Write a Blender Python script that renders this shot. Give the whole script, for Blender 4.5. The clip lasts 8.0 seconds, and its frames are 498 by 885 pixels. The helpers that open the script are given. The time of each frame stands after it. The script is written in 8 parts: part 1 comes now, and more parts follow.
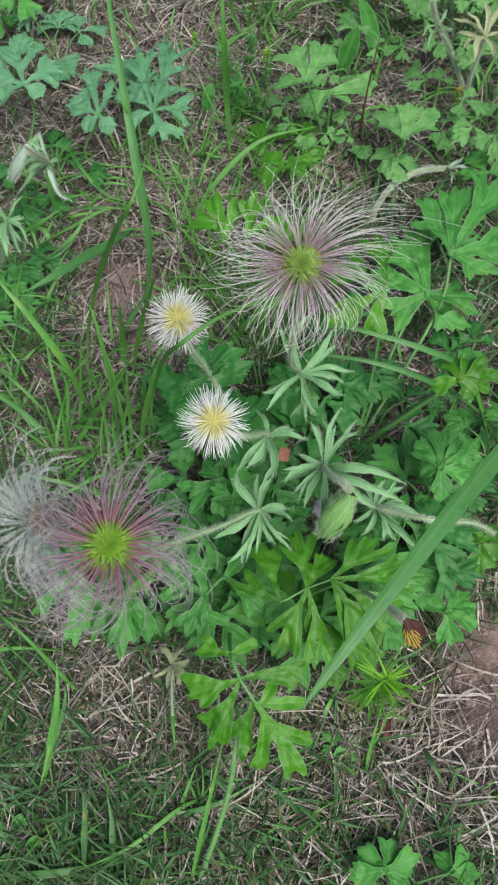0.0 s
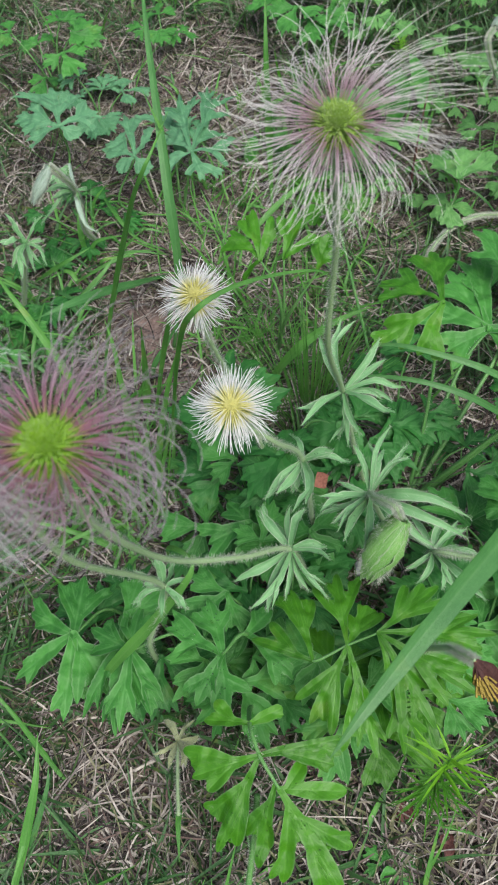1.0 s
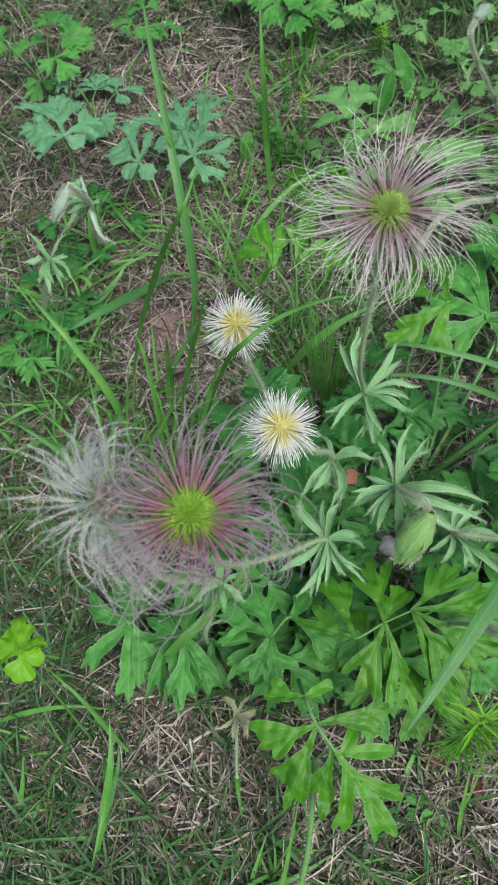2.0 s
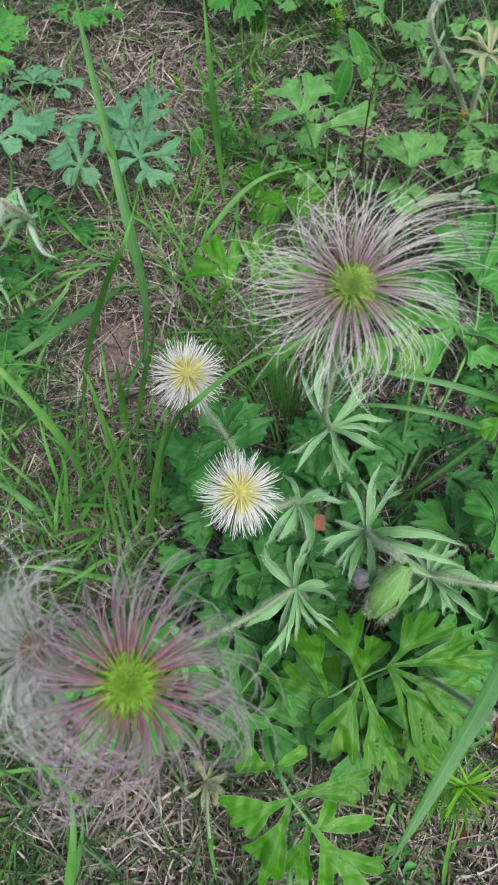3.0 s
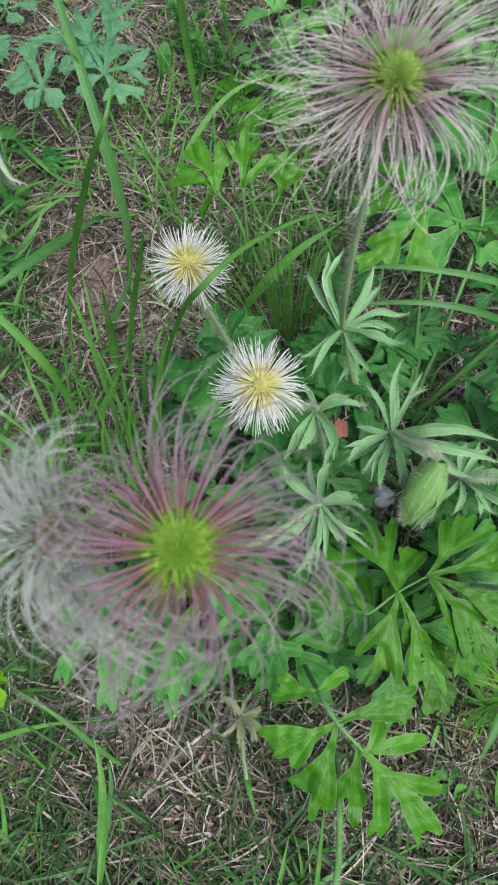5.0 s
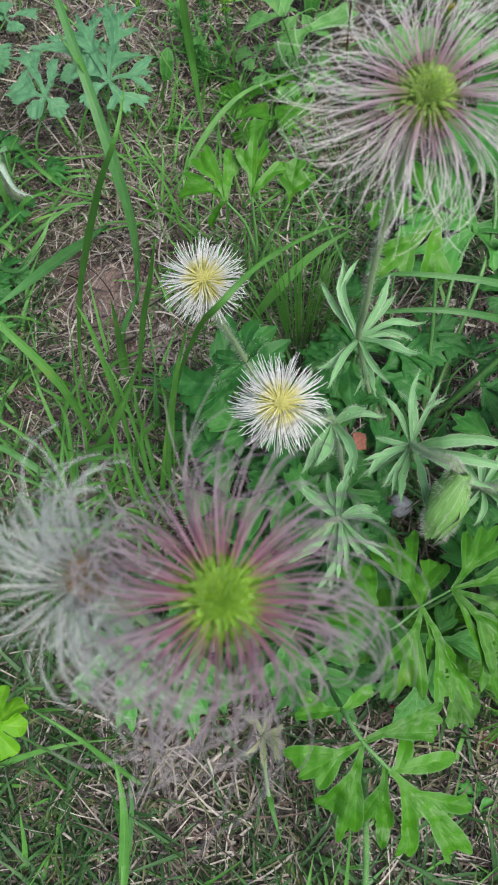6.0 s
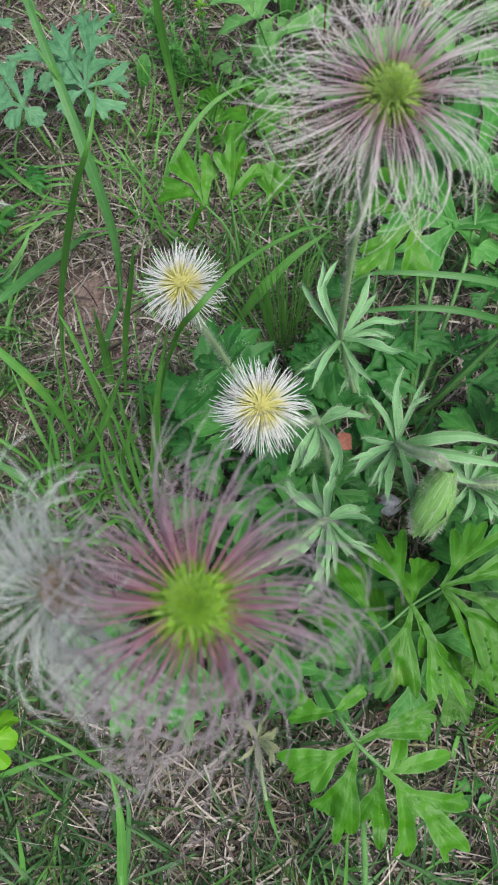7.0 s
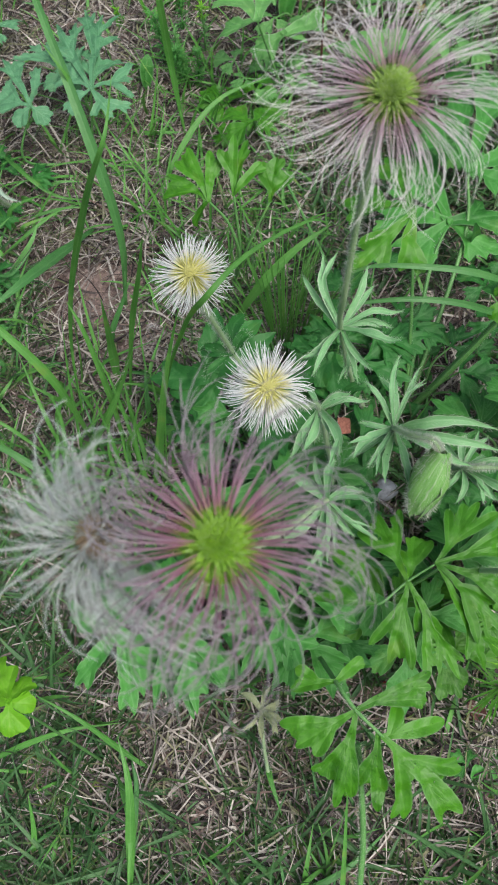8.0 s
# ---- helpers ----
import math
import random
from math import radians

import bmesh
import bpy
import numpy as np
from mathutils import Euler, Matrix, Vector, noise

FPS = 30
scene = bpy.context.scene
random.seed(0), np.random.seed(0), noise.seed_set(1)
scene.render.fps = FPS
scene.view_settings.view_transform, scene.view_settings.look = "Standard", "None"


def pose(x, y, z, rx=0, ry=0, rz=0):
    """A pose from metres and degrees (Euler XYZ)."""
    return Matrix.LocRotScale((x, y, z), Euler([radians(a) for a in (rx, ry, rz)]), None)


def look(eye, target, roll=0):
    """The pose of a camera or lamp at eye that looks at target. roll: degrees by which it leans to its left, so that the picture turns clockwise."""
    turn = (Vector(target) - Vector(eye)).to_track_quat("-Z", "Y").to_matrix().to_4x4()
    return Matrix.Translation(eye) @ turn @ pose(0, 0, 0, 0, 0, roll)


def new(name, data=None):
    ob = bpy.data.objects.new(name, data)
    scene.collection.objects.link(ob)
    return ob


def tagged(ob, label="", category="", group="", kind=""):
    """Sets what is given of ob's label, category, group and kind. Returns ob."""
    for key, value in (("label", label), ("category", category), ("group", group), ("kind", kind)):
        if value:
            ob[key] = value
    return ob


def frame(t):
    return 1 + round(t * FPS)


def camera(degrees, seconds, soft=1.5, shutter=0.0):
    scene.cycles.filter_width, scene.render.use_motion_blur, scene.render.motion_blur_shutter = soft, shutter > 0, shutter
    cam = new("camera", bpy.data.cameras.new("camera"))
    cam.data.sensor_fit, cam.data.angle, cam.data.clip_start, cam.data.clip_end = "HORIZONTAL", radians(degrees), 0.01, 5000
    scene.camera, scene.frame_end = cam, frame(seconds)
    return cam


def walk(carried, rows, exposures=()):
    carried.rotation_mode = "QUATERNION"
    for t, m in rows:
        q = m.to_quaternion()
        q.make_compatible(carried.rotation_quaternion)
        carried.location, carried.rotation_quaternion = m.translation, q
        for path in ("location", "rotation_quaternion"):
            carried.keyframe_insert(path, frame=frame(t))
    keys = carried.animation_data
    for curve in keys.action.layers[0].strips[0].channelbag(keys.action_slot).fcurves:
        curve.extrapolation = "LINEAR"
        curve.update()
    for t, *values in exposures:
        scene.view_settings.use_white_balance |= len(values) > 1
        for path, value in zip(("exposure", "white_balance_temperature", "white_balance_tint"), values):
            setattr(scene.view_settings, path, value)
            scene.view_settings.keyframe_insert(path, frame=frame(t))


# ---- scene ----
cam = camera(33.7, 8.0, soft=1.8)
PATH = [
    (0, (0.04, 0.029, 0.651), (0.035, 0.796, -1.196), 0.3),
    (0.5, (0.049, 0.024, 0.562), (-0.052, 0.966, -1.199), -4.3),
    (1, (0.051, 0.006, 0.542), (-0.079, 1.067, -1.148), -4.2),
    (1.2, (0.053, -0.002, 0.558), (-0.088, 1.049, -1.138), -4.5),
    (2.3, (0.012, 0.018, 0.6), (-0.028, 0.954, -1.167), -5.2),
    (2.5, (0.013, 0.029, 0.597), (-0.007, 0.951, -1.178), -4.6),
    (3, (0.026, 0.064, 0.586), (0.022, 0.958, -1.203), -3.9),
    (3.5, (0.028, 0.084, 0.564), (0.06, 0.951, -1.238), -1.5),
    (4, (0.017, 0.072, 0.557), (0.052, 0.914, -1.257), -2.0),
    (4.5, (-0.008, 0.064, 0.551), (0.023, 0.902, -1.265), -2.9),
    (5, (0.007, 0.053, 0.538), (0.039, 0.878, -1.283), -6.3),
    (5.2, (0.004, 0.055, 0.54), (0.03, 0.878, -1.283), -6.7),
    (6.5, (0.001, 0.066, 0.533), (0.034, 0.891, -1.288), -8.5),
    (7, (0.006, 0.064, 0.534), (0.045, 0.892, -1.286), -8.8),
    (7.5, (0.005, 0.061, 0.541), (0.047, 0.886, -1.28), -8.5),
    (8, (-0.001, 0.049, 0.549), (0.052, 0.875, -1.271), -7.9),
]
walk(cam, [(t, look(eye, target, roll)) for t, eye, target, roll in PATH])
cam.data.dof.use_dof = True
cam.data.dof.focus_distance = 0.42
cam.data.dof.aperture_fstop = 49.5

SKY, SUN = 0.144, 2.68

# ---- world, sun ----
world = bpy.data.worlds.new("overcast_sky")
scene.world = world
world.use_nodes = True
wn = world.node_tree.nodes
sky = wn.new("ShaderNodeTexSky")
sky.sky_type = "NISHITA"
sky.sun_disc = False
sky.sun_elevation = radians(58)
sky.sun_rotation = radians(150)
sky.dust_density = 6.0
sky.air_density = 1.0
wn["Background"].inputs["Strength"].default_value = SKY
world.node_tree.links.new(sky.outputs[0], wn["Background"].inputs["Color"])
sun_data = bpy.data.lights.new("sun", "SUN")
sun_data.energy = SUN
sun_data.angle = radians(34)
sun_data.color = (0.985, 1.0, 0.985)
sun = new("sun", sun_data)
sun.matrix_world = look((0.9, -0.9, 2.4), (0, 0.1, 0))


# ---- materials ----
def material(name):
    m = bpy.data.materials.new(name)
    m.use_nodes = True
    nt = m.node_tree
    nt.nodes.clear()
    out = nt.nodes.new("ShaderNodeOutputMaterial")
    return m, nt, out


def node(nt, kind, **values):
    n = nt.nodes.new(kind)
    for k, v in values.items():
        n.inputs[k].default_value = v
    return n


def ramp(nt, stops, fac):
    n = nt.nodes.new("ShaderNodeValToRGB")
    e = n.color_ramp.elements
    while len(e) < len(stops):
        e.new(0.5)
    for k, (p, c) in enumerate(stops):
        e[k].position = p
        e[k].color = (*c, 1)
    nt.links.new(fac, n.inputs[0])
    return n


def math_node(nt, op, a, b=None, clamp=False):
    n = nt.nodes.new("ShaderNodeMath")
    n.operation = op
    n.use_clamp = clamp
    for k, v in enumerate((a, b)):
        if v is None:
            continue
        if isinstance(v, (int, float)):
            n.inputs[k].default_value = v
        else:
            nt.links.new(v, n.inputs[k])
    return n.outputs[0]


def mix_color(nt, fac, a, b, blend="MIX"):
    n = nt.nodes.new("ShaderNodeMix")
    n.data_type = "RGBA"
    n.blend_type = blend
    for k, v in ((0, fac), (6, a), (7, b)):
        if isinstance(v, (int, float)):
            n.inputs[k].default_value = v
        elif isinstance(v, tuple):
            n.inputs[k].default_value = (*v, 1)
        else:
            nt.links.new(v, n.inputs[k])
    return n.outputs[2]


def leaf_material(name, deep, light, vein, rough=0.42, glow=0.2, veins=1.0, hair=0.0, yellow=0.12, edge=0.0, gloss=0.35, ribs=0.0):
    """Leaf tissue: two greens, a pale midrib and side veins, patchy tone, light through the blade."""
    m, nt, out = material(name)
    L = nt.links.new
    geo = nt.nodes.new("ShaderNodeNewGeometry")
    uv = nt.nodes.new("ShaderNodeUVMap")
    sep = nt.nodes.new("ShaderNodeSeparateXYZ")
    L(uv.outputs[0], sep.inputs[0])
    info = nt.nodes.new("ShaderNodeObjectInfo")
    n1 = node(nt, "ShaderNodeTexNoise", Scale=55.0, Detail=3.0)
    n2 = node(nt, "ShaderNodeTexNoise", Scale=700.0, Detail=4.0, Roughness=0.65)
    L(geo.outputs["Position"], n1.inputs["Vector"])
    L(geo.outputs["Position"], n2.inputs["Vector"])
    t = math_node(nt, "ADD", math_node(nt, "MULTIPLY", n1.outputs[0], 0.7), math_node(nt, "MULTIPLY", n2.outputs[0], 0.35))
    t = math_node(nt, "ADD", t, math_node(nt, "MULTIPLY", geo.outputs["Random Per Island"], 0.25))
    t = math_node(nt, "ADD", t, math_node(nt, "MULTIPLY", info.outputs["Random"], 0.3))
    base = ramp(nt, [(0.40, deep), (0.98, light)], t).outputs[0]
    # side veins run forward and out from the midrib
    off = math_node(nt, "ABSOLUTE", math_node(nt, "SUBTRACT", sep.outputs[0], 0.5))
    mid = math_node(nt, "SUBTRACT", 1.0, math_node(nt, "MULTIPLY", off, 9.0), True)
    wave = math_node(nt, "SINE", math_node(nt, "MULTIPLY", math_node(nt, "SUBTRACT", sep.outputs[1], math_node(nt, "MULTIPLY", off, 0.55)), 60.0))
    side = math_node(nt, "MULTIPLY", math_node(nt, "SUBTRACT", wave, 0.72, True), 1.4)
    if ribs:
        lines = math_node(nt, "SINE", math_node(nt, "MULTIPLY", sep.outputs[0], 6.2832 * 6))
        side = math_node(nt, "MULTIPLY", math_node(nt, "SUBTRACT", lines, 0.35, True), ribs)
    vm = math_node(nt, "MULTIPLY", math_node(nt, "MAXIMUM", mid, math_node(nt, "MULTIPLY", side, 0.55)), 0.34 * veins, True)
    col = mix_color(nt, vm, base, vein)
    spot = ramp(nt, [(0.62, (0, 0, 0)), (0.72, (1, 1, 1))], n1.outputs[0]).outputs[0]
    col = mix_color(nt, math_node(nt, "MULTIPLY", spot, yellow), col, (0.30, 0.30, 0.06))
    if edge:
        rim = math_node(nt, "MULTIPLY", math_node(nt, "SUBTRACT", off, 0.38, True), 8.0 * edge, True)
        col = mix_color(nt, rim, col, (0.50, 0.58, 0.46))
    if hair:
        n3 = node(nt, "ShaderNodeTexNoise", Scale=2600.0, Detail=2.0)
        L(geo.outputs["Position"], n3.inputs["Vector"])
        hm = ramp(nt, [(0.5, (0, 0, 0)), (0.66, (1, 1, 1))], n3.outputs[0]).outputs[0]
        col = mix_color(nt, math_node(nt, "MULTIPLY", hm, hair), col, (0.55, 0.60, 0.52))
    bump = node(nt, "ShaderNodeBump", Strength=0.6, Distance=0.0006)
    groove = math_node(nt, "MULTIPLY", math_node(nt, "MAXIMUM", mid, side), -0.3)
    L(math_node(nt, "ADD", math_node(nt, "MULTIPLY", n2.outputs[0], 0.8), groove), bump.inputs["Height"])
    bsdf = node(nt, "ShaderNodeBsdfPrincipled", Roughness=rough)
    bsdf.inputs["Specular IOR Level"].default_value = gloss
    L(col, bsdf.inputs["Base Color"])
    L(bump.outputs[0], bsdf.inputs["Normal"])
    tr = nt.nodes.new("ShaderNodeBsdfTranslucent")
    L(mix_color(nt, 1.0, col, (1.0, 0.95, 0.45), "MULTIPLY"), tr.inputs["Color"])
    mix = node(nt, "ShaderNodeMixShader")
    mix.inputs[0].default_value = glow
    L(bsdf.outputs[0], mix.inputs[1])
    L(tr.outputs[0], mix.inputs[2])
    L(mix.outputs[0], out.inputs[0])
    return m


def fibre_material(name, stops, rough=0.55, glow=0.3, vary=0.25):
    """Hair, plumes and straw: colour runs along the fibre, each fibre with a tone of its own."""
    m, nt, out = material(name)
    L = nt.links.new
    geo = nt.nodes.new("ShaderNodeNewGeometry")
    uv = nt.nodes.new("ShaderNodeUVMap")
    sep = nt.nodes.new("ShaderNodeSeparateXYZ")
    L(uv.outputs[0], sep.inputs[0])
    info = nt.nodes.new("ShaderNodeObjectInfo")
    n1 = node(nt, "ShaderNodeTexNoise", Scale=320.0, Detail=3.0)
    L(geo.outputs["Position"], n1.inputs["Vector"])
    f = math_node(nt, "ADD", sep.outputs[1], math_node(nt, "MULTIPLY", math_node(nt, "SUBTRACT", n1.outputs[0], 0.5), 0.12))
    f = math_node(nt, "ADD", f, math_node(nt, "MULTIPLY", math_node(nt, "SUBTRACT", info.outputs["Random"], 0.5), 0.10))
    col = ramp(nt, stops, f).outputs[0]
    tone = math_node(nt, "ADD", 1.0 - vary, math_node(nt, "MULTIPLY", math_node(nt, "ADD", geo.outputs["Random Per Island"], n1.outputs[0]), vary))
    tc = nt.nodes.new("ShaderNodeCombineColor")
    for k in range(3):
        L(tone, tc.inputs[k])
    col = mix_color(nt, 1.0, col, tc.outputs[0], "MULTIPLY")
    bsdf = node(nt, "ShaderNodeBsdfPrincipled", Roughness=rough)
    bsdf.inputs["Specular IOR Level"].default_value = 0.3
    L(col, bsdf.inputs["Base Color"])
    tr = nt.nodes.new("ShaderNodeBsdfTranslucent")
    L(col, tr.inputs["Color"])
    mix = node(nt, "ShaderNodeMixShader")
    mix.inputs[0].default_value = glow
    L(bsdf.outputs[0], mix.inputs[1])
    L(tr.outputs[0], mix.inputs[2])
    L(mix.outputs[0], out.inputs[0])
    return m


def island_material(name, stops, rough=0.8, scale=400.0, bump_strength=0.4):
    """Loose bits: a palette by island, fine grain on top."""
    m, nt, out = material(name)
    L = nt.links.new
    geo = nt.nodes.new("ShaderNodeNewGeometry")
    n1 = node(nt, "ShaderNodeTexNoise", Scale=scale, Detail=4.0, Roughness=0.65)
    L(geo.outputs["Position"], n1.inputs["Vector"])
    base = ramp(nt, stops, geo.outputs["Random Per Island"]).outputs[0]
    dirt = ramp(nt, [(0.3, (0.45, 0.42, 0.40)), (0.65, (1.1, 1.1, 1.1))], n1.outputs[0]).outputs[0]
    col = mix_color(nt, 0.8, base, dirt, "MULTIPLY")
    bump = node(nt, "ShaderNodeBump", Strength=bump_strength, Distance=0.001)
    L(n1.outputs[0], bump.inputs["Height"])
    bsdf = node(nt, "ShaderNodeBsdfPrincipled", Roughness=rough)
    bsdf.inputs["Specular IOR Level"].default_value = 0.25
    L(col, bsdf.inputs["Base Color"])
    L(bump.outputs[0], bsdf.inputs["Normal"])
    L(bsdf.outputs[0], out.inputs[0])
    return m


def soil_material():
    m, nt, out = material("crumbly_soil")
    L = nt.links.new
    geo = nt.nodes.new("ShaderNodeNewGeometry")
    big = node(nt, "ShaderNodeTexNoise", Scale=9.0, Detail=5.0, Roughness=0.6)
    mid = node(nt, "ShaderNodeTexNoise", Scale=90.0, Detail=6.0, Roughness=0.7)
    fine = node(nt, "ShaderNodeTexNoise", Scale=650.0, Detail=5.0, Roughness=0.7)
    crumb = node(nt, "ShaderNodeTexVoronoi", Scale=260.0)
    for n in (big, mid, fine, crumb):
        L(geo.outputs["Position"], n.inputs["Vector"])
    a = ramp(nt, [(0.3, (0.060, 0.048, 0.042)), (0.62, (0.40, 0.305, 0.275))], big.outputs[0]).outputs[0]
    b = ramp(nt, [(0.3, (0.50, 0.48, 0.47)), (0.7, (1.25, 1.2, 1.18))], mid.outputs[0]).outputs[0]
    c = ramp(nt, [(0.3, (0.55, 0.55, 0.55)), (0.7, (1.2, 1.2, 1.2))], fine.outputs[0]).outputs[0]
    col = mix_color(nt, 1.0, mix_color(nt, 1.0, a, b, "MULTIPLY"), c, "MULTIPLY")
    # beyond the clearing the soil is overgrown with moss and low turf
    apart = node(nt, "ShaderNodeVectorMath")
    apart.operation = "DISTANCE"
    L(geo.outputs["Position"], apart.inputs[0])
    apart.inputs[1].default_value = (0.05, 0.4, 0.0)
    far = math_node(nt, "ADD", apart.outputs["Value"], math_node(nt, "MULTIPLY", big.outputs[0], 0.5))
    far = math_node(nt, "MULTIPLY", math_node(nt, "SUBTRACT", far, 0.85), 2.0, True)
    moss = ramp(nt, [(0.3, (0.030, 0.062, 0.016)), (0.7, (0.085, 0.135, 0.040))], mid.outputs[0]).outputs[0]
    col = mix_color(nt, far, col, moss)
    h = math_node(nt, "ADD", math_node(nt, "MULTIPLY", mid.outputs[0], 1.2), math_node(nt, "SUBTRACT", math_node(nt, "MULTIPLY", fine.outputs[0], 0.5), math_node(nt, "MULTIPLY", crumb.outputs[0], 0.35)))
    bump = node(nt, "ShaderNodeBump", Strength=0.9, Distance=0.004)
    L(h, bump.inputs["Height"])
    bsdf = node(nt, "ShaderNodeBsdfPrincipled", Roughness=0.92)
    bsdf.inputs["Specular IOR Level"].default_value = 0.15
    L(col, bsdf.inputs["Base Color"])
    L(bump.outputs[0], bsdf.inputs["Normal"])
    L(bsdf.outputs[0], out.inputs[0])
    return m


BRIGHT = leaf_material("fresh_leaf", (0.018, 0.112, 0.003), (0.060, 0.240, 0.009), (0.14, 0.36, 0.05), rough=0.42, veins=0.6, edge=0.14, gloss=0.45)
MID = leaf_material("meadow_leaf", (0.014, 0.110, 0.015), (0.070, 0.290, 0.049), (0.16, 0.40, 0.13), rough=0.5, veins=0.9, edge=0.2, gloss=0.36)
# dark leaf green, deepened further so its colour carries undergrowth shade
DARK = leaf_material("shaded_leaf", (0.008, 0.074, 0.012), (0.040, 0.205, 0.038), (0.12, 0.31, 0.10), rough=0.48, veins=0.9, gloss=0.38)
BLUE = leaf_material("greyish_leaf", (0.050, 0.19, 0.078), (0.135, 0.35, 0.175), (0.24, 0.45, 0.27), rough=0.5, veins=0.9, edge=0.2)
LIME = leaf_material("lime_leaf", (0.10, 0.35, 0.010), (0.19, 0.49, 0.026), (0.28, 0.52, 0.08), glow=0.35)
SILKY = leaf_material("silky_bract", (0.074, 0.250, 0.078), (0.185, 0.445, 0.180), (0.34, 0.58, 0.32), rough=0.48, hair=0.25, veins=1.0, edge=0.7, gloss=0.5, ribs=0.6)
PALE = leaf_material("faded_bract", (0.20, 0.25, 0.10), (0.33, 0.38, 0.20), (0.40, 0.45, 0.27), rough=0.7, hair=0.4)
SAGE = leaf_material("soft_green_leaf", (0.050, 0.190, 0.040), (0.145, 0.370, 0.105), (0.26, 0.47, 0.19), rough=0.5, veins=0.9, edge=0.25, glow=0.24)
GRASS = leaf_material("grass_blade", (0.037, 0.182, 0.025), (0.122, 0.355, 0.068), (0.20, 0.42, 0.14), glow=0.27, veins=0.9, yellow=0.25, gloss=0.5, ribs=0.6)
GRASS_BLUE = leaf_material("bluish_grass_blade", (0.032, 0.145, 0.034), (0.086, 0.258, 0.072), (0.16, 0.34, 0.13), veins=0.8, gloss=0.45, ribs=0.6)
TURF = leaf_material("short_grass", (0.014, 0.048, 0.014), (0.092, 0.172, 0.058), (0.17, 0.26, 0.10), veins=0.3, yellow=0.45)
MEADOW = leaf_material("meadow_grass_blade", (0.016, 0.066, 0.020), (0.084, 0.215, 0.070), (0.17, 0.31, 0.13), glow=0.22, veins=0.8, yellow=0.35, gloss=0.5, ribs=0.6)
STEM = leaf_material("flower_stem", (0.20, 0.35, 0.145), (0.33, 0.50, 0.26), (0.34, 0.46, 0.26), veins=0.0, hair=0.7, glow=0.15)
STALK = leaf_material("leaf_stalk", (0.045, 0.19, 0.030), (0.11, 0.30, 0.075), (0.2, 0.36, 0.14), veins=0.0, hair=0.25, glow=0.1)
SILVERY = leaf_material("silver_haired_sepal", (0.18, 0.32, 0.21), (0.38, 0.52, 0.44), (0.52, 0.60, 0.54), rough=0.6, hair=0.5, veins=0.5)
DOWN = fibre_material("silver_down", [(0.0, (0.54, 0.60, 0.48)), (1.0, (0.76, 0.78, 0.72))], glow=0.45)
PLUME_PURPLE = fibre_material("purple_plume", [(0.0, (0.25, 0.42, 0.03)), (0.06, (0.33, 0.29, 0.13)), (0.12, (0.32, 0.150, 0.205)), (0.32, (0.33, 0.225, 0.285)), (0.58, (0.35, 0.315, 0.345)), (1.0, (0.32, 0.305, 0.315))], glow=0.22, vary=0.8)
PLUME_LILAC = fibre_material("lilac_plume", [(0.0, (0.24, 0.34, 0.06)), (0.06, (0.36, 0.32, 0.19)), (0.13, (0.42, 0.27, 0.33)), (0.32, (0.56, 0.46, 0.52)), (0.52, (0.74, 0.71, 0.73)), (1.0, (0.76, 0.76, 0.73))], glow=0.3, vary=0.4)
PLUME_SILVER = fibre_material("silver_plume", [(0.0, (0.36, 0.28, 0.18)), (0.05, (0.48, 0.44, 0.40)), (0.14, (0.66, 0.69, 0.68)), (1.0, (0.60, 0.65, 0.64))], glow=0.3)
PLUME_WHITE = fibre_material("white_style", [(0.0, (0.72, 0.70, 0.14)), (0.12, (0.80, 0.78, 0.24)), (0.27, (0.85, 0.84, 0.55)), (0.40, (0.86, 0.87, 0.86)), (1.0, (0.92, 0.94, 0.96))], glow=0.3, vary=0.14)
CORE_GREEN = leaf_material("seed_core", (0.10, 0.26, 0.008), (0.23, 0.45, 0.025), (0.3, 0.5, 0.1), veins=0.0, hair=0.3)
CORE_OLIVE = leaf_material("hairy_seed_core", (0.12, 0.26, 0.020), (0.27, 0.44, 0.065), (0.3, 0.4, 0.1), veins=0.0, hair=0.45)
CORE_BROWN = leaf_material("ripe_seed_core", (0.14, 0.09, 0.05), (0.30, 0.21, 0.12), (0.3, 0.2, 0.1), veins=0.0, hair=0.3)
CORE_YELLOW = leaf_material("young_seed_core", (0.58, 0.58, 0.16), (0.74, 0.73, 0.30), (0.7, 0.6, 0.1), veins=0.0, hair=0.2)
BUD = leaf_material("downy_bud", (0.095, 0.30, 0.045), (0.20, 0.46, 0.105), (0.34, 0.55, 0.24), hair=0.3, veins=0.9, edge=0.6, ribs=0.6)
STRAW = island_material("dead_grass", [(0.0, (0.020, 0.017, 0.017)), (0.22, (0.080, 0.066, 0.062)), (0.34, (0.16, 0.115, 0.100)), (0.46, (0.20, 0.182, 0.170)), (0.55, (0.15, 0.165, 0.085)), (0.63, (0.22, 0.225, 0.135)), (0.70, (0.30, 0.275, 0.25)), (0.86, (0.42, 0.387, 0.35)), (1.0, (0.60, 0.567, 0.505))], rough=0.7, scale=500)
CLOD = island_material("soil_crumbs", [(0.0, (0.25, 0.19, 0.168)), (1.0, (0.37, 0.29, 0.26))], rough=0.95, scale=600, bump_strength=0.8)
RUSSET = island_material("russet_dead_leaf", [(0.0, (0.085, 0.036, 0.034)), (1.0, (0.15, 0.062, 0.054))], rough=0.6, scale=700)
CRIMSON = island_material("crimson_scrap", [(0.0, (0.30, 0.03, 0.035)), (1.0, (0.36, 0.05, 0.05))], rough=0.5, scale=900)
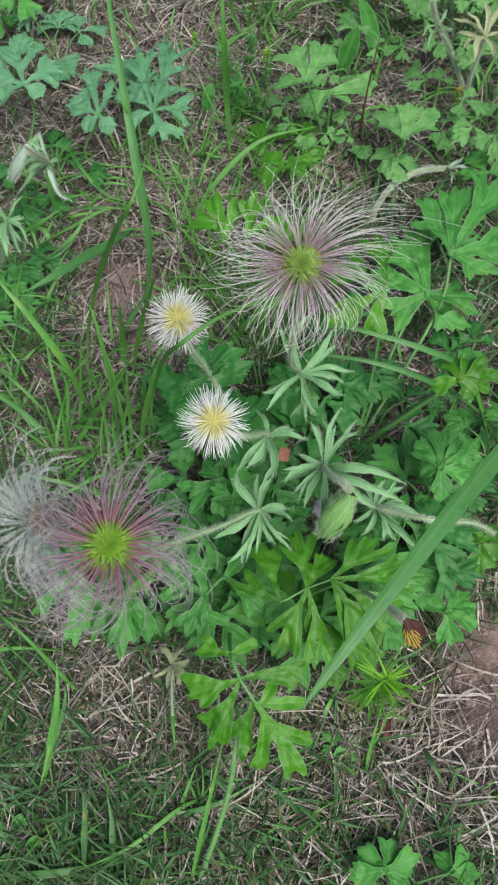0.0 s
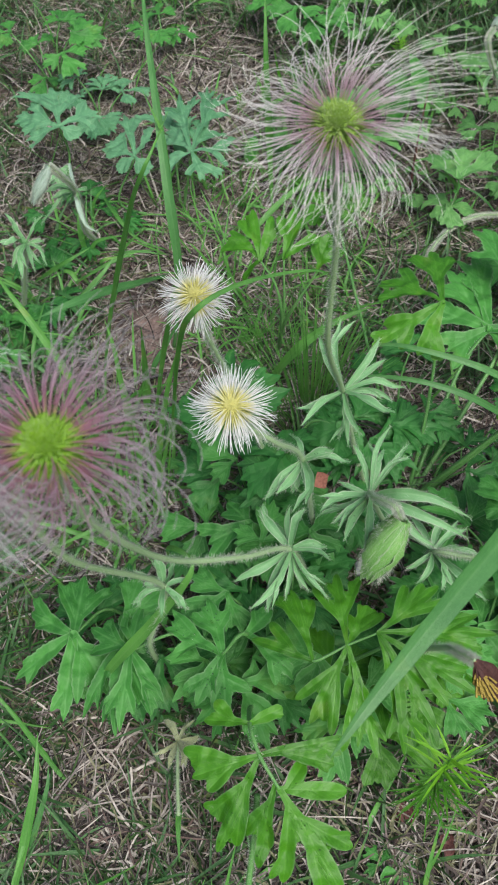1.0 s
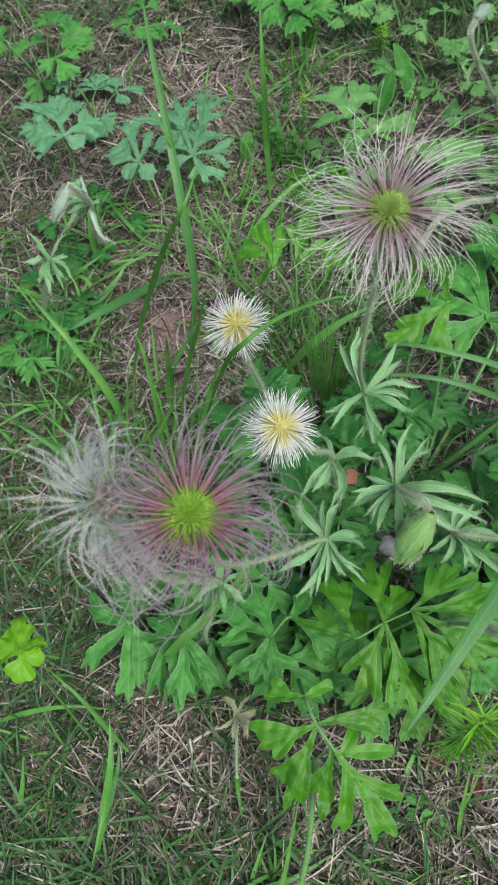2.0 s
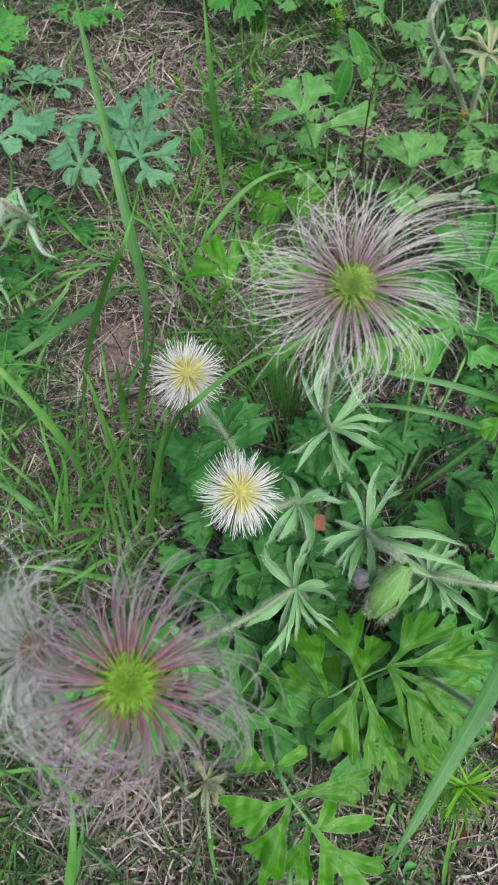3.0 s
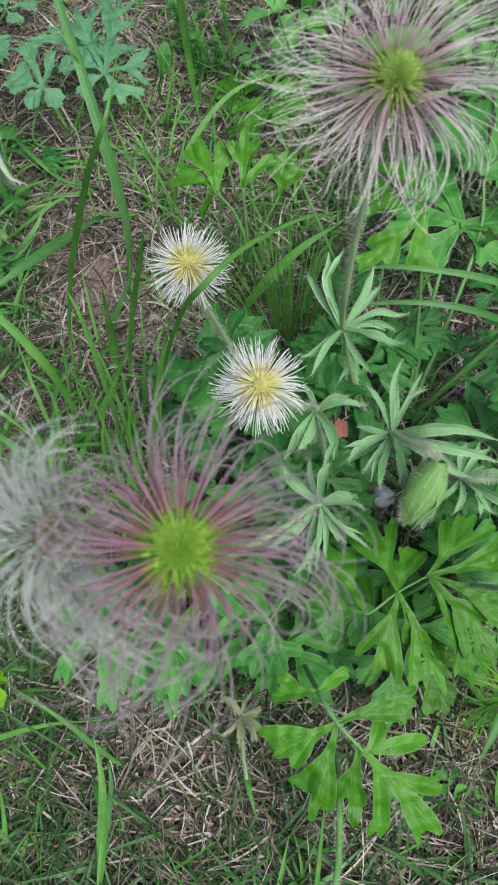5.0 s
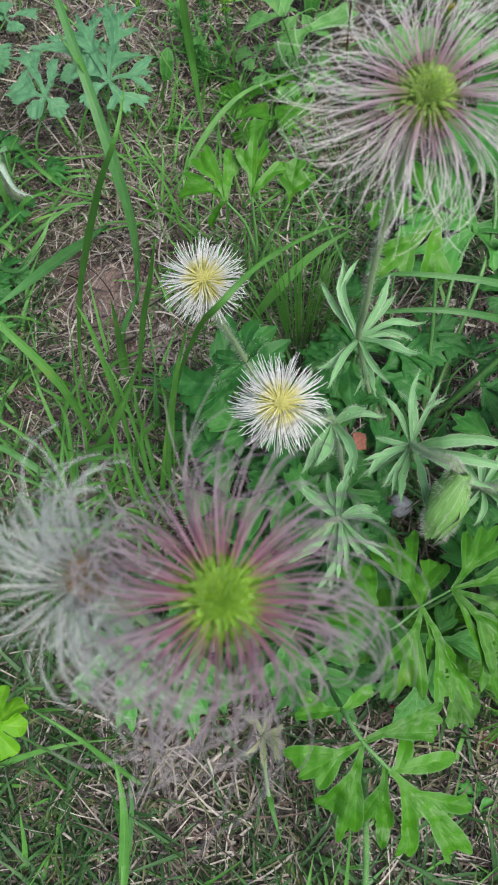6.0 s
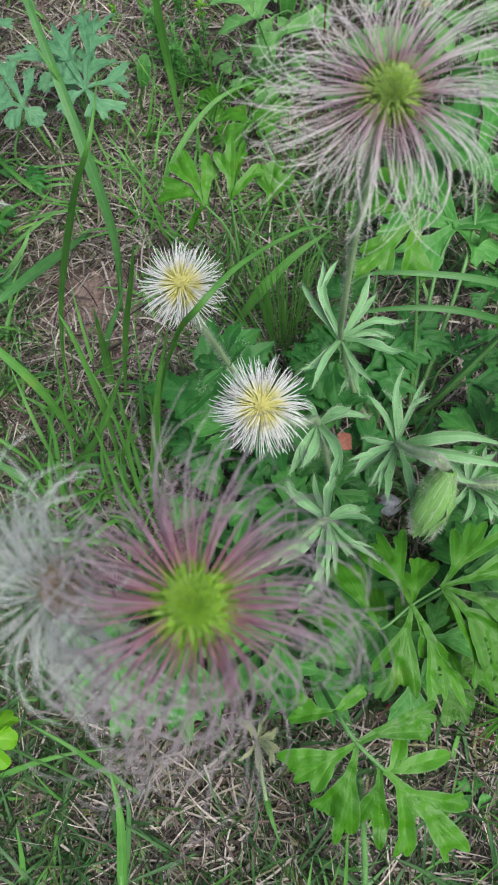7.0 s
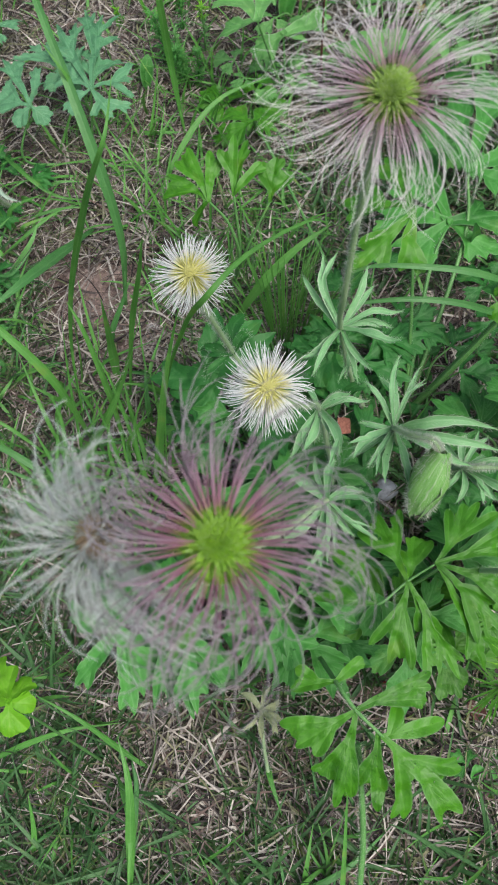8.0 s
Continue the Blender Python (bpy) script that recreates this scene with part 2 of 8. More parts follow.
TERRACOTTA = island_material("brick_chip", [(0.0, (0.25, 0.105, 0.075)), (1.0, (0.29, 0.125, 0.09))], rough=0.9, scale=900)
PEBBLE = island_material("grey_stone", [(0.0, (0.42, 0.45, 0.53)), (1.0, (0.48, 0.52, 0.60))], rough=0.6, scale=300, bump_strength=0.15)
CHALK = island_material("pale_stone", [(0.0, (0.52, 0.50, 0.49)), (1.0, (0.60, 0.57, 0.56))], rough=0.8, scale=500)
PETAL_BROWN = island_material("withered_petal", [(0.0, (0.035, 0.014, 0.014)), (1.0, (0.075, 0.028, 0.024))], rough=0.6, scale=900)
STAMEN = island_material("stamens", [(0.0, (0.26, 0.19, 0.04)), (1.0, (0.40, 0.31, 0.07))], rough=0.7, scale=900)
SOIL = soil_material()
DEW, dew_nt, dew_out = material("dew")
dew_glass = node(dew_nt, "ShaderNodeBsdfPrincipled", Roughness=0.03, IOR=1.33)
dew_glass.inputs["Transmission Weight"].default_value = 1.0
dew_nt.links.new(dew_glass.outputs[0], dew_out.inputs[0])


# ---- geometry helpers ----
class Geo:
    """Vertices, faces and a UV per vertex, gathered into one mesh."""

    def __init__(self):
        self.v, self.f, self.uv = [], [], []

    def rows(self, rows, uvs, closed):
        base, n = len(self.v), len(rows[0])
        for r, q in zip(rows, uvs):
            self.v.extend(r)
            self.uv.extend(q)
        for k in range(len(rows) - 1):
            a, b = base + k * n, base + (k + 1) * n
            for j in range(n if closed else n - 1):
                i = (j + 1) % n
                self.f.append((a + j, a + i, b + i, b + j))

    def tri(self, a, b, c, v):
        k = len(self.v)
        self.v += [a, b, c]
        self.uv += [(0.5, v)] * 3
        self.f.append((k, k + 1, k + 2))


def mesh_from(name, v, f, uv, mat, smooth=True):
    me = bpy.data.meshes.new(name)
    me.from_pydata([tuple(p) for p in v] if not isinstance(v, list) else v, [], f)
    layer = me.uv_layers.new(name="UVMap")
    idx = np.empty(len(me.loops), dtype=np.int32)
    me.loops.foreach_get("vertex_index", idx)
    layer.data.foreach_set("uv", np.asarray(uv, dtype=np.float32)[idx].ravel())
    if smooth:
        me.polygons.foreach_set("use_smooth", np.ones(len(me.polygons), dtype=bool))
    me.materials.append(mat)
    me.update()
    return me


def part(name, g, mat, parent, label=""):
    """One mesh object under a thing or a part; its points are given in the world."""
    org = Vector(parent["org"]) if parent else Vector((0, 0, 0))
    v = (np.asarray(g.v, dtype=np.float64) - np.array(org)).tolist()
    ob = new(name, mesh_from(name, v, g.f, g.uv, mat))
    if parent:
        ob.parent = parent
        ob["org"] = list(org)
    if label:
        tagged(ob, label)
    return ob


def thing(name, at, label, category, group=""):
    ob = new(name)
    ob.location = at
    ob.empty_display_size = 0.01
    ob["org"] = list(at)
    return tagged(ob, label, category, group)


def ground_z(x, y):
    """Height of the ground: nearly level, with a hummock under the plants and small unevenness."""
    h = 0.034 * np.exp(-((x - 0.105) ** 2 + (y - 0.245) ** 2) / (2 * 0.055 ** 2))
    near = np.exp(-((x - 0.03) ** 2 + (y - 0.4) ** 2) / 1.2)
    h = h + near * (0.0022 * np.sin(41 * x + 1.3) * np.cos(37 * y) + 0.0016 * np.sin(97 * x + 61 * y) + 0.0012 * np.sin(143 * y - 88 * x + 2))
    return h + 0.05 * (1 - near) * np.sin(0.9 * x + 0.4) * np.sin(0.7 * y + 1.0)


def gz(x, y):
    return float(ground_z(np.float64(x), np.float64(y)))


def curve_through(pts, n):
    """n points on a smooth curve through the given points."""
    p = [np.array(q, dtype=float) for q in pts]
    if len(p) == 2:
        return [p[0] + (p[1] - p[0]) * k / (n - 1) for k in range(n)]
    p = [2 * p[0] - p[1]] + p + [2 * p[-1] - p[-2]]
    m = len(p) - 3
    out = []
    for k in range(n):
        s = k / (n - 1) * m
        i = min(int(s), m - 1)
        t = s - i
        a, b, c, d = p[i:i + 4]
        out.append(0.5 * (2 * b + (c - a) * t + (2 * a - 5 * b + 4 * c - d) * t * t + (3 * b - a - 3 * c + d) * t ** 3))
    return out


def unit(v):
    n = math.sqrt(float(v[0] * v[0] + v[1] * v[1] + v[2] * v[2]))
    return v / n if n > 1e-12 else np.array((0.0, 0.0, 1.0))


def cross3(a, b):
    return np.array((a[1] * b[2] - a[2] * b[1], a[2] * b[0] - a[0] * b[2], a[0] * b[1] - a[1] * b[0]))


def strip(g, pts, width, up=(0, 0, 1), fold=0.12, thick=0.00035, v0=0.0, v1=1.0, wave=0.0, seed=0):
    """A leaf-like blade along pts: two folded halves above, a keel below. width: one value a point."""
    up = np.array(up, dtype=float)
    rows, under, uvs = [], [], []
    n = len(pts)
    for k, p in enumerate(pts):
        t = unit(pts[min(k + 1, n - 1)] - pts[max(k - 1, 0)])
        s = cross3(t, up)
        if abs(s[0]) + abs(s[1]) + abs(s[2]) < 0.15:
            s = s + cross3(t, np.array((0.3, 1.0, 0.1)))
        s = unit(s)
        nn = cross3(s, t)
        w = width[k] * 0.5
        lift = nn * (fold * w * 2)
        wl = nn * (wave * w * math.sin(k * 1.9 + seed))
        wr = nn * (wave * w * math.sin(k * 2.3 + seed * 1.7 + 1))
        th = thick * min(1.0, w * 900)
        rows.append([p - s * w + lift + wl, p, p + s * w + lift + wr])
        under.append([p + s * w + lift + wr - nn * th * 0.3, p - nn * th, p - s * w + lift + wl - nn * th * 0.3])
        v = v0 + (v1 - v0) * k / (n - 1)
        uvs.append([(0.0, v), (0.5, v), (1.0, v)])
    g.rows(rows, uvs, False)
    g.rows(under, uvs, False)


def tube(g, pts, radii, sides=7, v0=0.0, v1=1.0):
    rows, uvs = [], []
    n = len(pts)
    a = None
    for k, p in enumerate(pts):
        t = unit(pts[min(k + 1, n - 1)] - pts[max(k - 1, 0)])
        if a is None:
            a = cross3(t, np.array((0.31, 0.9, 0.2)))
        a = unit(a - t * float(a @ t))
        b = cross3(t, a)
        rows.append([p + (a * math.cos(6.2832 * j / sides) + b * math.sin(6.2832 * j / sides)) * radii[k] for j in range(sides)])
        v = v0 + (v1 - v0) * k / (n - 1)
        uvs.append([(j / sides, v) for j in range(sides)])
    g.rows(rows, uvs, True)
    for end, row in ((0, 0), (1, n - 1)):
        k = len(g.v)
        g.v.append(pts[-1] if end else pts[0])
        g.uv.append((0.5, v1 if end else v0))
        base = k - n * sides + row * sides if not end else k - 1 - n * sides + row * sides
        for j in range(sides):
            i = (j + 1) % sides
            g.f.append((base + j, base + i, k) if end else (base + i, base + j, k))


def down_on(g, pts, radius, count, length, rng, wide=0.00007, along=0.35):
    """Fine hairs standing off a stem or an edge."""
    n = len(pts)
    for _ in range(count):
        k = rng.randrange(n - 1)
        t = unit(pts[k + 1] - pts[k])
        p = pts[k] + (pts[k + 1] - pts[k]) * rng.random()
        d = np.array((rng.gauss(0, 1), rng.gauss(0, 1), rng.gauss(0, 1)))
        d = unit(d - t * float(d @ t))
        tip = p + d * (radius + length * rng.uniform(0.6, 1.2)) + t * along * length * rng.uniform(0.2, 1.6)
        q = p + d * radius * 0.8
        g.tri(q - t * wide, q + t * wide, tip, rng.random())


def strap_widths(n, w, start=0.45, peak=0.6, blunt=1.6):
    out = []
    for k in range(n):
        s = k / (n - 1)
        if s < peak:
            x = s / peak
            f = start + (1 - start) * x * x * (3 - 2 * x)
        else:
            x = (s - peak) / (1 - peak)
            f = max(0.0, 1 - x ** blunt) ** (1.15 / blunt)
        out.append(max(w * f, 0.0002))
    return out


def blade_widths(n, w, start=0.25):
    out = []
    for k in range(n):
        s = k / (n - 1)
        f = (start + (1 - start) * min(1, s / 0.42)) * min(1.0, ((1 - s) / 0.6) ** 0.75)
        out.append(max(w * f, 0.0003))
    return out


def bent(a, b, arch, n, rng=None, sag=0.0):
    """A curve from a to b that rises by arch in between."""
    a, b = np.array(a, float), np.array(b, float)
    side = unit(cross3(b - a, np.array((0, 0, 1.0)))) * (rng.uniform(-0.06, 0.06) * float(np.linalg.norm(b - a)) if rng else 0)
    out = []
    for k in range(n):
        s = k / (n - 1)
        q = a + (b - a) * s + np.array((0, 0, 1.0)) * (arch * 4 * s * (1 - s)) + side * 4 * s * (1 - s)
        out.append(q)
    return out


# ---- kinds of things ----
def leaf_sheet(g, base, up, straps, step, rng, blunt=False):
    """One sheet of leaf tissue over several straps (start, end, width, narrowness at the start), cut along their common outline."""
    ex = unit(straps[0][1] - straps[0][0])
    up = unit(up - ex * float(up @ ex))
    ey = cross3(up, ex)
    flat = []
    for p, q, w, s0 in straps:
        p, q = p - base, q - base
        flat.append((np.array((p @ ex, p @ ey)), np.array((q @ ex, q @ ey)), float(p @ up), float(q @ up), w, s0))
    pts = np.array([c for f in flat for c in f[:2]])
    pad = max(f[4] for f in flat) * 0.6
    nx = max(6, int((np.ptp(pts[:, 0]) + 2 * pad) / step))
    ny = max(6, int((np.ptp(pts[:, 1]) + 2 * pad) / step))
    X, Y = np.meshgrid(pts[:, 0].min() - pad + step * np.arange(nx), pts[:, 1].min() - pad + step * np.arange(ny))
    ripple = [rng.uniform(0, 6.28) for _ in range(4)]

    def field(X, Y):
        best = np.full(X.shape, -1.0)
        U, V = np.full(X.shape, 0.5), np.zeros(X.shape)
        zs, ws = np.zeros(X.shape), np.zeros(X.shape) + 1e-9
        for k, (p, q, z0, z1, w, s0) in enumerate(flat):
            d = q - p
            ln = math.hypot(d[0], d[1]) + 1e-6
            d = d / ln
            S = ((X - p[0]) * d[0] + (Y - p[1]) * d[1]) / ln
            C = np.clip(S, 0, 1)
            D = -(X - p[0]) * d[1] + (Y - p[1]) * d[0]
            R = np.hypot(D, (S - C) * ln)
            grow = np.clip(C / 0.5, 0, 1)
            hw = w * 0.5 * (s0 + (1 - s0) * grow * grow * (3 - 2 * grow)) * np.clip(1 - np.clip((C - 0.48) / 0.52, 0, 1) ** 1.75, 0, 1) ** 0.86
            if blunt:
                hw = w * 0.5 * (s0 + (1 - s0) * grow * grow * (3 - 2 * grow)) * np.clip(1 - np.clip((C - 0.66) / 0.34, 0, 1) ** 2.3, 0, 1) ** 0.62
            saw = (C * ln / 0.0042 + ripple[k % 4] + 0.35 * np.sign(D)) % 1.0
            hw = hw * (1 + 0.20 * (saw - 0.45) * np.clip(C * 3 - 0.7, 0, 1) * np.clip(w / 0.008, 0, 1) * (0.25 if blunt else 1.0))
            f = hw - R
            take = f > best
            U = np.where(take, np.clip(0.5 + 0.5 * D / np.maximum(hw, 1e-4), 0, 1), U)
            V = np.where(take, C if k == 0 else 0.2 + 0.8 * C, V)
            best = np.maximum(best, f)
            wt = np.exp(-np.clip(R / (w * 0.4), 0, 30))
            zs += wt * (z0 + (z1 - z0) * C + ln * 0.30 * C * (1 - C) + 0.30 * np.minimum(R, w))
            ws += wt
        return best, U, V, zs / ws

    F, _, _, _ = field(X, Y)
    fy, fx = np.gradient(F, step)
    m2 = np.maximum(fx * fx + fy * fy, 0.2)
    outside = F < 0
    X2 = np.where(outside, X - np.clip(F, -2 * step, 0) * fx / m2, X)
    Y2 = np.where(outside, Y - np.clip(F, -2 * step, 0) * fy / m2, Y)
    for _ in range(2):
        F2 = np.clip(field(X2, Y2)[0], -step, step)
        X2 = np.where(outside, X2 - 0.8 * F2 * fx / m2, X2)
        Y2 = np.where(outside, Y2 - 0.8 * F2 * fy / m2, Y2)
    _, U, V, Z = field(X2, Y2)
    Z = Z + 0.0005 * (np.sin(X2 * 320 + ripple[0]) * np.cos(Y2 * 280 + ripple[1])) + 0.0002 * np.sin(X2 * 700 - Y2 * 500 + ripple[2])
    ins = ~outside
    cells = ins[:-1, :-1].astype(int) + ins[1:, :-1] + ins[:-1, 1:] + ins[1:, 1:]
    use = np.zeros(F.shape, bool)
    cj, ci = np.nonzero(cells >= 1)
    for dj in (0, 1):
        for di in (0, 1):
            use[cj + dj, ci + di] = True
    number = np.full(F.shape, -1)
    number[use] = np.arange(use.sum()) + len(g.v)
    P = base + X2[use][:, None] * ex + Y2[use][:, None] * ey + Z[use][:, None] * up
    g.v.extend(P.tolist())
    g.uv.extend(np.stack([U[use], V[use]], -1).tolist())
    g.f.extend(np.stack([number[cj, ci], number[cj, ci + 1], number[cj + 1, ci + 1], number[cj + 1, ci]], -1).tolist())


def leaflet(leaf, base, tip, width, lobes, mat, rng, plain=0.65):
    """A deeply cut leaflet: a main strap with side lobes, given as (share of the way, tip) or as a number."""
    g = Geo()
    base, tip = np.array(base, float), np.array(tip, float)
    d = tip - base
    ln = float(np.linalg.norm(d))
    up = unit(np.array((rng.uniform(-0.35, 0.35), rng.uniform(-0.45, 0.25), 1.0)))
    side = unit(cross3(d, up))
    webbed = mat not in (BRIGHT, LIME, BLUE)
    straps = [(base, tip, width * rng.uniform(0.86, 1.02), 0.45 if webbed else 0.36)]
    if isinstance(lobes, int):
        made = []
        for k in range(lobes):
            sg = 1 if k % 2 else -1
            at = 0.26 + 0.22 * (k // 2) + rng.uniform(-0.06, 0.06)
            reach = ln * (0.62 - 0.22 * (k // 2)) * rng.uniform(0.8, 1.2)
            made.append((at, base + d * at + unit(unit(d) + side * sg * rng.uniform(0.5, 0.85)) * reach + np.array((0, 0, rng.uniform(-0.08, 0.05) * ln))))
        lobes = made
    for at, lt in lobes:
        straps.append((base + d * at * 0.85, np.array(lt, float), width * (rng.uniform(0.66, 0.84) if webbed else rng.uniform(0.82, 0.98)), 0.75 if webbed else 0.5))
    # most lobes end in one or two long, blunt side points
    for p, q, w, _ in list(straps):
        e = q - p
        reach = float(np.linalg.norm(e))
        s = unit(cross3(e, up))
        first = rng.choice((-1, 1))
        for k, sg in enumerate((first, -first)):
            if rng.random() < (plain if k == 0 else 1.8 * plain):
                continue
            at = rng.uniform(0.42, 0.62) if webbed else rng.uniform(0.5, 0.68)
            tooth = reach * rng.uniform(0.24, 0.36) + w * 0.2
            o = p + e * at
            straps.append((o, o + unit(unit(e) + s * sg * rng.uniform(0.38, 0.62)) * tooth, w * rng.uniform(0.5, 0.64), 0.9))
    leaf_sheet(g, base, up, straps, max(0.0007, min(0.0011, ln / 34)), rng, mat in (BRIGHT, LIME))
    return part("leaflet", g, mat, leaf)


def droplet(g, o, r):
    """A small round drop of water."""
    rows = []
    for i in range(5):
        t = math.pi * i / 4
        rows.append([o + np.array((math.sin(t) * math.cos(1.0472 * j), math.sin(t) * math.sin(1.0472 * j), math.cos(t) * 0.7)) * r for j in range(6)])
    g.rows(rows, [[(0.5, 0.5)] * 6] * 5, True)


def leaf_on(plant, stalk, leaflets, mat, seed, radius=0.0013, dew=0):
    """A compound leaf: a stalk through the given points, and leaflets (base, tip, width, lobes)."""
    rng = random.Random(seed)
    g = Geo()
    pts = curve_through(stalk, 5 * len(stalk))
    n = len(pts)
    tube(g, pts, [radius * (1.25 - 0.6 * k / (n - 1)) for k in range(n)], 6)
    leaf = part("leaf", g, STALK, plant)
    if radius > 0.00125:
        fuzz = Geo()
        down_on(fuzz, pts, radius, 260, 0.0017, rng)
        part("stalk_down", fuzz, DOWN, leaf)
    for base, tip, width, lobes in leaflets:
        leaflet(leaf, base, tip, width, lobes, mat, rng, 0.12 if mat in (BLUE, SAGE) else 0.45 if mat is BRIGHT else 0.42)
    if dew:
        drops = Geo()
        for base, tip, width, lobes in leaflets:
            for k in range(dew):
                s = rng.uniform(0.15, 0.9)
                a, b = np.array(base, float), np.array(tip, float)
                ln = float(np.linalg.norm(b - a))
                o = a + (b - a) * s + np.array((rng.uniform(-0.35, 0.35) * width, rng.uniform(-0.35, 0.35) * width, ln * 0.32 * s * (1 - s) + 0.0006))
                droplet(drops, o, rng.uniform(0.0002, 0.0005))
        part("dew", drops, DEW, leaf)
    return leaf


def more_leaflets(leaf, leaflets, mat, seed):
    """Further leaflets on a leaf that stands already."""
    rng = random.Random(seed + 7000)
    for base, tip, width, lobes in leaflets:
        leaflet(leaf, base, tip, width, lobes, mat, rng, 0.12 if mat in (BLUE, SAGE) else 0.45 if mat is BRIGHT else 0.42)


def fan_leaf(plant, root, node_at, heading, size, mat, seed, fingers=3, lobes=4, spread=75, broad=0.25, droop=0.12):
    """A leaf of some cut leaflets that fan out from the stalk's end; heading in degrees from +x."""
    rng = random.Random(seed)
    node_at = np.array(node_at, float)
    mids = (np.array(root, float) + node_at) / 2 + np.array((rng.uniform(-1, 1), rng.uniform(-1, 1), 1.2)) * 0.12 * float(np.linalg.norm(node_at - np.array(root, float)))
    out = []
    for k in range(fingers):
        u = 0 if fingers == 1 else (k / (fingers - 1) * 2 - 1)
        a = radians(heading + u * spread + rng.uniform(-8, 8))
        ln = size * (1 - 0.22 * abs(u)) * rng.uniform(0.88, 1.1)
        tip = node_at + np.array((math.cos(a), math.sin(a), -droop + rng.uniform(-0.12, 0.12))) * ln
        out.append((node_at, tip, ln * broad, lobes))
    return leaf_on(plant, [root, mids, node_at], out, mat, seed, radius=0.0009)


def rosette(at, label, leaves, mat, seed, category="leaf rosette"):
    """A clump of fan leaves from one crown: (dx, dy, height, heading, size, fingers, lobes)."""
    x, y = at
    root = (x, y, gz(x, y) - 0.002)
    plant = thing("leaf_rosette", root, label, category)
    for k, (dx, dy, h, heading, size, fingers, lobes) in enumerate(leaves):
        fan_leaf(plant, root, (x + dx, y + dy, root[2] + h), heading, size, mat, seed * 31 + k, fingers, lobes, broad=0.19 if mat in (SAGE, BLUE) else 0.24)
    return plant


def leafy_clump(at, count, spread, low, high, size, mats, label, seed):
    """Cut leaves crowded round one crown, at mixed heights, filling the space between taller plants."""
    rng = random.Random(seed)
    x, y = at
    root = (x, y, gz(x, y) - 0.002)
    plant = thing("leaf_rosette", root, label, "leaf rosette")
    for k in range(count):
        a = 2.39996 * k + rng.uniform(-0.4, 0.4)
        r = spread * math.sqrt((k + 0.5) / count)
        top = (x + math.cos(a) * r, y + math.sin(a) * r, root[2] + rng.uniform(low, high))
        fan_leaf(plant, root, top, math.degrees(a) + rng.uniform(-50, 50), size * rng.uniform(0.8, 1.15), mats[k % len(mats)], seed * 53 + k, 3, 4, 68, 0.24)
    return plant

def grass_blade(plant, pts, width, mat, seed, name="blade"):
    rng = random.Random(seed)
    n = 6 * len(pts)
    g = Geo()
    up = unit(np.array((rng.uniform(-0.2, 0.2), -0.62, 0.78)))
    strip(g, curve_through(pts, n), blade_widths(n, width * 0.88), up, fold=0.18, wave=0.06, seed=seed)
    return part(name, g, mat, plant)


def lone_blade(pts, width, mat, label, seed):
    """A single long grass blade, rooted in the ground."""
    b = pts[0]
    root = (b[0], b[1], gz(b[0], b[1]) - 0.002)
    plant = thing("grass_plant", root, label, "grass", "long grass blades")
    grass_blade(plant, [root] + list(pts[1:]), width, mat, seed)
    g = Geo()
    low = curve_through([root] + list(pts[1:]), 30)[:5]
    tube(g, low, [width * q for q in (0.20, 0.19, 0.17, 0.14, 0.05)], 6)
    part("sheath", g, mat, plant)
    return plant


def bract_along(plant, path, width, mat, rng, up, hairs, hair_length):
    """A silky strap along a path: ribbed, folded, with hairs on its edges and its face."""
    g, fringe = Geo(), Geo()
    n = len(path)
    edge = strap_widths(n, width * 0.84, 0.55, 0.42, 1.15)
    strip(g, path, edge, up, fold=0.34, wave=0.3, seed=rng.random() * 9)
    for _ in range(hairs):
        i = rng.randrange(0, n - 1)
        t = unit(path[i + 1] - path[i])
        across = unit(cross3(t, up))
        nn = cross3(across, t)
        q = rng.choice((-1, 1)) * (0.47 if rng.random() < 0.7 else rng.uniform(0, 0.45))
        o = path[i] + (path[i + 1] - path[i]) * rng.random() + across * edge[i] * q + nn * edge[i] * abs(q) * 0.62
        lean = across * (0.5 if q > 0 else -0.5) + t * 0.9 + nn * rng.uniform(-0.1, 0.6)
        fringe.tri(o - t * 0.00005, o + t * 0.00005, o + lean * hair_length * rng.uniform(0.5, 1.2), 0.5)
    ob = part("bract", g, mat, plant)
    part("bract_down", fringe, DOWN, ob)
    return ob


def bract(plant, base, tip, width, mat, rng):
    """One lobe of the whorl: a silky strap that arches or twists, often with a forked end."""
    base, tip = np.array(base, float), np.array(tip, float)
    ln = float(np.linalg.norm(tip - base))
    across = unit(cross3(tip - base, np.array((0, 0, 1.0))))
    side = across * ln * rng.uniform(-0.12, 0.12)
    mid = (base + tip) / 2 + np.array((0, 0, ln * rng.uniform(0.0, 0.2))) + side
    late = base + (tip - base) * 0.82 + np.array((0, 0, ln * rng.uniform(-0.02, 0.1))) + side * rng.uniform(0.3, 0.8)
    path = curve_through([base, mid, late, tip], 10)
    up = unit(np.array((rng.uniform(-0.8, 0.8), rng.uniform(-0.9, 0.2), 1)))
    ob = bract_along(plant, path, width, mat, rng, up, 120, 0.0019)
    if rng.random() < 0.4:
        i = rng.choice((3, 4, 5))
        t = unit(path[i + 1] - path[i])
        s = unit(cross3(t, up)) * rng.choice((-1, 1))
        reach = ln * rng.uniform(0.32, 0.5)
        bract_along(plant, bent(path[i], path[i] + unit(t + s * 0.45) * reach, reach * 0.08, 7), width * 0.62, mat, rng, up, 40, 0.0016)
    return ob


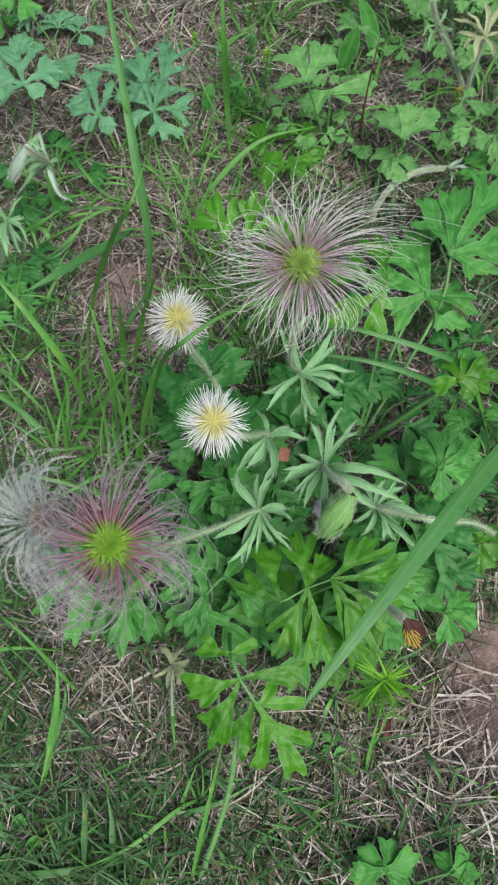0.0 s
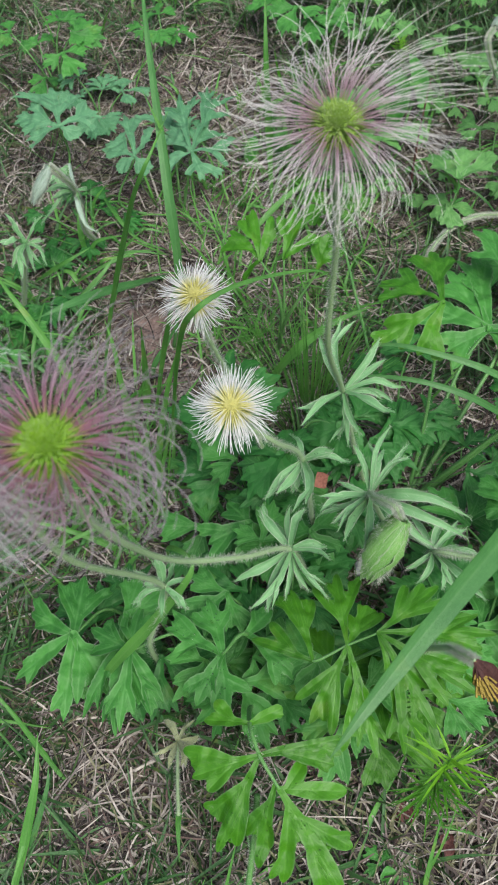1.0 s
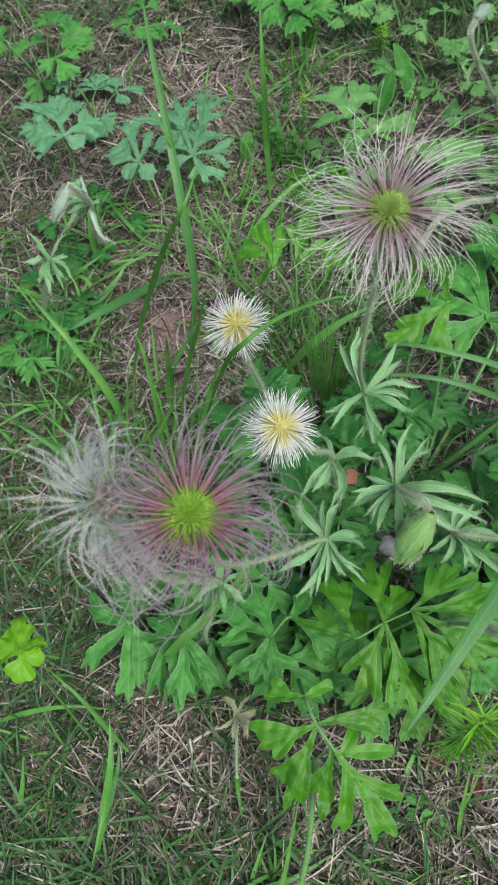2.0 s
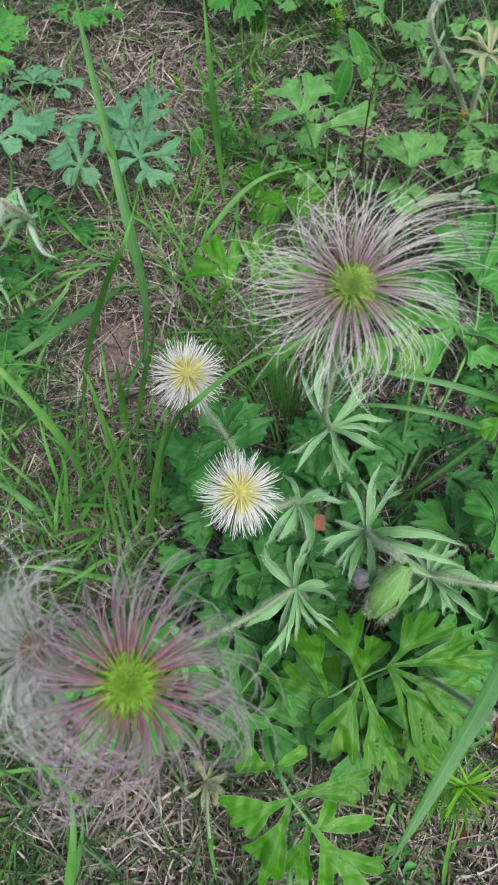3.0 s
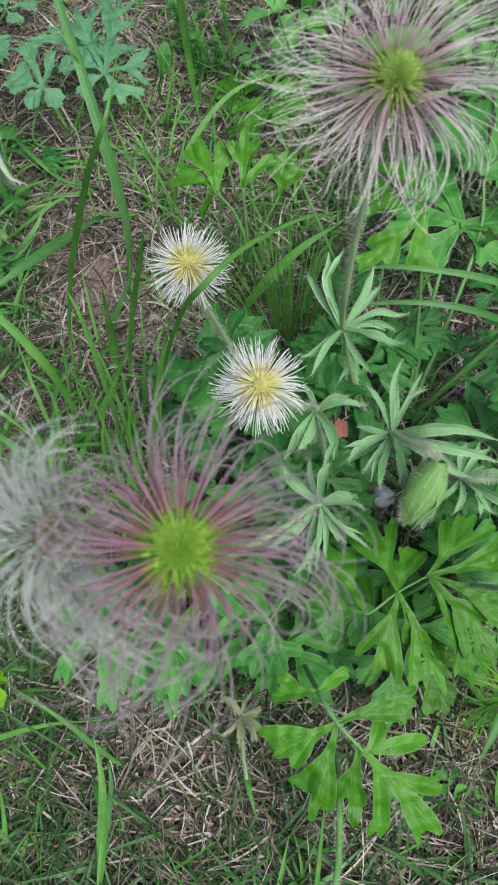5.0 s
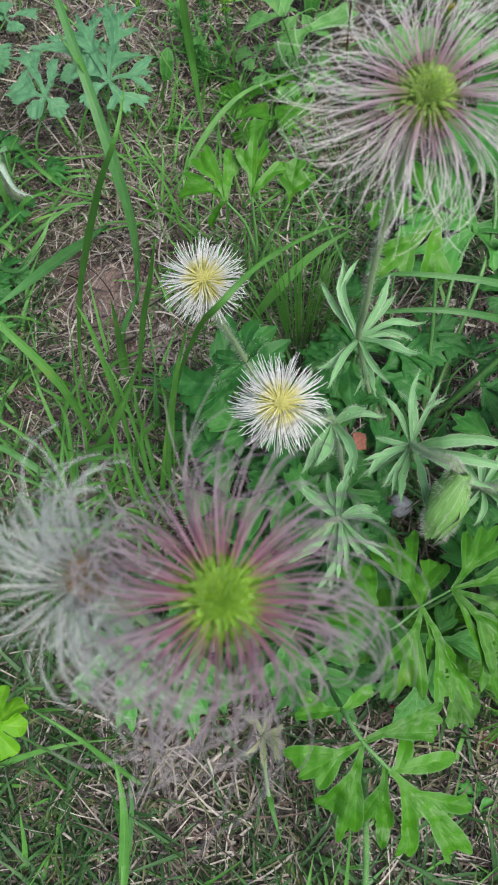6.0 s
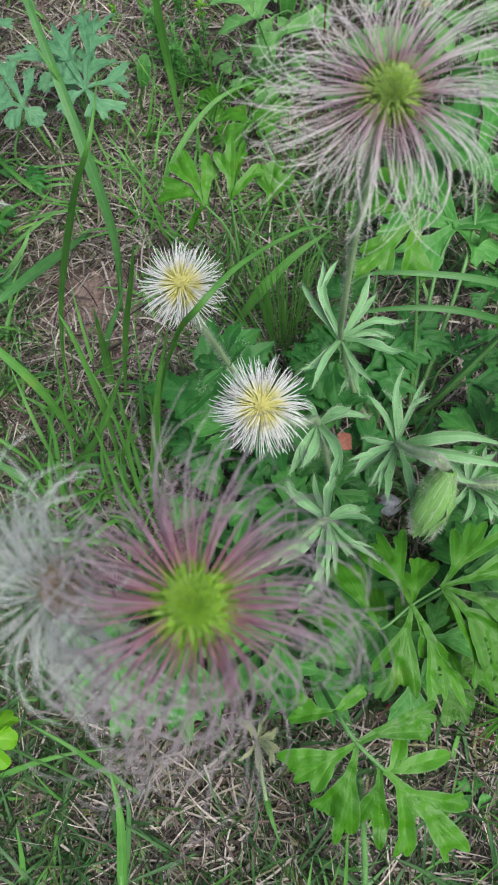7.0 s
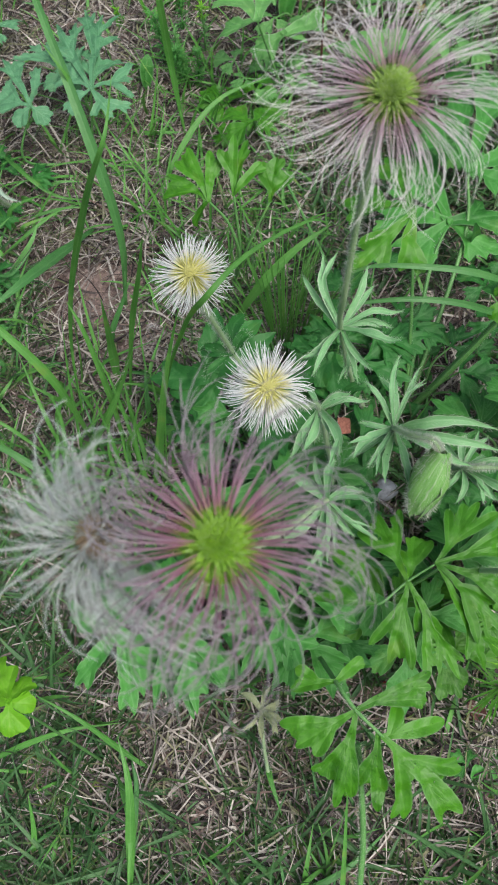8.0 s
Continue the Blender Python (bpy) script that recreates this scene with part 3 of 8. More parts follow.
def long_bract(plant, pts, width, mat, seed, up=(0.1, -0.7, 0.7)):
    """A longer, shaggier bract through the given points."""
    rng = random.Random(seed)
    ob = bract_along(plant, curve_through(pts, 16), width, mat, rng, unit(np.array(up, float)), 420, 0.0026)
    return ob


def stem_on(plant, pts, radius, rng, hairs=320, mat=None):
    n = 7 * len(pts)
    path = curve_through(pts, n)
    g = Geo()
    tube(g, path, [radius * (1.15 - 0.3 * k / (n - 1)) for k in range(n)], 8)
    stem = part("stem", g, mat or STEM, plant)
    h = Geo()
    down_on(h, path, radius, hairs * 9, 0.0022, rng, wide=0.00011)
    part("stem_down", h, DOWN, stem, "silvery down")
    return stem


def plume(head, start, way, length, out_way, droop, curl, sweep, mat, rng, hair, thick, full, stiff, spin, fuzz=0.0013):
    """One feathery style: it leaves the seed, bends outward, sags and curls at the end."""
    steps = 15
    ds = length / steps
    p, d = np.array(start, float), unit(np.array(way, float))
    axis = unit(np.array((rng.gauss(0, 1), rng.gauss(0, 1), rng.gauss(0, 1))))
    turn = curl * rng.uniform(0.2, 1.4)
    wob = rng.uniform(0, 6.28)
    rate = rng.uniform(0.5, 1.1)
    pts = [p]
    for k in range(steps):
        s = k / steps
        pull = out_way * (0.30 * (1 - stiff) * (1 - s) ** 2)
        d = unit(d + pull + np.array((0, 0, -1.0)) * droop * s + cross3(axis, d) * turn * s ** 1.5 + cross3(spin, d) * s ** 2.2 + sweep * s + axis * (0.07 * (1 - stiff) * math.sin(wob + k * rate)))
        p = p + d * ds
        pts.append(p)
    g = Geo()
    n = len(pts)
    v1 = length / full
    tube(g, pts, [thick * (1.0 - 0.72 * k / (n - 1)) for k in range(n)], 4, 0.0, v1)
    if hair:
        for _ in range(hair):
            s = rng.uniform(0.22, 0.99)
            k = min(int(s * (n - 1)), n - 2)
            t = unit(pts[k + 1] - pts[k])
            q = pts[k] + (pts[k + 1] - pts[k]) * (s * (n - 1) - k)
            e = np.array((rng.gauss(0, 1), rng.gauss(0, 1), rng.gauss(0, 1)))
            e = unit(e - t * float(e @ t))
            ln = fuzz * rng.uniform(0.6, 1.2) * min(1.0, 1.6 - s)
            g.tri(q - t * 0.00005, q + t * 0.00005, q + (e * 0.42 + t * 1.15) * ln, s * v1)
    return part("plume", g, mat, head)


def seed_head(plant, at, axis, count, length, core_r, core_mat, plume_mat, seed, droop=0.05, curl=0.1, sweep=(0, 0, 0), hair=55,
              thick=0.00032, low=-0.35, stiff=0.0, short_top=0.0, swoops=(), high=1.0, swirl=0.0, locks=0.0, fuzz=0.0013, ragged=0.17):
    """A round head of seeds, each seed with its style; swoops: (heading, width, extra sweep) for tufts that the wind has combed."""
    rng = random.Random(seed)
    at, axis = np.array(at, float), unit(np.array(axis, float))
    a = unit(cross3(axis, np.array((0.0, 1.0, 0.2))))
    b = cross3(axis, a)
    g = Geo()
    dirs = []
    for k in range(count):
        c = high - (high - low) * (k + 0.5) / count
        s = math.sqrt(max(0.0, 1 - c * c))
        f = k * 2.39996 + rng.uniform(-0.2, 0.2)
        dirs.append(unit(axis * c + (a * math.cos(f) + b * math.sin(f)) * s))
    ball = []
    for i in range(9):
        c = math.cos(math.pi * i / 8)
        s = math.sin(math.pi * i / 8)
        ball.append([at + (axis * c * 0.95 + (a * math.cos(6.2832 * j / 14) + b * math.sin(6.2832 * j / 14)) * max(s, 0.02)) * core_r * 0.86 for j in range(14)])
    g.rows(ball, [[(0.5, i / 8)] * 14 for i in range(9)], True)
    for d in dirs:
        path = [at + d * core_r * q for q in (0.7, 0.9, 1.1, 1.35)]
        tube(g, path, [core_r * 0.14, core_r * 0.17, core_r * 0.11, core_r * 0.03], 5)
    # short green seeds close the crown of the head
    for k in range(150 if high < 1 else 0):
        c = 1 - (1 - high) * (k + 0.5) / 150 * 1.15
        s = math.sqrt(max(0.0, 1 - c * c))
        d = unit(axis * c + (a * math.cos(k * 2.4) + b * math.sin(k * 2.4)) * s)
        tube(g, [at + d * core_r * q for q in (0.7, 0.95, 1.15, 1.3 + 0.25 * rng.random())], [core_r * 0.10, core_r * 0.11, core_r * 0.06, core_r * 0.015], 5)
    head = part("seed_head", g, core_mat, plant)
    combs = [(unit(np.array((rng.gauss(0, 1), rng.gauss(0, 1), rng.gauss(0, 0.6)))), np.array((rng.gauss(0, 1), rng.gauss(0, 1), rng.gauss(0, 1))) * locks) for _ in range(18)]
    for d in dirs:
        c = float(d @ axis)
        flat = d - axis * c
        if float(np.linalg.norm(flat)) < 0.05:
            flat = flat + a * 0.05
        out_way = unit(flat)
        ln = length * rng.uniform(1 - 1.3 * ragged, 1 + 0.8 * ragged)
        if short_top:
            ln *= 1 - short_top * max(0.0, c) ** 1.3
        sw = np.array(sweep, float)
        head_deg = math.degrees(math.atan2(out_way[1], out_way[0]))
        for mid, wide, extra in swoops:
            gap = abs((head_deg - mid + 180) % 360 - 180)
            if gap < wide:
                sw = sw + np.array(extra, float)
                ln *= 1.08 if wide > 12 else 1.3
        near = max(combs, key=lambda q: float(q[0] @ d))
        sw = sw + near[1]
        spin = axis * swirl * rng.uniform(0.2, 1.6)
        plume(head, at + d * core_r * 1.0, d, ln, out_way, droop * rng.uniform(0.4, 1.5), curl, sw, plume_mat, rng, hair, thick, length, stiff, spin, fuzz)
    return head


def pasque_flower(label, stem_pts, bract_tips, whorl_at, seed, bract_w=0.0047, bract_mat=None, radius=0.0014, hairs=380):
    """A flower stalk with its whorl of bracts; the head is added by the caller."""
    rng = random.Random(seed)
    b = stem_pts[0]
    root = (b[0], b[1], gz(b[0], b[1]) - 0.002)
    plant = thing("pasque_flower", root, label, "pasque flower", "pasque flowers gone to seed")
    stem_on(plant, [root] + list(stem_pts[1:]), radius, rng, hairs)
    for tip in bract_tips:
        bract(plant, whorl_at, tip, bract_w * rng.uniform(0.7, 1.45), bract_mat or SILKY, rng)
        if rng.random() < 0.22:
            w, q = np.array(whorl_at, float), np.array(tip, float)
            f = rng.choice((-1, 1)) * radians(rng.uniform(12, 26))
            d = (q - w) * rng.uniform(0.6, 0.85)
            d = np.array((d[0] * math.cos(f) - d[1] * math.sin(f), d[0] * math.sin(f) + d[1] * math.cos(f), d[2] - 0.004))
            bract(plant, whorl_at, w + d, bract_w * rng.uniform(0.55, 0.9), bract_mat or SILKY, rng)
    drops = Geo()
    for tip in bract_tips:
        w, q = np.array(whorl_at, float), np.array(tip, float)
        ln = float(np.linalg.norm(q - w))
        for k in range(4):
            s = rng.uniform(0.15, 0.95)
            o = w + (q - w) * s + np.array((rng.gauss(0, 1), rng.gauss(0, 1), 0)) * 0.0012 + np.array((0, 0, 0.35 * ln * s * (1 - s) + 0.0004))
            droplet(drops, o, rng.uniform(0.0002, 0.00045))
    part("dew", drops, DEW, plant)
    return plant


def downy_bud(plant, top, bottom, width, seed, name="nodding_bud", mat=None):
    """A nodding spent flower: overlapping ribbed sepals round a pod, covered in down."""
    rng = random.Random(seed)
    top, bottom = np.array(top, float), np.array(bottom, float)
    ax = unit(bottom - top)
    ln = float(np.linalg.norm(bottom - top))
    a = unit(cross3(ax, np.array((0.2, 0.9, 0.4))))
    b = cross3(ax, a)
    g = Geo()
    rows, uvs = [], []
    for i in range(11):
        s = i / 10
        r = width * 0.5 * (0.08 + 0.92 * math.sin(math.pi * min(1.0, 0.05 + s * 0.92)) ** 0.7)
        rows.append([top + ax * ln * s + (a * math.cos(6.2832 * j / 24) + b * math.sin(6.2832 * j / 24)) * r * (0.95 if j % 4 == 0 else 1.0) for j in range(24)])
        uvs.append([((j % 8) / 8, s) for j in range(24)])
    g.rows(rows, uvs, True)
    bud = part(name, g, mat or BUD, plant)
    for k in range(13):
        f0 = 6.2832 * k / 13 + rng.uniform(-0.2, 0.2)
        path = []
        for s in (0.0, 0.13, 0.26, 0.4, 0.54, 0.68, 0.82, 0.94, 1.05):
            f = f0 + 0.8 * s
            o = a * math.cos(f) + b * math.sin(f)
            path.append(top + ax * ln * s * (1 + 0.04 * math.sin(f0 * 3)) + o * width * (0.53 + 0.05 * (k % 3) / 2) * math.sin(math.pi * (0.10 + 0.85 * min(s, 1.0))) ** 0.7)
        o = a * math.cos(f0 + 0.4) + b * math.sin(f0 + 0.4)
        q = Geo()
        strip(q, path, strap_widths(9, width * rng.uniform(0.28, 0.36), 0.7, 0.55, 1.7), o, fold=-0.22, wave=0.5, seed=k)
        part("sepal", q, mat or BUD, bud)
    h = Geo()
    for s0, s1, r in ((0.0, 0.3, 0.40), (0.2, 0.6, 0.53), (0.5, 0.85, 0.53), (0.7, 1.0, 0.40)):
        down_on(h, [top + ax * ln * (s0 + (s1 - s0) * q / 4) for q in range(5)], width * r, 700, 0.0012, rng, along=0.9)
    part("bud_down", h, DOWN, bud)
    return bud

# ---- pasque flowers ----
flower = pasque_flower("tall pasque flower with a shaggy lilac seed head",
    [(0.1000, 0.2850, 0.0000), (0.0860, 0.2900, 0.0800), (0.0733, 0.2843, 0.1570), (0.0615, 0.2460, 0.2450), (0.0615, 0.2360, 0.3150), (0.0580, 0.2130, 0.3840)],
    [(0.0589, 0.3192, 0.1645), (0.0711, 0.3203, 0.1782), (0.0928, 0.3069, 0.1779), (0.0976, 0.3051, 0.1610), (0.1080, 0.2830, 0.1643), (0.1012, 0.2637, 0.1678), (0.0829, 0.2537, 0.1583), (0.0769, 0.2555, 0.1428), (0.0472, 0.2663, 0.1650), (0.0501, 0.2527, 0.1674), (0.1018, 0.2805, 0.1527)],
    (0.0733, 0.2843, 0.1570), 101)
seed_head(flower, (0.0585, 0.2115, 0.3885), (-0.10, -0.42, 0.90), 245, 0.0300, 0.0058, CORE_OLIVE, PLUME_LILAC, 7, droop=0.07, curl=0.24, hair=130, thick=0.00013, high=0.84, swirl=-0.14, locks=0.22, fuzz=0.0012, ragged=0.2,
          swoops=((26, 11, (0.20, -0.07, 0.05)), (46, 11, (0.22, -0.05, 0.05)), (20, 45, (0.07, -0.06, -0.02)), (92, 22, (0.02, 0.07, 0.05)), (180, 35, (-0.06, -0.01, 0.0)), (-80, 50, (0.02, -0.07, -0.04))))
flower = pasque_flower("tall pasque flower with a curly purple seed head",
    [(0.0750, 0.2150, 0.0000), (0.0600, 0.2050, 0.0600), (0.0463, 0.1972, 0.1280), (0.0220, 0.1750, 0.1650), (-0.0040, 0.1500, 0.2150), (-0.0120, 0.1180, 0.3100), (-0.0080, 0.1020, 0.3760)],
    [(0.0278, 0.2176, 0.1351), (0.0354, 0.2173, 0.1218), (0.0451, 0.2225, 0.1312), (0.0535, 0.2117, 0.1486), (0.0671, 0.1858, 0.1415), (0.0675, 0.1706, 0.1232), (0.0570, 0.1762, 0.1210), (0.0443, 0.1690, 0.1239), (0.0348, 0.1614, 0.1258), (0.0260, 0.1595, 0.1344), (0.0157, 0.1792, 0.1221), (0.0657, 0.1967, 0.1343)],
    (0.0463, 0.1972, 0.1280), 102)
seed_head(flower, (-0.007, 0.1020, 0.384), (0.10, -0.12, 0.98), 215, 0.0345, 0.0062, CORE_GREEN, PLUME_PURPLE, 8, droop=0.06, curl=0.40, hair=150, thick=0.00020, high=0.82, swirl=-0.80, locks=0.36, fuzz=0.0016, ragged=0.24,
          swoops=((0, 45, (0.05, -0.07, -0.02)), (55, 25, (0.10, -0.02, 0.0)), (175, 40, (0.08, 0.10, 0.0)), (-100, 35, (-0.05, -0.01, -0.02))))
flower = pasque_flower("pasque flower with a ripe silvery-white seed head",
    [(-0.0350, 0.1650, 0.0000), (-0.0300, 0.1500, 0.1000), (-0.0157, 0.1595, 0.1600), (-0.0330, 0.1250, 0.2700), (-0.0340, 0.1170, 0.3550)],
    [(-0.0296, 0.1652, 0.1664), (-0.0201, 0.1685, 0.1769), (-0.0086, 0.1666, 0.1790), (-0.0026, 0.1652, 0.1551), (-0.0030, 0.1477, 0.1615), (-0.0132, 0.1393, 0.1714), (-0.0309, 0.1516, 0.1558), (-0.0256, 0.1602, 0.1609)],
    (-0.0157, 0.1595, 0.1600), 103)
seed_head(flower, (-0.0345, 0.1165, 0.365), (-0.74, -0.42, 0.52), 150, 0.0300, 0.0046, CORE_BROWN, PLUME_SILVER, 9, droop=0.07, curl=0.12, hair=330, thick=0.00006, low=-0.10, stiff=0.45, swirl=-0.08, locks=0.14, fuzz=0.0026, ragged=0.3,
          swoops=((75, 40, (0.10, 0.0, -0.02)),))
flower = pasque_flower("young pasque flower with a spiky white seed ball",
    [(0.0450, 0.2750, 0.0000), (0.0300, 0.2800, 0.0800), (0.0121, 0.2836, 0.1550), (0.0033, 0.2751, 0.2050), (-0.0040, 0.2720, 0.2400)],
    [(0.0035, 0.3017, 0.1606), (0.0083, 0.3164, 0.1532), (0.0237, 0.3126, 0.1449), (-0.0055, 0.2919, 0.1506), (-0.0068, 0.2763, 0.1475), (0.0241, 0.2878, 0.1639)],
    (0.0121, 0.2836, 0.1550), 104, bract_w=0.007, bract_mat=DARK)
seed_head(flower, (-0.002, 0.2715, 0.248), (-0.08, -0.36, 0.93), 330, 0.0142, 0.0050, CORE_YELLOW, PLUME_WHITE, 10, droop=0.0, curl=0.05, hair=16, thick=0.00029, low=-0.55, high=0.94, stiff=0.72, short_top=0.40, locks=0.045, fuzz=0.0012, ragged=0.2)
flower = pasque_flower("young pasque flower with a spiky white seed ball beside broad leaves",
    [(0.0750, 0.2350, 0.0000), (0.0600, 0.2350, 0.0800), (0.0517, 0.2413, 0.1500), (0.0380, 0.2180, 0.2050), (0.0200, 0.2080, 0.2400)],
    [(0.0311, 0.2193, 0.1438), (0.0376, 0.2179, 0.1535), (0.0469, 0.2277, 0.1375), (0.0533, 0.2060, 0.1650), (0.0682, 0.2410, 0.1621), (0.0774, 0.2360, 0.1595), (0.0432, 0.2630, 0.1430), (0.0648, 0.2471, 0.1537), (0.0565, 0.2220, 0.1543)],
    (0.0517, 0.2413, 0.1500), 105)
seed_head(flower, (0.0195, 0.208, 0.248), (0.02, -0.34, 0.94), 330, 0.0146, 0.0052, CORE_YELLOW, PLUME_WHITE, 11, droop=0.0, curl=0.05, hair=16, thick=0.00029, low=-0.55, high=0.94, stiff=0.72, short_top=0.40, locks=0.045, fuzz=0.0012, ragged=0.2)
flower = pasque_flower("pasque flower with a downy nodding bud above cut leaves",
    [(0.1150, 0.2620, 0.0000), (0.1050, 0.2450, 0.0700), (0.0885, 0.2238, 0.1450), (0.0888, 0.2075, 0.1720), (0.0966, 0.1974, 0.1830), (0.1006, 0.1937, 0.1760)],
    [(0.0790, 0.2508, 0.1529), (0.0873, 0.2526, 0.1522), (0.0988, 0.2568, 0.1642), (0.1104, 0.2536, 0.1521), (0.0714, 0.2306, 0.1467), (0.0614, 0.2065, 0.1563), (0.0679, 0.2009, 0.1539), (0.0742, 0.1907, 0.1550), (0.0595, 0.2153, 0.1317)],
    (0.0885, 0.2238, 0.1450), 106)
downy_bud(flower, (0.1006, 0.1937, 0.1760), (0.0860, 0.1735, 0.1500), 0.0170, 12)
long_bract(flower, [(0.0885, 0.2238, 0.1450), (0.0868, 0.2035, 0.1560), (0.0863, 0.1845, 0.1550), (0.0893, 0.1733, 0.1480)], 0.0055, SILKY, 501)
long_bract(flower, [(0.0885, 0.2238, 0.1450), (0.1021, 0.2186, 0.1580), (0.1206, 0.2145, 0.1600), (0.1411, 0.2090, 0.1500)], 0.0085, SILKY, 502)
long_bract(flower, [(0.0888, 0.2227, 0.1450), (0.0995, 0.2085, 0.1560), (0.1118, 0.1974, 0.1520), (0.1229, 0.1938, 0.1450)], 0.0065, SILKY, 503)
long_bract(flower, [(0.0885, 0.2238, 0.1450), (0.1022, 0.2099, 0.1600), (0.1221, 0.2009, 0.1600), (0.1386, 0.1970, 0.1500)], 0.0070, SILKY, 504)
flower = pasque_flower("pasque flower stalk with a fringed whorl of bracts",
    [(0.1350, 0.2450, 0.0000), (0.1300, 0.2250, 0.0600), (0.1250, 0.2031, 0.1200), (0.1375, 0.1944, 0.1350), (0.1590, 0.1864, 0.1450), (0.1901, 0.1926, 0.1200), (0.2131, 0.1942, 0.0900)],
    [(0.1149, 0.2266, 0.1150), (0.1451, 0.2186, 0.1183), (0.1443, 0.1972, 0.1312), (0.1552, 0.1971, 0.1199), (0.1376, 0.1792, 0.1229), (0.1274, 0.1779, 0.1272), (0.1149, 0.1834, 0.1200), (0.1102, 0.1940, 0.1161), (0.1498, 0.1715, 0.1295), (0.1102, 0.2166, 0.1158), (0.1316, 0.2207, 0.1246)],
    (0.1250, 0.2031, 0.1200), 107, bract_w=0.0042)
flower = pasque_flower("pasque flower with a hairy stalk and a pale drooping bud",
    [(-0.1360, 0.5561, 0.0000), (-0.1395, 0.5245, 0.0500), (-0.1294, 0.5008, 0.1100), (-0.1313, 0.4806, 0.1450), (-0.1364, 0.4780, 0.1550)],
    [(-0.1443, 0.5010, 0.1237), (-0.1546, 0.5090, 0.1067), (-0.1459, 0.4871, 0.1173), (-0.1444, 0.4940, 0.1021), (-0.1376, 0.5009, 0.0984), (-0.1557, 0.5100, 0.1114), (-0.1320, 0.4948, 0.1347), (-0.1263, 0.4954, 0.1049), (-0.1503, 0.4839, 0.1260), (-0.1429, 0.5100, 0.1264), (-0.1238, 0.5133, 0.0981)],
    (-0.1288, 0.4985, 0.1150), 108, bract_w=0.0046, hairs=1100)
downy_bud(flower, (-0.1364, 0.4780, 0.1550), (-0.1510, 0.4660, 0.1320), 0.0085, 13, mat=SILVERY)
long_bract(flower, [(-0.1400, 0.5300, 0.1150), (-0.1310, 0.5020, 0.1100), (-0.1240, 0.4850, 0.0950), (-0.1140, 0.4840, 0.0850)], 0.0050, SILVERY, 505)
long_bract(flower, [(-0.1410, 0.5270, 0.1150), (-0.1480, 0.5110, 0.1180), (-0.1610, 0.5020, 0.1100)], 0.0042, SILKY, 506)
long_bract(flower, [(-0.1410, 0.5270, 0.1150), (-0.1400, 0.4920, 0.1150), (-0.1560, 0.4780, 0.1000)], 0.0042, SILKY, 507)
flower = pasque_flower("pasque flower stalk with a pale star of bracts",
    [(-0.1964, 0.4674, 0.0000), (-0.1754, 0.4539, 0.0600), (-0.1539, 0.4367, 0.1200)],
    [(-0.1368, 0.4116, 0.1245), (-0.1360, 0.3962, 0.1321), (-0.1493, 0.4018, 0.1197), (-0.1626, 0.4188, 0.1131), (-0.1647, 0.4210, 0.1338), (-0.1608, 0.4419, 0.1396), (-0.1428, 0.4424, 0.1392), (-0.1410, 0.4385, 0.1210)],
    (-0.1539, 0.4367, 0.1200), 109, bract_w=0.0042)
flower = pasque_flower("faded pasque flower stalk with a straw-yellow star of bracts",
    [(0.2525, 0.6606, 0.0000), (0.2449, 0.6519, 0.0500), (0.2454, 0.6499, 0.1100)],
    [(0.2206, 0.6551, 0.1089), (0.2150, 0.6590, 0.1215), (0.2252, 0.6560, 0.1300), (0.2455, 0.6822, 0.1210), (0.2638, 0.6829, 0.1130), (0.2233, 0.6294, 0.1137), (0.2302, 0.6091, 0.1195), (0.2671, 0.6560, 0.1066), (0.2532, 0.6311, 0.1064)],
    (0.2454, 0.6499, 0.1100), 110, bract_w=0.0050, bract_mat=PALE)
flower = pasque_flower("arching downy pasque flower stalk with a nodding bud",
    [(0.2605, 0.6853, 0.0000), (0.2307, 0.6828, 0.0600), (0.2082, 0.6757, 0.1000), (0.1963, 0.6702, 0.1300), (0.2039, 0.6899, 0.1300)],
    [(0.1912, 0.6543, 0.1072), (0.2021, 0.6676, 0.0825), (0.2190, 0.6649, 0.1025), (0.2170, 0.6941, 0.1013), (0.1963, 0.6938, 0.0975)],
    (0.2082, 0.6757, 0.1000), 111, bract_w=0.003, hairs=1100)
downy_bud(flower, (0.2039, 0.6899, 0.1300), (0.2248, 0.7387, 0.1100), 0.011, 14, mat=SILVERY)
flower = pasque_flower("fallen downy pasque flower stalk over dead grass",
    [(0.1520, 0.5255, 0.0000), (0.1566, 0.5344, 0.0200), (0.1730, 0.5527, 0.0300), (0.1967, 0.5634, 0.0350), (0.2223, 0.5714, 0.0300)],
    [(0.2385, 0.5784, 0.0323), (0.2319, 0.5549, 0.0400), (0.2263, 0.5538, 0.0296), (0.2446, 0.5658, 0.0353)],
    (0.2223, 0.5714, 0.0300), 112, bract_w=0.0035, bract_mat=SILVERY, hairs=900)
flower = pasque_flower("spent pasque flower stalk with a withered star of bracts",
    [(-0.0156, 0.0637, 0.0000), (-0.0144, 0.0855, 0.0400), (-0.0110, 0.1024, 0.0850)],
    [(-0.0222, 0.0936, 0.0906), (-0.0205, 0.1136, 0.0812), (-0.0063, 0.1160, 0.0789), (-0.0005, 0.1050, 0.0806), (-0.0045, 0.0882, 0.0915), (-0.0133, 0.0861, 0.0939), (-0.0010, 0.0953, 0.0848)],
    (-0.0110, 0.1024, 0.0850), 113, bract_w=0.0044, bract_mat=PALE, radius=0.0011, hairs=70)

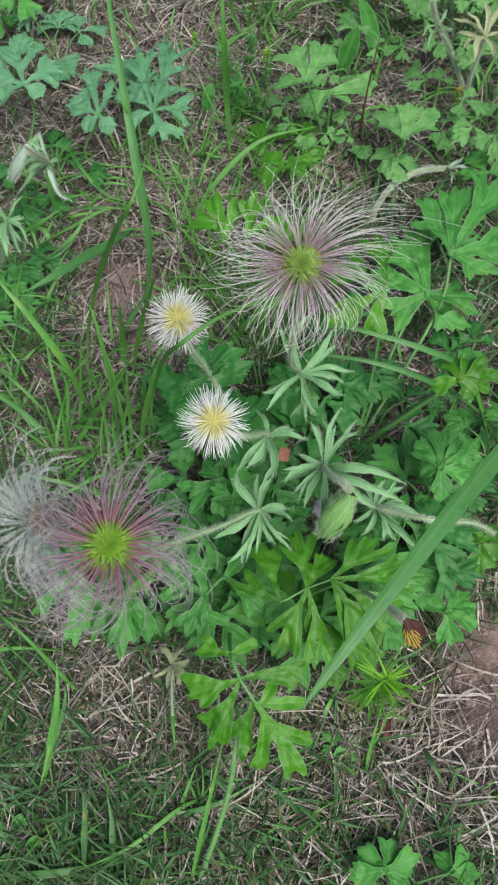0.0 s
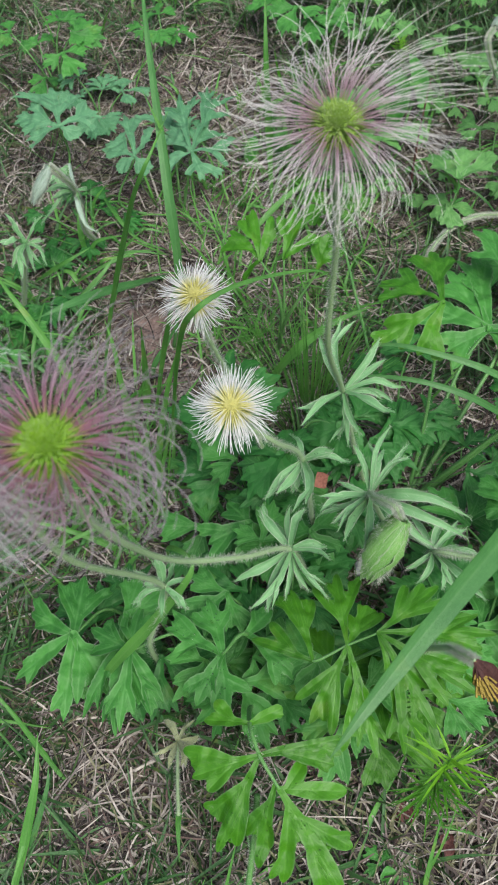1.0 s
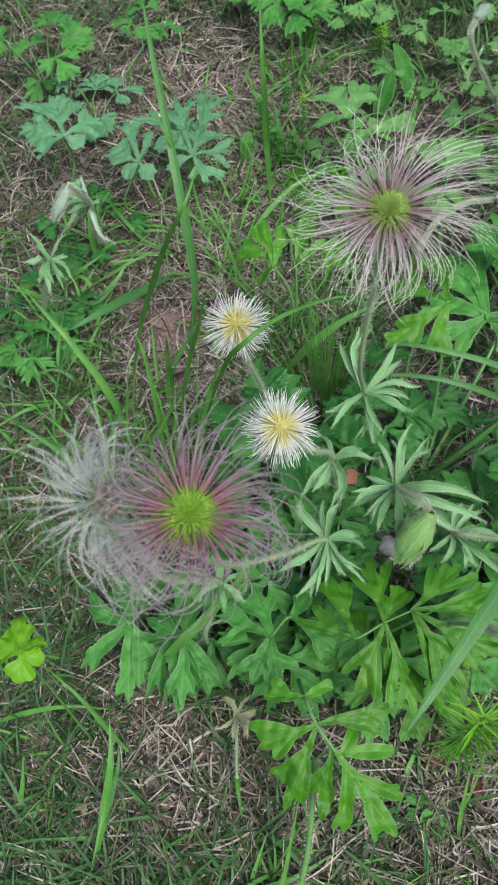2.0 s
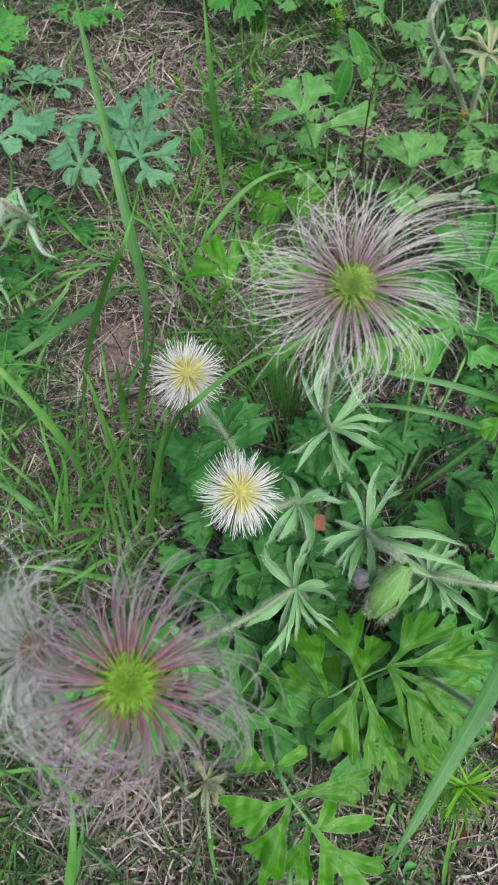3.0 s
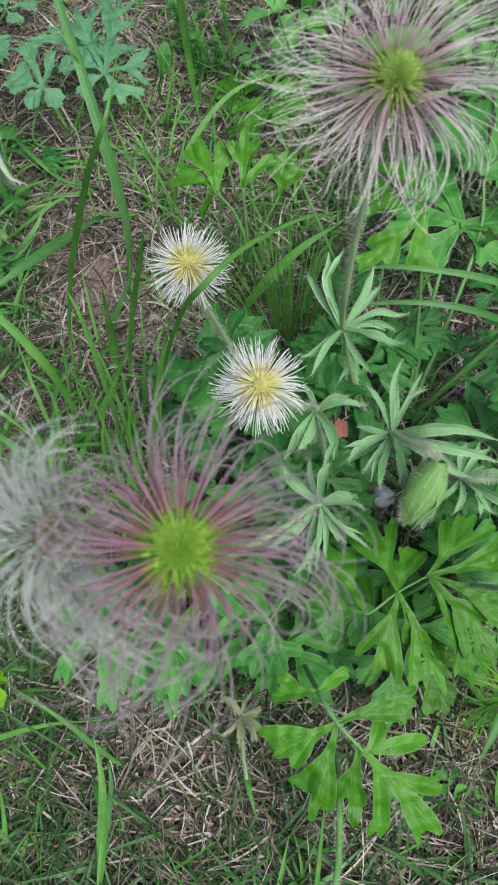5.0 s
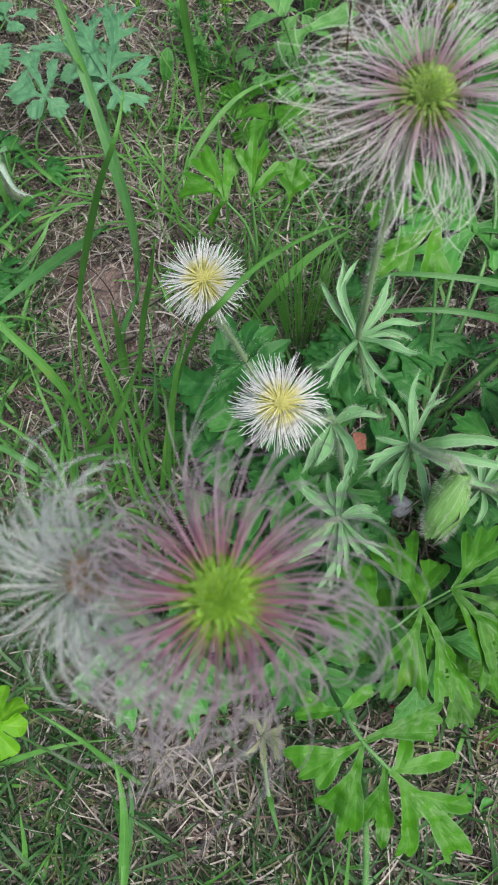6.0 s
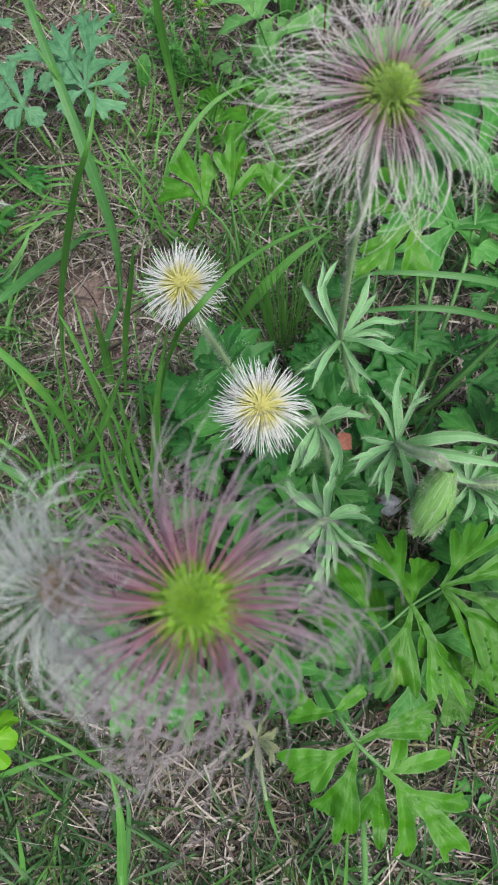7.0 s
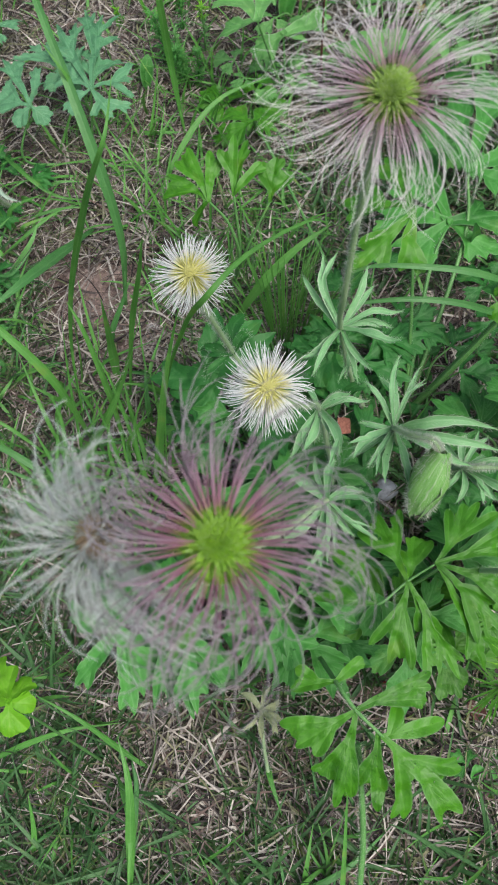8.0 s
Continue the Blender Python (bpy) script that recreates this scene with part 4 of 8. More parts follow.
# ---- cut leaves of the pasque plants ----
plant = thing("leaf_rosette", (0.0350, 0.1500, gz(0.0350, 0.1500) - 0.002), "rosette of fresh green deeply cut pasque leaves", "leaf rosette")
leaf = leaf_on(plant, [(0.0350, 0.1500, gz(0.0350, 0.1500) - 0.002), (0.0575, 0.1531, 0.1000), (0.0597, 0.1388, 0.1180), (0.0774, 0.1460, 0.1250), (0.0921, 0.1497, 0.1350)],
        [((0.0774, 0.1460, 0.1250), (0.0716, 0.1890, 0.1170), 0.0064, [(0.32, (0.0589, 0.1795, 0.1190)), (0.35, (0.0848, 0.1871, 0.1190))]),
         ((0.0774, 0.1460, 0.1250), (0.0886, 0.1706, 0.1170), 0.0064, [(0.32, (0.0975, 0.1666, 0.1190)), (0.28, (0.0756, 0.1650, 0.1190))]),
         ((0.0921, 0.1497, 0.1350), (0.1253, 0.1796, 0.1270), 0.0064, [(0.28, (0.1077, 0.1787, 0.1290)), (0.35, (0.1334, 0.1712, 0.1290)), (0.49, (0.1168, 0.1797, 0.1290))]),
         ((0.0921, 0.1497, 0.1350), (0.1537, 0.1543, 0.1270), 0.0064, [(0.28, (0.1410, 0.1634, 0.1290)), (0.35, (0.1452, 0.1460, 0.1290))]),
         ((0.0921, 0.1497, 0.1350), (0.1209, 0.1072, 0.1200), 0.0064, [(0.35, (0.1037, 0.1081, 0.1220)), (0.32, (0.1187, 0.1264, 0.1220))])], BRIGHT, 114, 0.0009)
more_leaflets(leaf, [((0.0774, 0.1460, 0.1250), (0.0930, 0.0951, 0.1050), 0.0064, [(0.35, (0.0756, 0.0966, 0.1070)), (0.39, (0.0894, 0.1187, 0.1070))]),
         ((0.0774, 0.1460, 0.1250), (0.0855, 0.1092, 0.1100), 0.0064, [(0.35, (0.0774, 0.1217, 0.1120))]),
         ((0.0597, 0.1388, 0.1180), (0.0470, 0.1807, 0.1100), 0.0064, [(0.35, (0.0404, 0.1761, 0.1120)), (0.42, (0.0588, 0.1750, 0.1120))]),
         ((0.0921, 0.1497, 0.1350), (0.1416, 0.1250, 0.1220), 0.0064, [(0.28, (0.1390, 0.1373, 0.1240)), (0.35, (0.1269, 0.1176, 0.1240))]),
         ((0.0921, 0.1497, 0.1350), (0.1062, 0.0960, 0.1100), 0.0064, [(0.35, (0.1151, 0.1006, 0.1120))])], BRIGHT, 7114)
more_leaflets(leaf, [((0.0774, 0.1460, 0.1250), (0.0590, 0.1096, 0.1080), 0.0064, [(0.32, (0.0698, 0.1035, 0.1100)), (0.28, (0.0511, 0.1208, 0.1100))]),
         ((0.0597, 0.1388, 0.1180), (0.0267, 0.1520, 0.1100), 0.0064, [(0.28, (0.0363, 0.1613, 0.1120))])], BRIGHT, 2114)
leaf_on(plant, [(0.0350, 0.1500, gz(0.0350, 0.1500) - 0.002), (0.0575, 0.2247, 0.0950)],
        [((0.0575, 0.2247, 0.0950), (0.0414, 0.2317, 0.0870), 0.0084, 3),
         ((0.0575, 0.2247, 0.0950), (0.0732, 0.2439, 0.0870), 0.0084, 3),
         ((0.0575, 0.2247, 0.0950), (0.0720, 0.2090, 0.0870), 0.0084, 2)], MID, 115, 0.0012)
leaf_on(plant, [(0.0350, 0.1500, gz(0.0350, 0.1500) - 0.002), (0.0894, 0.1526, 0.0900), (0.1135, 0.1607, 0.1050)],
        [((0.1135, 0.1607, 0.1050), (0.1259, 0.1930, 0.0970), 0.0089, 4),
         ((0.1135, 0.1607, 0.1050), (0.1525, 0.1785, 0.0970), 0.0089, 4),
         ((0.1135, 0.1607, 0.1050), (0.1547, 0.1385, 0.0970), 0.0089, 4),
         ((0.1135, 0.1607, 0.1050), (0.1228, 0.1318, 0.0970), 0.0089, 4),
         ((0.1135, 0.1607, 0.1050), (0.1058, 0.1878, 0.0970), 0.0089, 4)], MID, 116, 0.0012)
leaf_on(plant, [(0.0350, 0.1500, gz(0.0350, 0.1500) - 0.002), (0.0630, 0.1468, 0.1000)],
        [((0.0630, 0.1468, 0.1000), (0.0379, 0.1376, 0.0920), 0.0089, 4),
         ((0.0630, 0.1468, 0.1000), (0.0551, 0.1221, 0.0920), 0.0089, 4),
         ((0.0630, 0.1468, 0.1000), (0.0796, 0.1234, 0.0920), 0.0089, 4),
         ((0.0630, 0.1468, 0.1000), (0.0331, 0.1588, 0.0920), 0.0089, 4)], MID, 117, 0.0012)
plant = thing("leaf_rosette", (0.0300, 0.1420, gz(0.0300, 0.1420) - 0.002), "single bright green cut leaf arching over turf", "leaf rosette")
leaf = leaf_on(plant, [(0.0300, 0.1420, gz(0.0300, 0.1420) - 0.002), (0.0270, 0.1250, 0.0750), (0.0290, 0.1040, 0.1250), (0.0350, 0.0880, 0.1320), (0.0450, 0.0740, 0.1285)],
        [((0.0350, 0.0880, 0.1320), (0.0760, 0.0990, 0.1270), 0.0076, [(0.25, (0.0710, 0.0870, 0.1240))]),
         ((0.0350, 0.0880, 0.1320), (0.0160, 0.0480, 0.1060), 0.0078, [(0.30, (0.0120, 0.0640, 0.1120)), (0.32, (0.0250, 0.0510, 0.1060))]),
         ((0.0450, 0.0740, 0.1285), (0.0770, 0.0760, 0.1210), 0.0082, [(0.12, (0.0560, 0.0880, 0.1250))]),
         ((0.0430, 0.0760, 0.1285), (0.0360, 0.0420, 0.1060), 0.0078, [(0.22, (0.0280, 0.0560, 0.1100)), (0.40, (0.0415, 0.0520, 0.1080))]),
         ((0.0450, 0.0740, 0.1285), (0.0760, 0.0340, 0.1080), 0.0088, [(0.30, (0.0800, 0.0530, 0.1120)), (0.52, (0.0660, 0.0360, 0.1060)), (0.16, (0.0480, 0.0370, 0.1040))])], BRIGHT, 118, 0.0013, dew=8)
more_leaflets(leaf, [((0.0350, 0.0880, 0.1320), (0.0030, 0.0780, 0.1230), 0.0078, [(0.35, (-0.0027, 0.0900, 0.1250)), (0.40, (0.0110, 0.0720, 0.1250))]),
         ((0.0290, 0.1040, 0.1250), (0.0450, 0.1130, 0.1240), 0.0070, []),
         ((0.0290, 0.1040, 0.1250), (0.0060, 0.1050, 0.1220), 0.0072, [(0.40, (0.0110, 0.1150, 0.1220))])], BRIGHT, 6118)
plant = thing("bare_stalk", (0.0006, -0.0481, gz(0.0006, -0.0481) - 0.002), "hairy pale green stalk leaning under a cut leaf", "stalk")
stem_on(plant, [(0.0006, -0.0481, gz(0.0006, -0.0481) - 0.002), (0.0180, -0.0060, 0.0300), (0.0280, 0.0260, 0.0560), (0.0320, 0.0520, 0.0840), (0.0340, 0.0740, 0.1080)], 0.0018, random.Random(119), 110, STALK)
plant = thing("leaf_rosette", (0.0350, 0.1650, gz(0.0350, 0.1650) - 0.002), "rosette of dew-spotted green pasque leaves", "leaf rosette")
leaf = leaf_on(plant, [(0.0350, 0.1650, gz(0.0350, 0.1650) - 0.002), (0.0235, 0.1580, 0.1000), (0.0104, 0.1464, 0.0980)],
        [((0.0104, 0.1464, 0.0980), (-0.0017, 0.1823, 0.0900), 0.0095, [(0.45, (0.0118, 0.1743, 0.0920)), (0.40, (-0.0114, 0.1695, 0.0920))]),
         ((0.0104, 0.1464, 0.0980), (-0.0244, 0.1619, 0.0900), 0.0095, [(0.45, (-0.0187, 0.1458, 0.0920)), (0.40, (-0.0211, 0.1733, 0.0920))]),
         ((0.0104, 0.1464, 0.0980), (-0.0023, 0.1193, 0.0900), 0.0095, [(0.45, (-0.0107, 0.1274, 0.0920)), (0.50, (0.0063, 0.1232, 0.0920))]),
         ((0.0104, 0.1464, 0.0980), (0.0162, 0.1137, 0.0900), 0.0095, [(0.45, (0.0066, 0.1186, 0.0920)), (0.40, (0.0277, 0.1286, 0.0920))]),
         ((0.0235, 0.1580, 0.1000), (0.0557, 0.1327, 0.0920), 0.0095, [(0.45, (0.0404, 0.1311, 0.0940)), (0.40, (0.0529, 0.1481, 0.0940))])], MID, 119, 0.0012, dew=14)
more_leaflets(leaf, [((0.0235, 0.1580, 0.1000), (0.0364, 0.1768, 0.0920), 0.0095, [(0.40, (0.0259, 0.1741, 0.0940))])], MID, 1119)
leaf_on(plant, [(0.0350, 0.1650, gz(0.0350, 0.1650) - 0.002), (-0.0115, 0.1635, 0.0800), (-0.0454, 0.1535, 0.0750)],
        [((-0.0454, 0.1535, 0.0750), (-0.0732, 0.1690, 0.0670), 0.0095, 2),
         ((-0.0454, 0.1535, 0.0750), (-0.0468, 0.1090, 0.0670), 0.0095, [(0.40, (-0.0559, 0.1179, 0.0690)), (0.50, (-0.0392, 0.1185, 0.0690))]),
         ((-0.0454, 0.1535, 0.0750), (-0.0234, 0.1259, 0.0670), 0.0095, [(0.50, (-0.0292, 0.1188, 0.0690))]),
         ((-0.0454, 0.1535, 0.0750), (-0.0429, 0.1844, 0.0670), 0.0095, 2)], MID, 120, 0.0012)
plant = thing("leaf_rosette", (0.1250, 0.2850, gz(0.1250, 0.2850) - 0.002), "rosette of lush green pasque leaves on hairy stalks", "leaf rosette")
leaf = leaf_on(plant, [(0.1250, 0.2850, gz(0.1250, 0.2850) - 0.002), (0.1578, 0.3626, 0.0700), (0.1816, 0.3981, 0.0800)],
        [((0.1816, 0.3981, 0.0800), (0.1561, 0.4632, 0.0720), 0.0145, [(0.45, (0.1474, 0.4387, 0.0740)), (0.50, (0.1675, 0.4590, 0.0740))]),
         ((0.1816, 0.3981, 0.0800), (0.1790, 0.4812, 0.0720), 0.0145, [(0.50, (0.1875, 0.4709, 0.0740)), (0.45, (0.1672, 0.4532, 0.0740))]),
         ((0.1816, 0.3981, 0.0800), (0.2246, 0.3995, 0.0720), 0.0145, [(0.45, (0.2248, 0.3821, 0.0740)), (0.40, (0.2115, 0.4144, 0.0740))]),
         ((0.1816, 0.3981, 0.0800), (0.2044, 0.3742, 0.0600), 0.0145, [(0.45, (0.2206, 0.3786, 0.0620)), (0.50, (0.1899, 0.3729, 0.0620))]),
         ((0.1816, 0.3981, 0.0800), (0.1517, 0.3824, 0.0720), 0.0145, [(0.45, (0.1381, 0.3917, 0.0740)), (0.50, (0.1550, 0.3655, 0.0740))])], MID, 121, 0.0015)
more_leaflets(leaf, [((0.1816, 0.3981, 0.0800), (0.1376, 0.4259, 0.0720), 0.0145, [(0.50, (0.1295, 0.4079, 0.0740))])], MID, 1121)
leaf_on(plant, [(0.1250, 0.2850, gz(0.1250, 0.2850) - 0.002), (0.1330, 0.3209, 0.0800), (0.1347, 0.3550, 0.1550)],
        [((0.1347, 0.3550, 0.1550), (0.0978, 0.3780, 0.1470), 0.0095, [(0.45, (0.1107, 0.3896, 0.1490)), (0.40, (0.0954, 0.3616, 0.1490))]),
         ((0.1347, 0.3550, 0.1550), (0.0918, 0.3309, 0.1400), 0.0095, [(0.40, (0.0992, 0.3470, 0.1420)), (0.50, (0.1090, 0.3276, 0.1420))]),
         ((0.1347, 0.3550, 0.1550), (0.1319, 0.4061, 0.1470), 0.0095, [(0.50, (0.1184, 0.3993, 0.1490)), (0.45, (0.1439, 0.3995, 0.1490))]),
         ((0.1347, 0.3550, 0.1550), (0.1196, 0.3249, 0.1400), 0.0095, [(0.50, (0.1328, 0.3195, 0.1420))])], BRIGHT, 122, 0.0014)
leaf_on(plant, [(0.1250, 0.2850, gz(0.1250, 0.2850) - 0.002), (0.1891, 0.3841, 0.0700), (0.1992, 0.4226, 0.1000)],
        [((0.1992, 0.4226, 0.1000), (0.1740, 0.4847, 0.0920), 0.0131, [(0.45, (0.1670, 0.4543, 0.0940)), (0.50, (0.1878, 0.4844, 0.0940))]),
         ((0.1992, 0.4226, 0.1000), (0.2103, 0.4993, 0.0920), 0.0131, [(0.45, (0.1960, 0.4933, 0.0940)), (0.50, (0.2249, 0.4967, 0.0940))]),
         ((0.1992, 0.4226, 0.1000), (0.2506, 0.5094, 0.0920), 0.0131, [(0.45, (0.2361, 0.5148, 0.0940)), (0.50, (0.2531, 0.4853, 0.0940))]),
         ((0.1992, 0.4226, 0.1000), (0.2487, 0.4400, 0.0920), 0.0131, [(0.50, (0.2453, 0.4564, 0.0940)), (0.45, (0.2434, 0.4176, 0.0940))]),
         ((0.1992, 0.4226, 0.1000), (0.2280, 0.4080, 0.0920), 0.0131, [(0.50, (0.2383, 0.4121, 0.0940)), (0.45, (0.2123, 0.4011, 0.0940))])], MID, 123, 0.0015)
leaf_on(plant, [(0.1250, 0.2850, gz(0.1250, 0.2850) - 0.002), (0.1726, 0.2982, 0.0900), (0.1857, 0.3015, 0.1200)],
        [((0.1857, 0.3015, 0.1200), (0.2103, 0.3284, 0.1120), 0.0115, 4),
         ((0.1857, 0.3015, 0.1200), (0.1815, 0.3279, 0.1120), 0.0115, 3),
         ((0.1857, 0.3015, 0.1200), (0.2056, 0.2903, 0.1120), 0.0115, 3)], MID, 124, 0.0024)
leaf_on(plant, [(0.1250, 0.2850, gz(0.1250, 0.2850) - 0.002), (0.1880, 0.2983, 0.1250)],
        [((0.1880, 0.2983, 0.1250), (0.1693, 0.2962, 0.1170), 0.0105, [(0.50, (0.1736, 0.2885, 0.1190))]),
         ((0.1880, 0.2983, 0.1250), (0.1868, 0.3195, 0.1170), 0.0105, [(0.50, (0.1774, 0.3113, 0.1190))]),
         ((0.1880, 0.2983, 0.1250), (0.2082, 0.3184, 0.1170), 0.0105, 2),
         ((0.1880, 0.2983, 0.1250), (0.2195, 0.3073, 0.1170), 0.0105, 2),
         ((0.1880, 0.2983, 0.1250), (0.2013, 0.2889, 0.1170), 0.0105, [(0.50, (0.1916, 0.2864, 0.1190))])], BRIGHT, 125, 0.0012)
leaf_on(plant, [(0.1250, 0.2850, gz(0.1250, 0.2850) - 0.002), (0.0761, 0.5315, 0.0500), (0.0650, 0.5333, 0.0700)],
        [((0.0650, 0.5333, 0.0700), (0.0500, 0.5594, 0.0620), 0.0095, 3),
         ((0.0650, 0.5333, 0.0700), (0.0883, 0.5470, 0.0620), 0.0095, 3),
         ((0.0650, 0.5333, 0.0700), (0.0451, 0.5273, 0.0620), 0.0095, 3)], BRIGHT, 126, 0.0012)
plant = thing("leaf_rosette", (-0.0689, 0.5952, gz(-0.0689, 0.5952) - 0.002), "rosette of grey-green lobed leaves over dead grass", "leaf rosette")
leaf = leaf_on(plant, [(-0.0689, 0.5952, gz(-0.0689, 0.5952) - 0.002), (-0.0514, 0.5887, 0.0800)],
        [((-0.0514, 0.5887, 0.0800), (-0.0727, 0.6806, 0.0720), 0.0084, [(0.45, (-0.0848, 0.6588, 0.0740)), (0.50, (-0.0555, 0.6739, 0.0740))]),
         ((-0.0514, 0.5887, 0.0800), (-0.0325, 0.6803, 0.0720), 0.0084, [(0.45, (-0.0474, 0.6894, 0.0740)), (0.50, (-0.0234, 0.6495, 0.0740))]),
         ((-0.0514, 0.5887, 0.0800), (-0.0166, 0.5995, 0.0720), 0.0084, [(0.50, (-0.0149, 0.6146, 0.0740)), (0.45, (-0.0190, 0.5773, 0.0740))]),
         ((-0.0514, 0.5887, 0.0800), (-0.0382, 0.5621, 0.0720), 0.0084, [(0.50, (-0.0231, 0.5665, 0.0740)), (0.50, (-0.0536, 0.5665, 0.0740))]),
         ((-0.0514, 0.5887, 0.0800), (-0.0772, 0.5795, 0.0720), 0.0084, 3)], BLUE, 127, 0.0012)
more_leaflets(leaf, [((-0.0514, 0.5887, 0.0800), (-0.0418, 0.6448, 0.0720), 0.0084, 4),
         ((-0.0514, 0.5887, 0.0800), (-0.0760, 0.6339, 0.0720), 0.0084, 4)], BLUE, 2127)
leaf_on(plant, [(-0.0689, 0.5952, gz(-0.0689, 0.5952) - 0.002), (-0.1199, 0.5783, 0.0300), (-0.1014, 0.5877, 0.0750)],
        [((-0.1014, 0.5877, 0.0750), (-0.1226, 0.6567, 0.0670), 0.0082, [(0.50, (-0.1069, 0.6488, 0.0690))]),
         ((-0.1014, 0.5877, 0.0750), (-0.0921, 0.6219, 0.0670), 0.0082, [(0.50, (-0.0945, 0.6376, 0.0690))]),
         ((-0.1014, 0.5877, 0.0750), (-0.1335, 0.6147, 0.0670), 0.0082, 4),
         ((-0.1014, 0.5877, 0.0750), (-0.1180, 0.5797, 0.0670), 0.0082, 4),
         ((-0.1014, 0.5877, 0.0750), (-0.0883, 0.5763, 0.0670), 0.0082, 4)], BLUE, 128, 0.0012)
leaf_on(plant, [(-0.0689, 0.5952, gz(-0.0689, 0.5952) - 0.002), (-0.0755, 0.6376, 0.0600)],
        [((-0.0755, 0.6376, 0.0600), (-0.1023, 0.6860, 0.0520), 0.0080, 4),
         ((-0.0755, 0.6376, 0.0600), (-0.0691, 0.6702, 0.0520), 0.0080, 4),
         ((-0.0755, 0.6376, 0.0600), (-0.0937, 0.6289, 0.0520), 0.0080, 4),
         ((-0.0755, 0.6376, 0.0600), (-0.0623, 0.6215, 0.0520), 0.0080, 4)], BLUE, 129, 0.0012)
plant = thing("leaf_rosette", (-0.1895, 0.5947, gz(-0.1895, 0.5947) - 0.002), "rosette of broad dark lobed leaves beside tall stalks", "leaf rosette")
leaf_on(plant, [(-0.1895, 0.5947, gz(-0.1895, 0.5947) - 0.002), (-0.1692, 0.6131, 0.0500), (-0.1683, 0.6083, 0.0900)],
        [((-0.1683, 0.6083, 0.0900), (-0.1392, 0.6399, 0.0820), 0.0092, [(0.50, (-0.1541, 0.6522, 0.0840)), (0.50, (-0.1384, 0.6120, 0.0840))]),
         ((-0.1683, 0.6083, 0.0900), (-0.1917, 0.6765, 0.0820), 0.0092, 3),
         ((-0.1683, 0.6083, 0.0900), (-0.2146, 0.6328, 0.0820), 0.0092, 3),
         ((-0.1683, 0.6083, 0.0900), (-0.1980, 0.5970, 0.0820), 0.0092, 3),
         ((-0.1683, 0.6083, 0.0900), (-0.1512, 0.6025, 0.0820), 0.0092, 2)], BLUE, 130, 0.0012)
plant = thing("leaf_rosette", (0.1117, 0.6257, gz(0.1117, 0.6257) - 0.002), "leaf rosette with broad three-lobed leaves", "leaf rosette")
leaf_on(plant, [(0.1117, 0.6257, gz(0.1117, 0.6257) - 0.002), (0.0863, 0.6055, 0.1000)],
        [((0.0863, 0.6055, 0.1000), (0.0746, 0.6587, 0.0920), 0.0158, [(0.45, (0.0559, 0.6413, 0.0940)), (0.50, (0.0869, 0.6554, 0.0940))]),
         ((0.0863, 0.6055, 0.1000), (0.1073, 0.6596, 0.0920), 0.0158, [(0.45, (0.0943, 0.6615, 0.0940)), (0.50, (0.1151, 0.6369, 0.0940))]),
         ((0.0863, 0.6055, 0.1000), (0.0536, 0.6026, 0.0920), 0.0158, [(0.40, (0.0636, 0.6184, 0.0940))])], SAGE, 131, 0.0012)
leaf_on(plant, [(0.1117, 0.6257, gz(0.1117, 0.6257) - 0.002), (0.1124, 0.6336, 0.0600)],
        [((0.1124, 0.6336, 0.0600), (0.0829, 0.6215, 0.0520), 0.0147, 2),
         ((0.1124, 0.6336, 0.0600), (0.1587, 0.6525, 0.0520), 0.0147, [(0.50, (0.1517, 0.6374, 0.0540))]),
         ((0.1124, 0.6336, 0.0600), (0.1315, 0.6278, 0.0520), 0.0147, 1)], SAGE, 132, 0.0012)
plant = thing("leaf_rosette", (0.1800, 0.5844, gz(0.1800, 0.5844) - 0.002), "leaf rosette with light green lobed leaves", "leaf rosette")
leaf_on(plant, [(0.1800, 0.5844, gz(0.1800, 0.5844) - 0.002), (0.1754, 0.5699, 0.0700)],
        [((0.1754, 0.5699, 0.0700), (0.1531, 0.6090, 0.0620), 0.0147, [(0.45, (0.1543, 0.5910, 0.0640)), (0.50, (0.1690, 0.6141, 0.0640))]),
         ((0.1754, 0.5699, 0.0700), (0.1842, 0.6196, 0.0620), 0.0147, [(0.50, (0.1738, 0.6150, 0.0640)), (0.50, (0.1972, 0.6133, 0.0640))]),
         ((0.1754, 0.5699, 0.0700), (0.2124, 0.6028, 0.0620), 0.0147, [(0.50, (0.2088, 0.6124, 0.0640)), (0.50, (0.2089, 0.5840, 0.0640))])], SAGE, 133, 0.0012)
leaf_on(plant, [(0.1800, 0.5844, gz(0.1800, 0.5844) - 0.002), (0.1714, 0.5713, 0.0400)],
        [((0.1714, 0.5713, 0.0400), (0.1559, 0.5914, 0.0320), 0.0115, 2),
         ((0.1714, 0.5713, 0.0400), (0.1962, 0.5696, 0.0320), 0.0115, 2),
         ((0.1714, 0.5713, 0.0400), (0.1743, 0.5497, 0.0320), 0.0115, 2),
         ((0.1714, 0.5713, 0.0400), (0.1572, 0.5631, 0.0320), 0.0115, 2)], SAGE, 134, 0.0012)
plant = thing("leaf_rosette", (0.0269, 0.4351, gz(0.0269, 0.4351) - 0.002), "upright bright green finger-lobed leaves", "leaf rosette")
crown = (0.0269, 0.4351, gz(0.0269, 0.4351) - 0.002)
